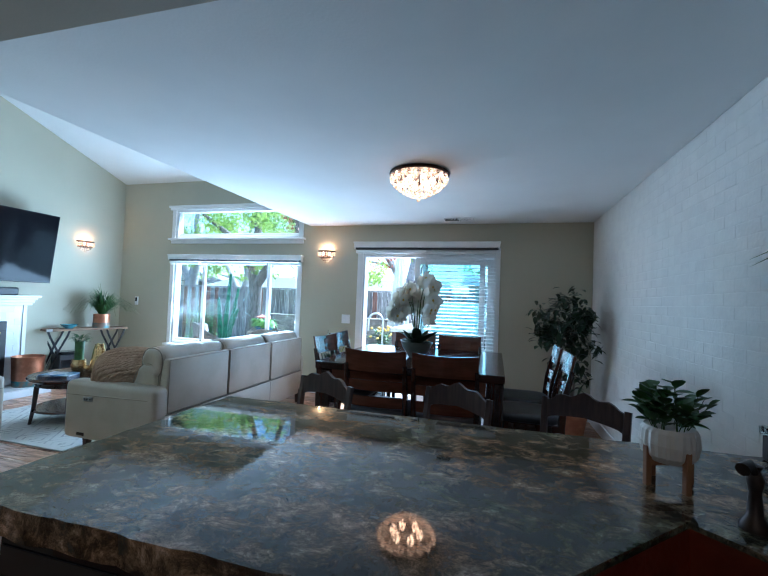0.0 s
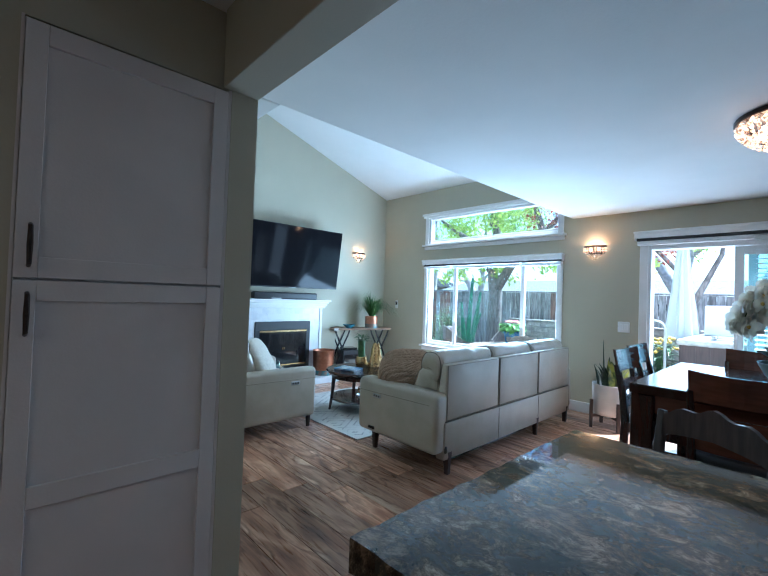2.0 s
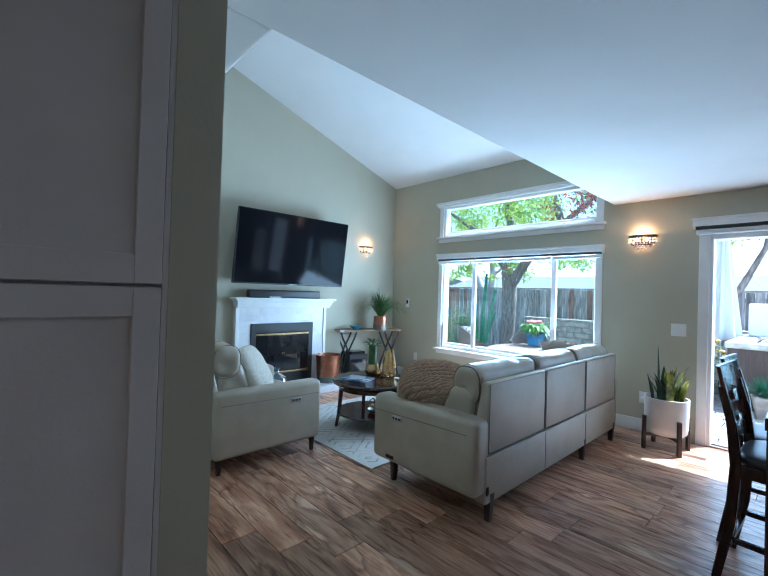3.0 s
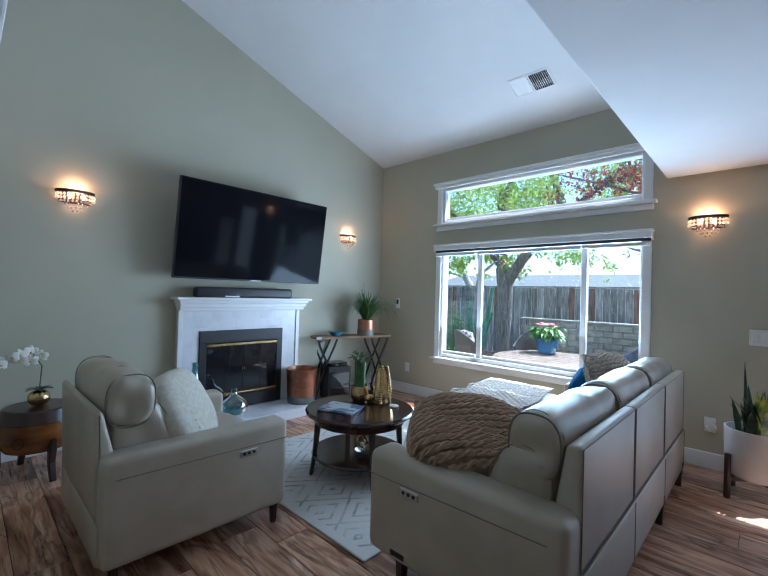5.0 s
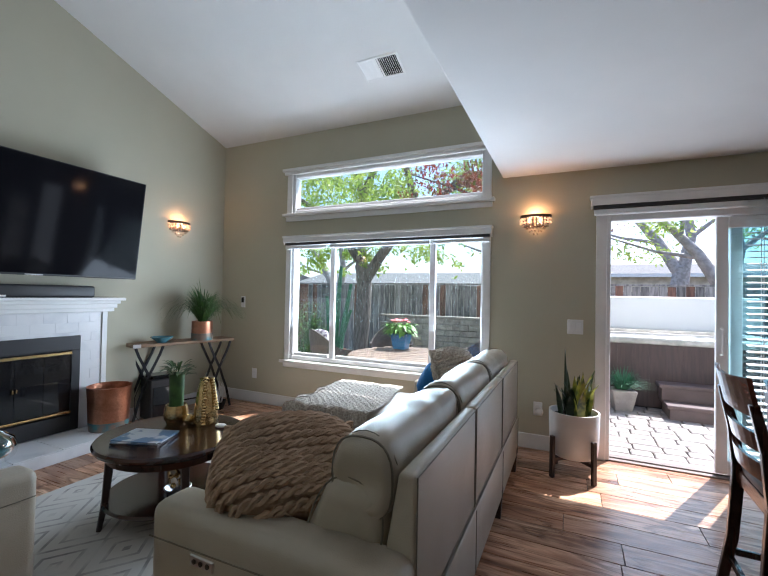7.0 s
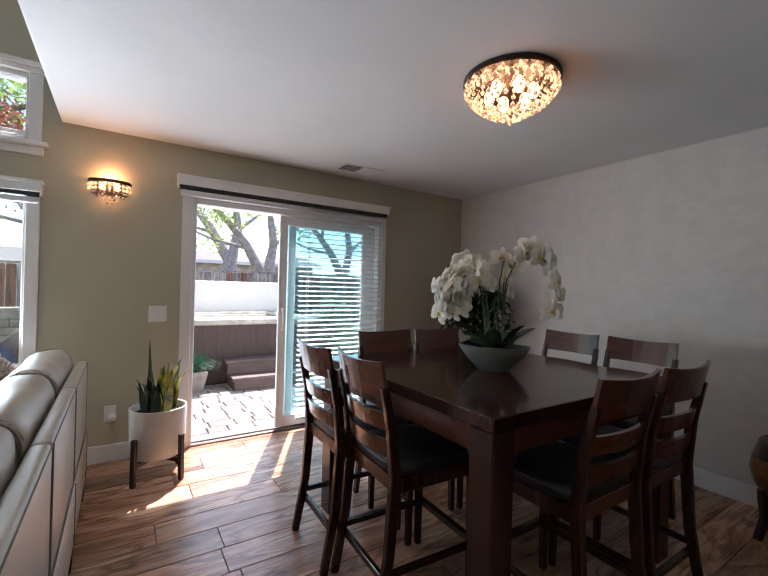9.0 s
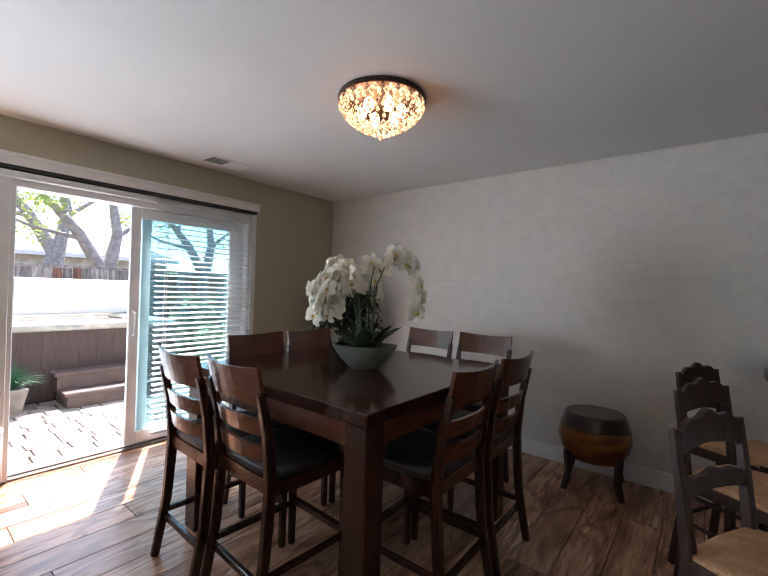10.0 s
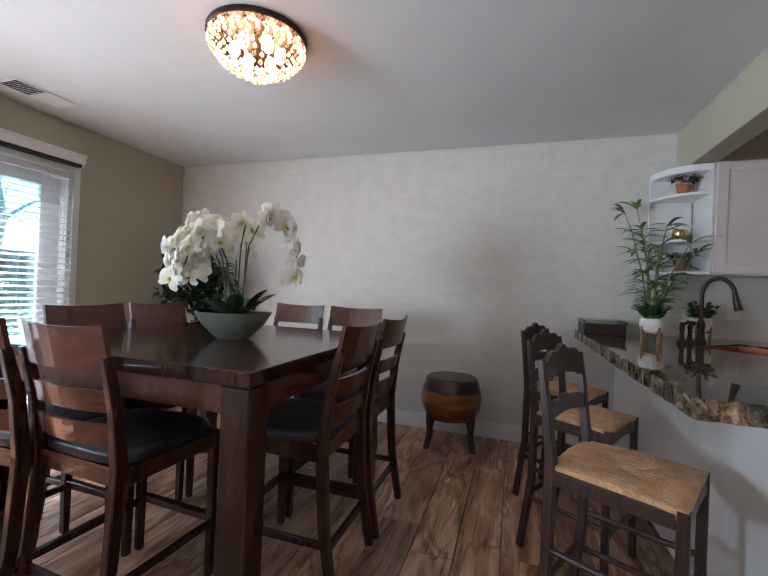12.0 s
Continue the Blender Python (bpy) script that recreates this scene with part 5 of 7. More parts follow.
def crystal(r, h):
    bm = bmesh.new()
    lathe(bm, [(0.001, h * 0.55), (r * 0.62, h * 0.32), (r, 0.0), (r * 0.66, -h * 0.32), (0.001, -h * 0.5)], 8)
    return bm


def bead(r):
    """A drop-shaped cut crystal."""
    bm = bmesh.new()
    lathe(bm, [(0.001, r * 1.7), (r * 0.35, r * 1.25), (r * 0.95, r * 0.35), (r, -r * 0.15), (r * 0.62, -r * 0.85), (0.001, -r * 1.05)], 8)
    return bm


TIERS = [(0.250 * math.cos(0.17 * k) ** 0.8, -0.050 - 0.0195 * k, max(4, 36 - int(0.34 * k * k))) for k in range(9)]
for tier, (rad, z, n) in enumerate(TIERS):
    master = None
    for k in range(n):
        a = 2 * math.pi * (k + 0.5 * (tier % 2)) / n
        if master is None:
            master = part("crystal", bead(0.0145 if tier < 2 else 0.0115), CRYSTALGLOW, lamp, smooth=20)
            o = master
        else:
            o = master.copy()
            scene.collection.objects.link(o)
        o.location = (rad * math.cos(a), rad * math.sin(a), z + rng.uniform(-0.003, 0.003))
        if (3 * k + tier) % 6 == 0:
            o.material_slots[0].link = "OBJECT"
            o.material_slots[0].material = CRYSTAL
        else:
            o.material_slots[0].link = "DATA"
part("drop_ball", puffed((0, 0, -0.238), (0.032, 0.032, 0.036), power=2, n=8), CRYSTALGLOW, lamp, smooth=60)
for k in range(6):
    a = 2 * math.pi * k / 6
    o = part("bulb", puffed((0.12 * math.cos(a), 0.12 * math.sin(a), -0.085), (0.06, 0.06, 0.09), power=2, n=8), BULB, lamp, "lit warm bulb", 60)
lamp.scale = (0.92, 0.92, 0.94)


# sconces
def sconce(at, turn):
    """Stands on a wall; its wall lies at +y in its own frame."""
    t = thing("wall_sconce", "half-round crystal wall sconce with dark bronze band, lit", "wall lamp", at, turn)
    n = 16
    bm = bmesh.new()
    rows = []
    for k in range(n + 1):
        a = math.pi * k / n
        c, s = math.cos(a), math.sin(a)
        rows.append([bm.verts.new((r * c * 1.0, -r2 * s - 0.004, z)) for r, r2, z in ((0.135, 0.105, 0.0), (0.135, 0.105, 0.022), (0.128, 0.098, 0.022), (0.128, 0.098, 0.0))])
    for p, q in zip(rows, rows[1:]):
        for k in range(4):
            bm.faces.new((p[k], p[(k + 1) % 4], q[(k + 1) % 4], q[k]))
    part("band", bm, BRONZE, t, "dark bronze band")
    part("back_plate", boxes(((-0.11, -0.010, -0.08), (0.11, -0.0005, 0.015)), r=0.003), BRONZE, t)
    for r, z, m, s in ((0.95, -0.018, 13, 0.011), (0.95, -0.046, 13, 0.011), (0.78, -0.070, 11, 0.010), (0.60, -0.095, 8, 0.010), (0.38, -0.120, 5, 0.009), (0.15, -0.145, 2, 0.009)):
        master = None
        for k in range(m):
            a = math.pi * (k + 0.5) / m
            if master is None:
                master = part("crystal", crystal(s, s * 2.4), CRYSTALGLOW if z > -0.06 else CRYSTAL, t)
                o = master
            else:
                o = master.copy()
                scene.collection.objects.link(o)
            o.location = (0.132 * r * math.cos(a), -0.10 * r * math.sin(a) - 0.012, z)
    for x in (-0.045, 0.045):
        part("bulb", puffed((x, -0.045, -0.025), (0.03, 0.03, 0.05), power=2, n=6), BULB, t, "lit warm bulb", 60)
    return t


for k, (at, turn, lx, ly) in enumerate((((-2.205, NY, 2.05), 0, 0, -0.055), ((WX, 1.94, 2.095), 90, 0.055, 0), ((WX, 4.915, 2.10), 90, 0.055, 0))):
    sconce(at, turn)
    pl = new("sconce_glow", bpy.data.lights.new("sconce_glow", "POINT"))
    pl.data.energy, pl.data.color, pl.data.shadow_soft_size = 0.9, (1, 0.50, 0.22), 0.02
    pl.location = (at[0] + lx, at[1] + ly, at[2] + 0.025)


# ficus, drum stools, white planter
def ficus():
    t = thing("ficus", "bushy ficus in terracotta pot in the brick wall corner", "potted plant", (1.02, 5.02, 0))
    part("pot", turned([(0, 0), (0.13, 0), (0.175, 0.24), (0.185, 0.24), (0.185, 0.28), (0.165, 0.28), (0.16, 0.2), (0, 0.2)], 28), TERRACOTTA, t, smooth=40)
    part("soil", turned([(0, 0.21), (0.158, 0.21), (0.158, 0.225), (0, 0.23)], 20), SOIL, t)
    rng = random.Random(5)
    bm, lv = bmesh.new(), bmesh.new()
    for s in (0.0, 2.1, 4.2):
        pts = [(0.025 * math.cos(s + z * 7), 0.025 * math.sin(s + z * 7), 0.22 + z) for z in [0.1 * k for k in range(9)]]
        tube(bm, pts, 0.012, 6)
    clumps = [(0, 0, 1.45, 0.17), (-0.20, -0.05, 1.28, 0.17), (0.05, -0.22, 1.20, 0.18), (0.14, 0.05, 1.22, 0.15), (-0.16, -0.20, 1.05, 0.16), (0.15, -0.24, 0.98, 0.16), (-0.05, 0.08, 1.05, 0.17), (-0.24, 0.0, 1.10, 0.12), (-0.02, -0.14, 0.78, 0.15), (0.10, 0.0, 0.62, 0.12), (-0.06, 0.02, 0.52, 0.08), (0.17, -0.10, 1.30, 0.1)]
    for x, y, z, r in [(x - 0.06, y, z, r * 1.22) for x, y, z, r in clumps]:
        tube(bm, [(0, 0, min(z, 1.0) - 0.1), (x * 0.6, y * 0.6, z - 0.05), (x, y, z)], [0.007, 0.005, 0.002], 5)
        for k in range(int(430 * r)):
            d = Vector((rng.gauss(0, 1), rng.gauss(0, 1), rng.gauss(0, 0.8)))
            d = d.normalized() * r * rng.uniform(0.3, 1.0)
            q = Vector((x, y, z)) + d
            q.x = min(q.x, 0.26)
            leaf(lv, q, (rng.uniform(-1, 1) if q.x < 0.2 else -0.5, rng.uniform(-1, 1), rng.uniform(-0.6, 0.6)), rng.uniform(0.07, 0.11), rng.uniform(0.038, 0.058), 0.4, seg=3)
    part("trunk", bm, BARK, t, "braided slim trunks", 60)
    part("leaves", lv, LEAFDARK, t, kind="stuff", smooth=60)


ficus()


def drum(at, r, h, label, turn):
    t = thing("drum_side_table", label, "side table", at, turn)
    lo, mid = 0.20, 0.36
    part("body", turned([(0, lo * h / 0.5), (r * 0.78, lo * h / 0.5), (r * 0.97, 0.27 * h / 0.5), (r * 1.03, 0.34 * h / 0.5), (r * 0.98, 0.41 * h / 0.5), (0, 0.41 * h / 0.5)], 36), DRUMWOOD, t, "amber lacquered drum body", 50)
    part("top_band", turned([(0, 0.412 * h / 0.5), (r * 0.975, 0.412 * h / 0.5), (r * 0.85, 0.492 * h / 0.5), (r * 0.80, h), (0, h)], 36), DRUMDARK, t, "dark drum top", 30)
    for k in range(4):
        a = math.pi / 4 + math.pi / 2 * k
        c, s = math.cos(a), math.sin(a)
        part("leg", barred([(c * r * 1.08, s * r * 1.08, 0), (c * r * 0.92, s * r * 0.92, 0.12), (c * r * 0.96, s * r * 0.96, 0.22), (c * r * 1.03, s * r * 1.03, 0.28)], [0.035, 0.04, 0.045, 0.03], [0.03, 0.035, 0.04, 0.02], side=(-s, c, 0)), ESPRESSO, t, "dark carved leg")
    bm = bmesh.new()
    pts = [(r * 1.04, 0.035 * math.cos(2 * math.pi * k / 12), 0.30 * h / 0.5 + 0.035 * math.sin(2 * math.pi * k / 12)) for k in range(13)]
    tube(bm, pts, 0.004, 5)
    part("ring", bm, IRON, t, "iron ring pull")
    return t


drum((1.07, 2.55, 0), 0.232, 0.53, "amber and dark wood drum side table by the brick wall", 8)
drum((-5.61, 1.72, 0), 0.235, 0.48, "amber and dark wood drum side table beside the armchair", -30)

wp = thing("white_planter", "snake plant in white cylinder pot on dark wood stand", "potted plant", (-1.88, 5.175, 0), 42)
wp.scale = (1.13, 1.13, 1.13)
part("pot", turned([(0, 0.13), (0.125, 0.13), (0.145, 0.15), (0.152, 0.20), (0.158, 0.425), (0.148, 0.425), (0.142, 0.36), (0, 0.36)], 40), CERAMIC, wp, "white cylinder pot", 40)
part("soil", turned([(0, 0.37), (0.143, 0.37), (0.143, 0.385), (0, 0.39)], 24), SOIL, wp)
for k in range(4):
    a = math.pi / 2 * k
    c, s = math.cos(a), math.sin(a)
    part("stand_leg", barred([(c * 0.175, s * 0.175, 0), (c * 0.172, s * 0.172, 0.27)], 0.03, 0.024, side=(-s, c, 0)), ESPRESSO, wp, "dark stand leg")
part("stand_cross", boxes(((-0.165, -0.012, 0.105), (0.165, 0.012, 0.129)), ((-0.012, -0.165, 0.105), (0.012, -0.012, 0.129)), ((-0.012, 0.012, 0.105), (0.012, 0.165, 0.129)), r=0.002), ESPRESSO, wp)
rng = random.Random(9)


def blade(bm, x, y, z, h, w, lean, a):
    c, s = math.cos(a), math.sin(a)
    prev = None
    for j in range(7):
        t = j / 6
        ww = w * (0.55 + 0.7 * t if t < 0.45 else 0.88 * (1 - (t - 0.45) / 0.55) ** 0.75)
        px, py = x + lean * t * t * c, y + lean * t * t * s
        row = [bm.verts.new((px - s * ww, py + c * ww, z + h * t)), bm.verts.new((px - c * 0.006, py - s * 0.006, z + h * t)), bm.verts.new((px + s * ww, py - c * ww, z + h * t))]
        if prev:
            bm.faces.new((prev[0], prev[1], row[1], row[0]))
            bm.faces.new((prev[1], prev[2], row[2], row[1]))
        prev = row


for k in range(30):
    a, e = rng.uniform(0, 6.28), rng.uniform(0.02, 0.115)
    bm = bmesh.new()
    x, y = e * math.cos(a), e * math.sin(a)
    blade(bm, x, y, 0.385, 0.46 if k == 0 else rng.uniform(0.16, 0.31), 0.018 if k == 0 else 0.030, rng.uniform(0.0, 0.13), a + rng.uniform(-0.5, 0.5))
    yellow = (math.cos(radians(42)) * x - math.sin(radians(42)) * y) > 0.0 and k > 0 and k % 5 != 0
    part("leaf", bm, LEAFYELLOW if yellow else LEAFSNAKE, wp, "yellow-edged leaf" if yellow else "dark green upright leaf", 60)


# ---- living room ----
def stitched(pts, r=0.0025):
    bm = bmesh.new()
    tube(bm, pts, r, 4)
    return bm


def arm(parent, y0, y1, x0, x1, z0=0.17, zt=0.655):
    """A rolled arm along x with its outer face at y0."""
    bm = bmesh.new()
    box(bm, (x0, y0, z0), (x1, y1, zt), 0.045, 4)
    a = part("arm", bm, LEATHER, parent, smooth=60)
    out = y0 - 0.0015
    part("piping", stitched([(x0 + 0.01, out, zt - 0.11), (x1 - 0.06, out, zt - 0.09)]), SEAM, a)
    return a


def rim_loop(x, y, z, rx, rz, power, r, lean=0.0):
    """Piping round the end of a cushion that lies along y."""
    bm, pts = bmesh.new(), []
    c0, s0 = math.cos(radians(lean)), math.sin(radians(lean))
    for k in range(29):
        a = 2 * math.pi * k / 28
        c, q = math.cos(a), math.sin(a)
        u, v = rx * math.copysign(abs(c) ** (2 / power), c), rz * math.copysign(abs(q) ** (2 / power), q)
        pts.append((x + u * c0 + v * s0, y, z - u * s0 + v * c0))
    tube(bm, pts, r, 5)
    return bm


def control(parent, x, y, z, m=None):
    c = part("control_panel", boxes(((x - 0.05, y - 0.006, z - 0.018), (x + 0.05, y + 0.002, z + 0.018)), r=0.004), STEEL, parent, "brushed steel recline control")
    for k in (-0.028, 0.0, 0.028):
        b = turned([(0, 0), (0.008, 0), (0.008, 0.003), (0, 0.004)], 10)
        bmesh.ops.transform(b, matrix=pose(x + k, y - 0.006, z, 90, 0, 0), verts=b.verts)
        part("button", b, MATTE, c)
    return c


sofa = thing("sofa", "cream leather reclining sofa with chaise, its back to the dining room", "sofa", (-2.20, 2.65, 0))
# in its own frame: back towards +x, length along +y from 0 to 2.76
arm(sofa, 0.0, 0.17, -0.985, -0.085, 0.17, 0.632)
part("lower_back", boxes(((-0.16, 0.105, 0.12), (-0.075, 2.41, 0.405)), r=0.012, seg=2), LEATHER, sofa, smooth=50)
bounds = [0.125, 0.885, 1.645, 2.40]
for a, b in zip(bounds, bounds[1:]):
    bm = bmesh.new()
    box(bm, (-0.21, a + 0.003, 0.412), (-0.082, b - 0.003, 0.848), 0.016, 3)
    for v in bm.verts:
        v.co.x += (0.075 * (v.co.z - 0.41) / 0.45 if v.co.x < -0.15 else 0.0)
    part("back_panel", bm, LEATHER, sofa, smooth=50)
    c = part("head_cushion", puffed((0, 0, 0), (0.21, b - a - 0.004, 0.25), power=2.6, n=22, rumple=0.085, seed=a * 7, across=11), LEATHER, sofa, "padded headrest", 80)
    c.location = (-0.255, (a + b) / 2, 0.805)
    c = part("back_cushion", puffed((0, 0, 0), (0.26, b - a - 0.006, 0.46), power=2.6, n=20, rumple=0.085, seed=a * 7 + 3, across=11), LEATHER, sofa, smooth=80)
    c.location = (-0.325, (a + b) / 2, 0.585)
    c.rotation_euler = (0, radians(17), 0)
    part("seam", stitched([(-0.074, b, 0.13), (-0.074, b, 0.40)]), SEAM, sofa)
    part("piping", stitched([(-0.0815, a + 0.012, 0.42), (-0.0815, a + 0.012, 0.838), (-0.0815, b - 0.012, 0.838), (-0.0815, b - 0.012, 0.42)], 0.0022), SEAM, sofa)
    for end in (a + 0.012, b - 0.012):
        part("piping", rim_loop(-0.255, end, 0.805, 0.099, 0.118, 2.6, 0.0035), SEAM, sofa)
        part("piping", rim_loop(-0.325, end, 0.585, 0.122, 0.216, 2.6, 0.003, 17), SEAM, sofa)
    for off in (-0.13, 0.13):
        part("stitching", stitched([(-0.255 + 0.1065 * math.cos(q), (a + b) / 2 + off * 2.6, 0.805 + 0.127 * math.sin(q)) for q in [radians(20 + 14 * k) for k in range(13)]], 0.0016), SEAM, sofa)
part("seam", stitched([(-0.080, 0.12, 0.409), (-0.080, 2.40, 0.409)], 0.004), SEAM, sofa)
for a, b in ((0.17, 0.885), (0.885, 1.645)):
    c = part("seat_cushion", puffed((-0.60, (a + b) / 2, 0.40), (0.76, b - a - 0.01, 0.20), power=5, n=16), LEATHER, sofa, smooth=80)
part("recliner_frame", boxes(((-0.82, 0.22, 0.075), (-0.13, 1.50, 0.110)), ((-0.70, 0.30, 0.11), (-0.64, 1.45, 0.145)), ((-0.26, 0.30, 0.11), (-0.20, 1.45, 0.145)), r=0.004), BLACK, sofa, "black steel recliner frame")
part("seat_base", boxes(((-0.95, 0.17, 0.14), (-0.16, 1.64, 0.36)), r=0.02, seg=2), LEATHER, sofa, smooth=50)
part("chaise_base", boxes(((-1.66, 1.60, 0.13), (-0.16, 2.395, 0.36)), r=0.02, seg=2), LEATHER, sofa, smooth=50)
part("chaise_cushion", puffed((-1.02, 2.005, 0.415), (1.36, 0.80, 0.19), power=5, n=18), LEATHER, sofa, smooth=80)
bm = bmesh.new()
box(bm, (-0.95, 2.40, 0.15), (-0.09, 2.50, 0.60), 0.03, 3)
part("arm", bm, LEATHER, sofa, smooth=60)
control(sofa, -0.73, 0.0, 0.500)
bm = puffed((-0.0755, 0.125, 0.20), (0.006, 0.034, 0.055), power=3, n=8)
part("power_port", bm, BLACK, sofa, "black oval power port", 60)
part("latch", boxes(((-0.83, -0.004, 0.205), (-0.75, 0.002, 0.23)), r=0.003), BLACK, sofa)
for x, y in ((-0.86, 0.12), (-0.10, 0.18), (-0.10, 1.64), (-0.10, 2.36), (-0.60, 0.55), (-1.58, 1.75), (-1.58, 2.32)):
    part("leg", barred([(x, y, 0), (x, y, 0.175)], [0.036, 0.056], [0.036, 0.056]), ESPRESSO, sofa, "dark tapered leg")

ac = thing("armchair", "cream leather reclining armchair with rolled arms facing the window", "armchair", (-4.34, 2.21, 0), -90)
# its own frame: back towards +x after the turn; width along y from -0.49 to 0.49
for s in (-1, 1):
    bm = bmesh.new()
    lo, hi = (0.34, 0.49) if s > 0 else (-0.49, -0.34)
    box(bm, (-0.445, lo, 0.12), (0.465, hi, 0.61), 0.04, 4)
    a = part("arm", bm, LEATHER, ac, smooth=60)
    yy = 0.4915 * s
    part("piping", stitched([(-0.43, yy, 0.505), (0.42, yy, 0.515)]), SEAM, a)
part("base", boxes(((-0.42, -0.34, 0.16), (0.30, 0.34, 0.36)), r=0.02), LEATHER, ac, smooth=50)
part("seat_cushion", puffed((-0.11, 0, 0.41), (0.66, 0.68, 0.20), power=5, n=16), LEATHER, ac, smooth=80)
bm = bmesh.new()
box(bm, (0.34, -0.43, 0.30), (0.47, 0.40, 0.80), 0.02, 3)
for v in bm.verts:
    v.co.x += (0.25 * (v.co.z - 0.3) - 0.01) if v.co.x < 0.4 else 0.03 * (v.co.z - 0.3)
part("back_panel", bm, LEATHER, ac, smooth=50)
part("lower_back", boxes(((0.38, -0.42, 0.12), (0.47, 0.42, 0.31)), r=0.012), LEATHER, ac, smooth=50)
c = part("head_cushion", puffed((0, 0, 0), (0.22, 0.70, 0.26), power=2.6, n=22, rumple=0.07, seed=5, across=11), LEATHER, ac, "padded headrest", 80)
c.location = (0.335, 0.015, 0.815)
c = part("back_cushion", puffed((0, 0, 0), (0.27, 0.66, 0.46), power=2.6, n=20, rumple=0.07, seed=7, across=11), LEATHER, ac, smooth=80)
c.location, c.rotation_euler = (0.265, 0.02, 0.60), (0, radians(17), 0)
for end in (-0.320, 0.353):
    part("piping", rim_loop(0.335, end, 0.815, 0.104, 0.123, 2.6, 0.0035), SEAM, ac)
for end in (-0.295, 0.340):
    part("piping", rim_loop(0.265, end, 0.60, 0.127, 0.217, 2.6, 0.003, 17), SEAM, ac)
for off in (-0.2, 0.14):
    part("stitching", stitched([(0.335 + 0.112 * math.cos(q), off, 0.815 + 0.132 * math.sin(q)) for q in [radians(10 + 16 * k) for k in range(12)]], 0.0018), SEAM, ac)
c = control(ac, -0.24, 0, 0)
c.rotation_euler = (0, 0, radians(180))
c.location = (-0.435, 0.49, 0.475)
for x in (-0.40, 0.40):
    for y in (-0.42, 0.42):
        part("leg", barred([(x, y, 0), (x, y, 0.14)], [0.028, 0.042], [0.028, 0.042]), ESPRESSO, ac, "dark tapered leg")
cush = thing("throw_pillow", "cream linen pillow with a tufted corner on the armchair", "pillow", (-4.33, 2.22, 0.60), 0)
cush.matrix_basis = pose(-4.20, 2.20, 0.675, -60, 0, -38)
p = part("cover", puffed((0, 0, 0), (0.52, 0.46, 0.16), power=3.2, n=16, rumple=0.04, seed=2), LINEN, cush, smooth=80)
for k in range(5):
    for j in range(4):
        part("tuft", puffed((-0.04 + 0.045 * k, -0.02 + 0.045 * j, 0.070), (0.022, 0.022, 0.02), power=2, n=4), LINEN, p)


def knit_pillow(at, turn, size, seed, label, mat, tilt=(0, 0)):
    """A pillow of thick braided ropes."""
    t = thing("knit_pillow", label, "pillow", at)
    t.matrix_basis = pose(*at, tilt[0], tilt[1], turn)
    part("filling", puffed((0, 0, 0), (size[0] * 0.96, size[1] * 0.96, size[2] * 0.90), power=2.7, n=14), mat, t, smooth=80)
    rng = random.Random(seed)
    hx, hy, hz = size[0] / 2, size[1] / 2, size[2] / 2

    def skin(x, y, s):
        f = max(0.0, 1 - abs(x / hx) ** 2.7 - abs(y / hy) ** 2.7) ** (1 / 2.7)
        return Vector((x, y, s * hz * f))

    ropes = bmesh.new()
    n = 16
    for s in (1, -1):
        for k in range(n):
            y0 = -hy * 0.92 + 2 * hy * 0.92 * k / (n - 1)
            for ph in (0, math.pi):
                pts = []
                for j in range(49):
                    x = -hx * 0.96 + 2 * hx * 0.96 * j / 48
                    w = math.sin(x * 80 + ph + 1.3 * k)
                    y = y0 + 0.008 * w + 0.018 * math.sin(x * 9 + k * 0.7)
                    y = max(-hy * 0.95, min(hy * 0.95, y))
                    q = skin(x, y, s)
                    q.z += s * (0.004 + 0.006 * math.cos(x * 80 + ph + 1.3 * k))
                    pts.append(q)
                tube(ropes, pts, 0.0095, 5)
    for ph in (0, 2.1, 4.2):
        pts = []
        for j in range(49):
            a = 2 * math.pi * j / 48
            c, s2 = math.cos(a), math.sin(a)
            k = (abs(c) ** 2.7 + abs(s2) ** 2.7) ** (-1 / 2.7)
            pts.append((hx * c * k * (1 + 0.02 * math.sin(a * 14 + ph)), hy * s2 * k * (1 + 0.02 * math.sin(a * 14 + ph)), 0.012 * math.cos(a * 14 + ph)))
        tube(ropes, pts, 0.014, 6)
    part("braided_ropes", ropes, mat, t, "thick braided yarn", 60)
    return t


knit_pillow((-2.835, 2.94, 0.69), 36, (0.52, 0.40, 0.30), 3, "chunky tan cable-knit pillow leaning over the sofa arm", KNIT, (36, 0))
knit_pillow((-2.72, 4.86, 0.74), 60, (0.42, 0.40, 0.16), 4, "chunky cream cable-knit pillow at the window end of the sofa", THROW, (62, 0))
bp = thing("blue_pillow", "dark blue pillow leaning on the sofa back by the window", "pillow")
bp.matrix_basis = pose(-2.87, 4.88, 0.61, 66, 0, 62) @ pose(0, 0, 0, 0, 0, 40)
part("cover", puffed((0, 0, 0), (0.34, 0.34, 0.10), power=4.5, n=14), BLUECLOTH, bp, smooth=80)

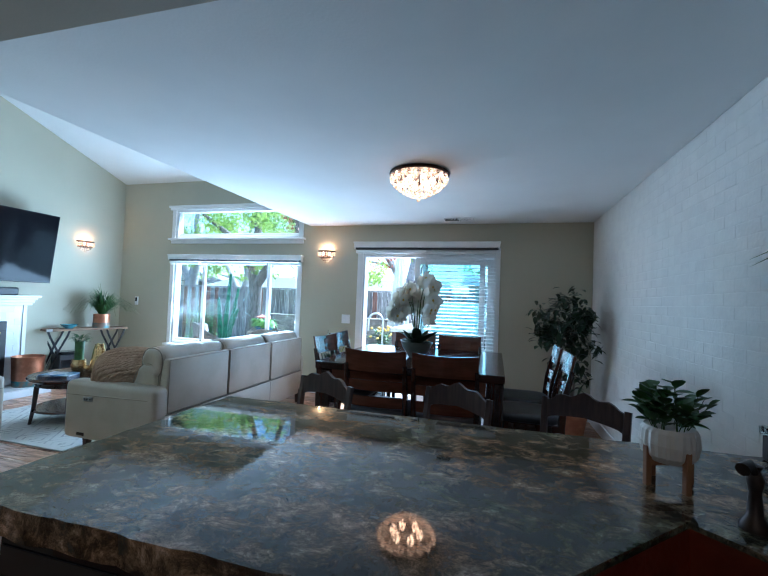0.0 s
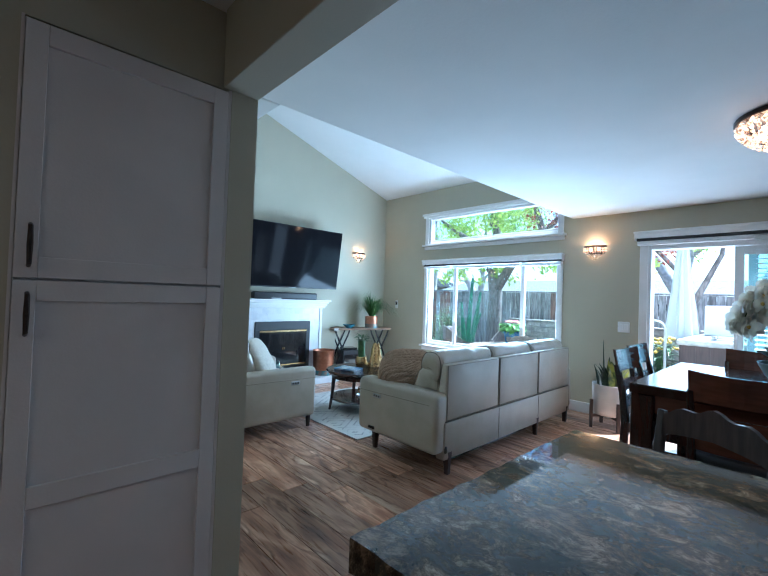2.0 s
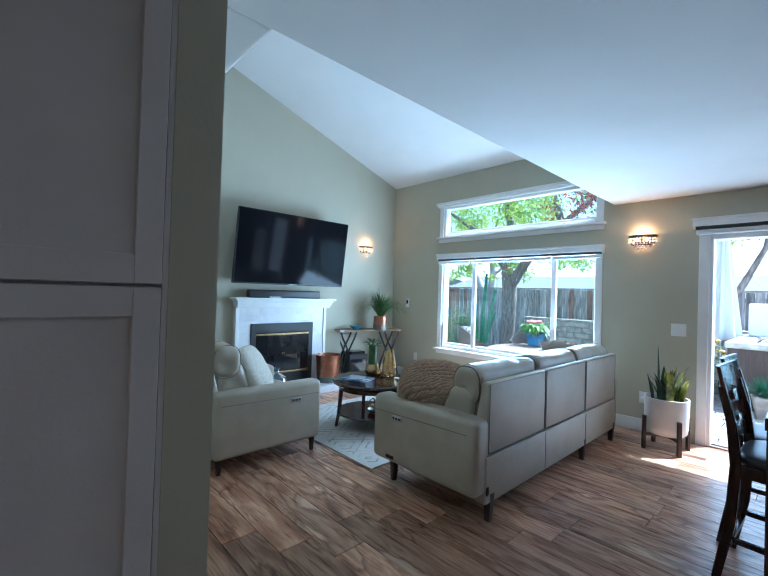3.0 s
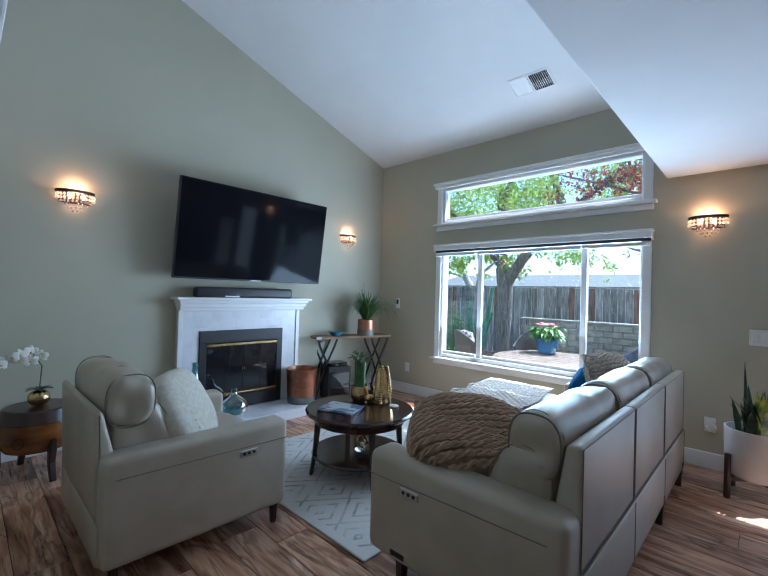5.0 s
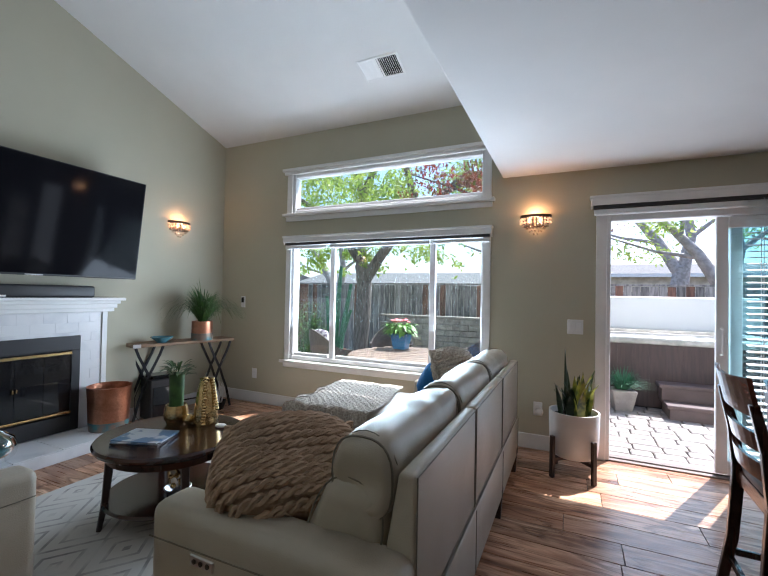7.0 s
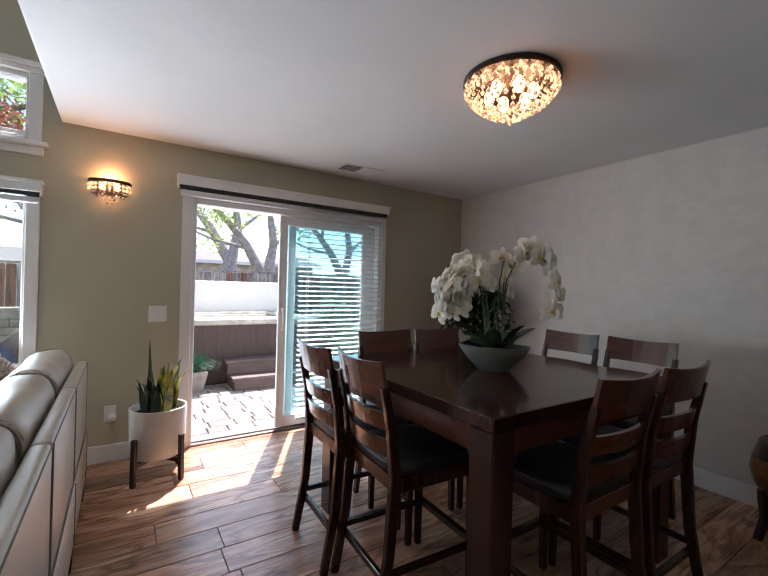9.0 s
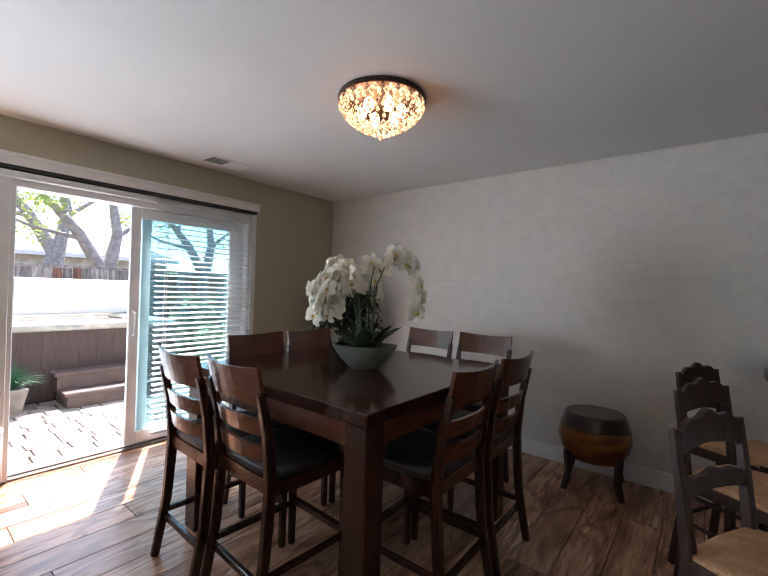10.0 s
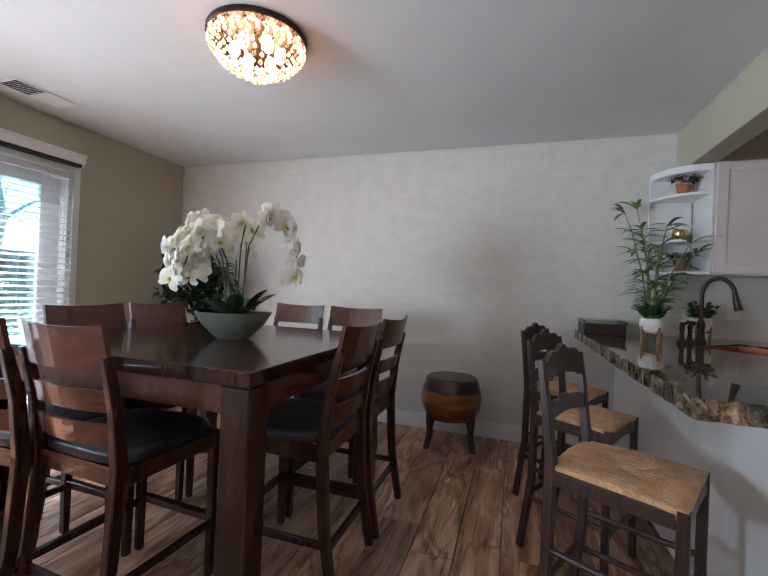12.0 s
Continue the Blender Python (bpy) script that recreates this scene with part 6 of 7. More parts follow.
throw = thing("throw_blanket", "cream knitted throw draped over the end of the chaise", "blanket", (0, 0, 0))
bm = bmesh.new()
nx, ny = 70, 90
grid = []
for i in range(nx + 1):
    row = []
    for j in range(ny + 1):
        u, v = i / nx, j / ny
        knit = 0.006 * math.sin(u * nx * 1.05) * math.sin(v * ny * 1.05)
        x, y = -3.94 + 0.74 * u + 0.05 * math.sin(v * 5), 4.10 + 1.00 * v
        z = 0.524 + 0.012 * noise.noise(Vector((x * 6, y * 6, 0))) + knit
        if u < 0.14:
            x, z = -3.895 - 0.02 * math.sin(v * 22) - knit, z - (0.14 - u) * 1.7
        if v < 0.15:
            y, z = 4.235 - 0.015 * math.sin(u * 26) - knit, z - (0.15 - v) * 1.9
        row.append(bm.verts.new((x, y, z)))
    grid.append(row)
for i in range(nx):
    for j in range(ny):
        if not (i % 6 == 3 and j % 6 == 3):
            bm.faces.new((grid[i][j], grid[i + 1][j], grid[i + 1][j + 1], grid[i][j + 1]))
part("cloth", bm, THROW, throw, smooth=70)

rug = solo("rug", boxes(((-4.98, 2.74, 0.0), (-3.28, 5.05, 0.012)), r=0.004), rug_material(), "off-white rug with worn grey nested diamonds under the coffee table", "rug")

ct = thing("coffee_table", "round dark wood coffee table with a lower shelf on the rug", "coffee table", (-4.083, 3.44, 0.012), 23.7)
part("tabletop", turned([(0, 0.425), (0.385, 0.425), (0.405, 0.44), (0.41, 0.455), (0.40, 0.468), (0.385, 0.463), (0, 0.463)], 56), TABLEWOOD, ct, smooth=30)
part("lower_shelf", turned([(0, 0.125), (0.345, 0.125), (0.355, 0.135), (0.345, 0.148), (0, 0.148)], 48), TABLEWOOD, ct, smooth=30)
part("apron", turned([(0.33, 0.375), (0.342, 0.375), (0.342, 0.4245), (0.33, 0.4245)], 40, close=False), TABLEWOOD, ct, smooth=30)
for k in range(4):
    a = math.pi / 4 + k * math.pi / 2 - 0.1
    c, s = math.cos(a), math.sin(a)
    part("leg", barred([(c * 0.36, s * 0.36, 0), (c * 0.335, s * 0.335, 0.15), (c * 0.315, s * 0.315, 0.424)], [0.026, 0.034, 0.044], [0.024, 0.034, 0.044], side=(-s, c, 0)), ESPRESSO, ct)
TOP = 0.475
mg = thing("magazines", "small stack of magazines on the coffee table", "magazine", (-4.155, 3.31, TOP), 22)
for k, a in enumerate((0, 5, -4)):
    q = part("magazine", boxes(((-0.14, -0.105, 0), (0.14, 0.105, 0.006)), r=0.001), PAPER, mg)
    q.location, q.rotation_euler = (0.004 * k, -0.003 * k, 0.0065 * k), (0, 0, radians(a))
gp = thing("gold_vase_plant", "leafy bamboo bundle in a hammered gold pot on the coffee table", "potted plant", (-4.23, 3.57, TOP))
gp.scale = (1.15, 1.15, 1.25)
part("pot", turned([(0, 0), (0.045, 0), (0.062, 0.03), (0.064, 0.06), (0.056, 0.10), (0.050, 0.10), (0.055, 0.05), (0, 0.02)], 20), GOLD, gp, smooth=40)
part("stalks", turned([(0, 0.05), (0.036, 0.05), (0.040, 0.26), (0, 0.27)], 18), LEAF, gp, "twisted green stalks", 40)
rng = random.Random(31)
lv = bmesh.new()
for k in range(60):
    a = rng.uniform(0, 6.28)
    leaf(lv, (0.03 * math.cos(a), 0.03 * math.sin(a), rng.uniform(0.24, 0.30)), (math.cos(a), math.sin(a), rng.uniform(0.3, 2.0)), rng.uniform(0.06, 0.11), 0.014, 0.5, seg=4)
part("leaves", lv, LEAF, gp, kind="stuff", smooth=60)
gv = thing("gold_vase", "tall gold vase draped with wooden beads on the coffee table", "vase", (-4.07, 3.665, TOP))
gv.scale = (1.25, 1.25, 1.25)
part("vase", turned([(0, 0), (0.060, 0), (0.064, 0.02), (0.042, 0.19), (0.030, 0.225), (0.034, 0.235), (0.026, 0.235), (0.03, 0.19), (0, 0.02)], 24), GOLD, gv, smooth=40)
for k in range(17):
    a = -0.9
    f = k / 16
    z = 0.24 - 0.225 * f
    r = 0.034 + 0.036 * f
    part("bead", puffed((r * math.cos(a) + 0.004 * math.sin(k * 2), r * math.sin(a), z), (0.024, 0.024, 0.019), power=2, n=5), GOLD, gv, smooth=60)
for k in range(12):
    a = 0.1
    f = k / 11
    part("bead", puffed(((0.036 + 0.034 * f) * math.cos(a), (0.036 + 0.034 * f) * math.sin(a), 0.235 - 0.15 * f), (0.022, 0.022, 0.017), power=2, n=5), GOLD, gv, smooth=60)
solo("gold_sphere", puffed((0, 0, 0.032), (0.068, 0.068, 0.066), power=2, n=12, rumple=0.2, seed=4), GOLD, "small faceted gold ornament on the coffee table", "ornament", (-4.15, 3.60, TOP))
solo("white_stone", puffed((0, 0, 0.010), (0.075, 0.062, 0.020), power=2.2, n=10), CERAMIC, "small white round dish on the coffee table", "ornament", (-3.925, 3.655, TOP), smooth=60)
orn = thing("jewelled_box", "silver and red ornament on the lower shelf of the coffee table", "ornament", (-3.97, 3.39, 0.161))
part("dish", turned([(0, 0), (0.05, 0), (0.075, 0.04), (0.07, 0.045), (0.04, 0.012), (0, 0.01)], 20), STEEL, orn, smooth=40)
rng = random.Random(6)
for k in range(14):
    a = rng.uniform(0, 6.28)
    part("bead", puffed((rng.uniform(0, 0.05) * math.cos(a), rng.uniform(0, 0.05) * math.sin(a), 0.045 + rng.uniform(0, 0.06)), (0.032, 0.032, 0.030), power=2, n=5), GOLD if k % 3 else CERAMIC, orn, smooth=60)
bm = bmesh.new()
tube(bm, [(-0.07, 0, 0.04), (-0.08, 0, 0.11), (-0.03, 0, 0.14), (0.03, 0, 0.11)], 0.008, 6)
part("handle", bm, GOLD, orn, smooth=60)

# fireplace
fp = structure("fireplace", boxes(((WX, 2.76, 0.0), (-5.90, 2.95, 1.13)), ((WX, 3.885, 0.0), (-5.90, 4.09, 1.13)), ((WX, 2.95, 0.925), (-5.90, 3.885, 1.13)), ((WX, 2.95, 0.0), (-5.93, 3.885, 0.10))), MARBLE, "white marble tiled fireplace surround")
part("mantel_shelf", boxes(((WX, 2.70, 1.235), (-5.79, 4.22, 1.262)), ((WX, 2.73, 1.205), (-5.82, 4.19, 1.2345)), ((WX, 2.745, 1.165), (-5.845, 4.175, 1.2045)), ((WX, 2.755, 1.131), (-5.875, 4.165, 1.1645)), r=0.005, seg=2), TRIM, fp, "white moulded mantel")
part("pilaster", boxes(((-5.9005, 2.745, 0.0), (-5.885, 2.79, 1.13)), ((-5.9005, 4.065, 0.0), (-5.885, 4.11, 1.13)), r=0.002), TRIM, fp)
for row in range(12):
    z0 = 0.1 + 0.0855 * row
    spans = ((2.792, 4.063),) if z0 > 0.92 else ((2.792, 2.95), (3.885, 4.063))
    for lo, hi in spans:
        y = lo - (0.09 if row % 2 else 0.0)
        while y < hi - 0.02:
            a, b = max(y, lo), min(y + 0.1785, hi)
            if b - a > 0.02:
                part("tile", boxes(((-5.8999, a, z0), (-5.8982, b, z0 + 0.084)), r=0.0006), MARBLE, fp)
            y += 0.18
part("hearth", boxes(((-5.885, 2.62, 0.0), (-5.46, 4.18, 0.085)), r=0.003), MARBLE, fp, "low white tiled hearth")
for k in range(5):
    part("tile", boxes(((-5.883, 2.625 + 0.311 * k, 0.086), (-5.462, 2.932 + 0.311 * k, 0.096)), r=0.002), MARBLE, fp)
box_ = part("firebox", boxes(((-5.985, 2.951, 0.10), (-5.97, 3.884, 0.92)), ((-5.97, 2.951, 0.80), (-5.88, 3.884, 0.924)), ((-5.97, 2.951, 0.10), (-5.88, 3.02, 0.80)), ((-5.97, 3.815, 0.10), (-5.88, 3.884, 0.80)), ((-5.97, 3.02, 0.10), (-5.88, 3.815, 0.24)), r=0.003), MATTE, fp, "black steel firebox")
part("brass_bar", boxes(((-5.879, 3.02, 0.765), (-5.868, 3.815, 0.79)), r=0.003), BRASS, fp, "brass trim bar")
part("brass_bar", boxes(((-5.879, 3.02, 0.255), (-5.868, 3.815, 0.275)), r=0.003), BRASS, fp, "brass trim bar")
for a, b in ((3.022, 3.22), (3.223, 3.417), (3.42, 3.613), (3.616, 3.813)):
    part("glass_door", boxes(((-5.895, a, 0.28), (-5.889, b, 0.76))), BLACK, fp, "dark glass door")
for y in (3.405, 3.43):
    part("knob", boxes(((-5.889, y - 0.005, 0.50), (-5.872, y + 0.005, 0.53)), r=0.002), BRASS, fp)

tv = thing("television", "large flat black television tilted down on the wall above the mantel", "television")
tv.matrix_basis = pose(-5.745, 3.475, 1.905, 0, 7.5, 0)
part("panel", boxes(((-0.02, -0.83, -0.467), (0.02, 0.83, 0.467)), r=0.004), MATTE, tv)
part("screen", boxes(((0.0205, -0.818, -0.450), (0.0225, 0.818, 0.458))), SCREEN, tv)
part("badge", boxes(((0.0205, -0.06, -0.463), (0.023, 0.06, -0.455))), STEEL, tv)
part("bracket", boxes(((-0.243, -0.25, -0.15), (-0.0205, 0.25, 0.15)), r=0.004), MATTE, tv)
sb = thing("soundbar", "black soundbar standing on the mantel under the television", "speaker", (-5.87, 3.42, 1.262))
part("body", boxes(((-0.05, -0.54, 0.0), (0.05, 0.54, 0.105)), r=0.02, seg=3), MATTE, sb, smooth=50)
part("badge", boxes(((0.0502, -0.26, 0.006), (0.052, -0.10, 0.02))), STEEL, sb)

cp = thing("copper_bucket", "hammered copper bucket with blue-green patina foot on the hearth", "bucket", (-5.67, 4.02, 0.096))
cp.scale = (1.05, 1.05, 1.08)
part("body", turned([(0.150, 0.072), (0.158, 0.25), (0.165, 0.345), (0.170, 0.352), (0.163, 0.354), (0.152, 0.25), (0.143, 0.08), (0, 0.06)], 36, close=False), COPPER, cp, smooth=40)
part("foot_band", turned([(0, 0), (0.143, 0), (0.150, 0.0715), (0.0, 0.0715)], 36), PATINA, cp, "blue-green patina band", 40)

BOTTLE = [(0, 0), (0.085, 0), (0.10, 0.02), (0.105, 0.10), (0.09, 0.17), (0.035, 0.235), (0.022, 0.30), (0.028, 0.32)]
b1 = solo("glass_bottle", turned(BOTTLE, 24, close=False), AQUA, "tall aqua glass bottle standing on the hearth", "bottle", (-5.70, 2.84, 0.096), smooth=50)
b1.scale = (1.1, 1.1, 1.75)
b2 = solo("glass_demijohn", turned([(0, 0), (0.08, 0), (0.13, 0.04), (0.145, 0.10), (0.12, 0.17), (0.05, 0.215), (0.028, 0.25), (0.034, 0.28)], 24, close=False), AQUA, "round aqua glass demijohn standing on the hearth", "bottle", (-5.62, 3.19, 0.096), smooth=50)

# console table: its front edge runs from (-5.8, 4.31) to (-5.52, 5.34)
co = thing("console_table", "narrow rustic wood console table on curved black iron legs", "console table", (-5.80, 4.31, 0), 75)
part("tabletop", boxes(((0.0, 0.0, 0.765), (1.07, 0.27, 0.797)), r=0.003), RUSTIC, co, "rustic wood top")
part("corner_plate", boxes(((-0.002, -0.003, 0.763), (0.07, 0.0, 0.799)), r=0.001), STEEL, co)
for x in (0.16, 0.91):
    for y in (0.03, 0.23):
        for s in (-1, 1):
            part("leg", barred([(x + s * 0.14, y, 0.0), (x + s * 0.09, y, 0.22), (x + s * 0.0, y + 0.002 * s, 0.47), (x - s * 0.10, y, 0.68), (x - s * 0.13, y, 0.764)], 0.024, 0.014), IRON, co, "curved iron leg")
part("cross_bar", boxes(((0.16, 0.235, 0.10), (0.91, 0.245, 0.115)), r=0.002), IRON, co)
sub = thing("subwoofer", "black subwoofer under a small black set below the console table", "speaker", (-5.80, 4.62, 0), -15)
part("cabinet", boxes(((-0.13, -0.15, 0.02), (0.14, 0.15, 0.43)), r=0.005), MATTE, sub)
part("front_grille", boxes(((0.1405, -0.13, 0.05), (0.147, 0.13, 0.36)), r=0.003), BLACK, sub)
part("set_top", boxes(((-0.10, -0.12, 0.431), (0.10, 0.12, 0.47)), r=0.006), BLACK, sub)
bm = bmesh.new()
tube(bm, [(-0.12, -0.151, 0.38), (-0.08, -0.22, 0.24), (-0.02, -0.24, 0.10), (0.0, -0.20, 0.012), (-0.1, 0.1, 0.012)], 0.004, 5)
part("cable", bm, MATTE, sub)
wh = thing("driftwood_basket", "low basket of white twigs on the floor in the corner", "basket", (-5.60, 5.14, 0))
part("basket", turned([(0, 0), (0.10, 0), (0.13, 0.09), (0.12, 0.09), (0.09, 0.012), (0, 0.012)], 20), IRON, wh)
tw = bmesh.new()
rng = random.Random(14)
for k in range(12):
    a = rng.uniform(0, 6.28)
    x, y = 0.06 * math.cos(a), 0.06 * math.sin(a)
    tube(tw, [(x, y, 0.015), (x * 1.8, y * 1.8, 0.18), (x * 1.3 + rng.uniform(-0.03, 0.03), y * 1.3, 0.30)], [0.008, 0.007, 0.003], 5)
part("twigs", tw, CERAMIC, wh, smooth=60, kind="stuff")
bb = solo("blue_bowl", turned([(0, 0), (0.045, 0), (0.05, 0.008), (0.105, 0.055), (0.11, 0.06), (0.102, 0.06), (0.05, 0.018), (0, 0.014)], 28), BLUEBOWL, "blue glazed bowl on the console table", "bowl", (-5.78, 4.60, 0.797), smooth=40)
gpl = thing("grass_plant", "arching grassy plant in copper and blue pot on the console", "potted plant", (-5.66, 5.00, 0.797))
gpl.scale = (1.4, 1.4, 1.4)
part("pot", turned([(0, 0), (0.075, 0), (0.078, 0.055), (0.078, 0.15), (0.072, 0.15), (0.07, 0.12), (0, 0.12)], 28), COPPER, gpl, smooth=40)
part("patina_band", turned([(0.0757, 0.001), (0.0795, 0.001), (0.0805, 0.055), (0.0765, 0.055)], 28, close=False), PATINA, gpl, "blue-green band", 40)
gr = bmesh.new()
rng = random.Random(3)
for k in range(260):
    a, L = rng.uniform(0, 6.28), rng.uniform(0.22, 0.46)
    c, s = math.cos(a), math.sin(a)
    reach = rng.uniform(0.12, 0.36)
    if reach * c < -0.15:
        reach *= 0.5
    x0, y0, w = 0.03 * c * rng.random(), 0.03 * s * rng.random(), 0.006
    prev = None
    for j in range(6):
        t = j / 5
        px, py, pz = x0 + c * reach * t ** 1.15, y0 + s * reach * t ** 1.15, 0.14 + L * (t - 0.55 * t ** 3 * (reach / 0.2))
        ww = w * (1 - t * 0.9)
        row = [gr.verts.new((px - s * ww, py + c * ww, pz)), gr.verts.new((px + s * ww, py - c * ww, pz))]
        if prev:
            gr.faces.new((prev[0], prev[1], row[1], row[0]))
        prev = row
part("foliage", gr, LEAF, gpl, kind="stuff", smooth=60)

og = thing("small_orchid", "white orchid in a gold pot on the drum side table", "potted plant", (-5.61, 1.72, 0.48))
part("pot", puffed((0, 0, 0.055), (0.13, 0.13, 0.11), power=2.2, n=12), GOLD, og, "round gold pot", 60)
lv = bmesh.new()
for k in range(6):
    a = k * 1.05
    leaf(lv, (0, 0, 0.10), (math.cos(a), math.sin(a), 0.8), 0.12, 0.04, 0.5, seg=5)
part("leaves", lv, LEAFDARK, og, smooth=60)
bm, fl, lips = bmesh.new(), bmesh.new(), bmesh.new()
pts = [(0, 0, 0.10), (0.0, 0.01, 0.28), (0.0, -0.04, 0.37), (0.01, -0.14, 0.38), (0.02, -0.20, 0.33)]
tube(bm, pts, [0.004, 0.004, 0.003, 0.003, 0.002], 5)
st = part("flower_stem", bm, STEM, og)
rng = random.Random(17)
for k in range(11):
    f = 1.6 + 2.4 * k / 10
    i = min(int(f), 3)
    q = Vector(pts[i]).lerp(Vector(pts[i + 1]), f - i) + Vector((rng.uniform(-0.03, 0.03), rng.uniform(-0.03, 0.03), rng.uniform(-0.04, 0.02)))
    orchid_flower(fl, lips, q, (1, rng.uniform(-0.6, 0.8), rng.uniform(-0.3, 0.3)), 0.09, rng)
part("petals", fl, PETAL, st, "white orchid petals", 70, kind="stuff")
part("flower_heart", lips, LIP, st, kind="stuff")

# ---- garden ----
structure("ground", boxes(((-400, N1 + 0.001, -0.35), (400, 600, -0.16))), GROUND, "bare garden soil")
structure("pavement", boxes(((-7.4, N1 + 0.001, -0.16), (2.6, 8.6, -0.062))), GROUT, "sand bed under the patio pavers")
structure("threshold", boxes(((-1.70, N1 + 0.001, -0.16), (0.25, N1 + 0.12, -0.015))), PAVER, "low step outside the patio door")

FY = 11.0
fence = thing("fence", "weathered vertical-board garden fence", "fence", (0, FY, 0))
part("rail", boxes(((-13, 0.021, 1.40), (7, 0.06, 1.49)), ((-13, 0.021, 0.2), (7, 0.06, 0.29))), FENCE, fence)
part("cap_rail", boxes(((-13, -0.03, 1.605), (7, 0.07, 1.64))), FENCE, fence)
rng = random.Random(12)
mesh_board = None
x = -13.0
while x < 7:
    w = 0.145
    if mesh_board is None:
        o = part("board", boxes(((0.0, 0, -0.18), (w - 0.015, 0.02, 1.60)), r=0.002), FENCE, fence)
        mesh_board = o
    else:
        o = mesh_board.copy()
        scene.collection.objects.link(o)
    if rng.random() < 0.28:
        o.material_slots[0].link = "OBJECT"
        o.material_slots[0].material = FENCERED
    elif o.material_slots[0].link == "OBJECT":
        o.material_slots[0].link = "DATA"
    o.location = (x, rng.uniform(-0.006, 0.0), rng.uniform(-0.012, 0.003))
    x += w

wall = thing("garden_wall", "low garden wall of pale blocks in front of the fence", "wall", (-6.0, 10.35, -0.16))
mb = None
for r in range(8):
    for k in range(14):
        xx = k * 0.35 + (0.17 if r % 2 else 0)
        if mb is None:
            mb = part("block", boxes(((0.004, 0, 0.004), (0.346, 0.22, 0.121)), r=0.010), CONCRETEBLOCK, wall)
            o = mb
        else:
            o = mb.copy()
            scene.collection.objects.link(o)
        o.location = (xx, rng.uniform(-0.006, 0.006), 0.125 * r + 0.001)
part("cap", boxes(((-0.02, -0.03, 1.001), (5.1, 0.25, 1.05)), r=0.006), CONCRETEBLOCK, wall)


def canopy(tree, clumps, mat, n, size, seed, name="crown"):
    rng = random.Random(seed)
    spots = []
    for x, y, z, r in clumps:
        for k in range(int(n * r * r)):
            d = Vector((rng.gauss(0, 1), rng.gauss(0, 1), rng.gauss(0, 1))).normalized() * r * rng.uniform(0.15, 1.0) ** 0.6
            d.z *= 0.7
            q = Vector((x, y, z)) + d
            if noise.noise(q * 2.2) > -0.12:
                spots.append(q)
    quad_leaves(name, spots, mat, tree, rng, size)


def limbs(bm, paths):
    for pts, r0, r1 in paths:
        n = len(pts)
        tube(bm, pts, [r0 + (r1 - r0) * k / (n - 1) for k in range(n)], 10)


big = thing("tree", "large forked tree with a sunlit green crown by the fence", "tree", (-6.26, 10.0, -0.16))
bm = bmesh.new()
limbs(bm, [([(0, 0, -0.05), (-0.05, 0, 0.5), (0.0, 0, 1.1), (0.02, 0, 1.7), (-0.05, 0, 2.2)], 0.19, 0.17),
           ([(-0.03, 0, 1.9), (-0.12, 0.05, 2.6), (-0.05, 0.1, 3.4), (-0.3, 0.2, 4.3), (-0.2, 0.3, 5.4)], 0.15, 0.06),
           ([(0.02, 0, 1.8), (0.45, -0.1, 2.35), (0.95, -0.15, 2.9), (1.5, -0.2, 3.3), (2.2, -0.1, 3.9)], 0.14, 0.05),
           ([(-0.1, 0, 2.3), (-0.9, 0.1, 3.2), (-1.9, 0, 3.9)], 0.13, 0.04), ([(1.4, -0.2, 3.2), (1.2, -0.6, 4.3), (1.6, -0.8, 5.2)], 0.09, 0.03),
           ([(-0.2, 0.1, 3.6), (0.5, -0.3, 4.6), (0.8, -0.4, 5.6)], 0.10, 0.03), ([(2.0, -0.1, 3.7), (3.1, 0.1, 4.2), (4.0, 0.2, 4.3)], 0.06, 0.02)])
part("trunk", bm, BARK, big, "rough grey forked trunk", 60)
crown = []
rng = random.Random(44)
for k in range(52):
    crown.append((rng.uniform(-3.6, 3.4), rng.uniform(-1.8, 2.0), rng.uniform(3.1, 5.6), rng.uniform(0.5, 0.95)))
crown += [(0.9, -0.8, 2.75, 0.35), (-1.4, -0.3, 2.7, 0.4), (1.9, -0.5, 2.6, 0.3), (2.6, -0.3, 2.55, 0.35), (-2.5, 0.3, 2.6, 0.4), (0.3, -0.5, 2.4, 0.2)]
for k in range(54):
    crown.append((rng.uniform(-2.6, 3.8), rng.uniform(-1.0, 1.2), rng.uniform(2.05, 3.0), rng.uniform(0.2, 0.36)))
crown = [c for k, c in enumerate(crown) if not (c[0] > 1.2 and 3.0 < c[2] < 4.8 and k % 3)]
canopy(big, crown, TREELEAF, 1250, 0.052, 45)

red = thing("red_leaved_tree", "small tree with red-brown leaves by the patio", "tree", (-1.9, 9.9, -0.16))
bm = bmesh.new()
limbs(bm, [([(0, 0, -0.05), (0.05, 0, 0.9), (-0.05, 0, 1.8), (-0.25, 0, 2.8), (-0.2, 0, 3.8)], 0.09, 0.03), ([(0, 0, 1.6), (0.4, 0, 2.5), (0.5, 0.1, 3.4)], 0.06, 0.02), ([(-0.1, 0, 2.0), (-0.9, 0, 3.0), (-1.7, 0, 3.5), (-2.4, -0.1, 3.8), (-3.2, -0.2, 4.1)], 0.05, 0.015)])
part("trunk", bm, BARK, red, smooth=60)
rng = random.Random(46)
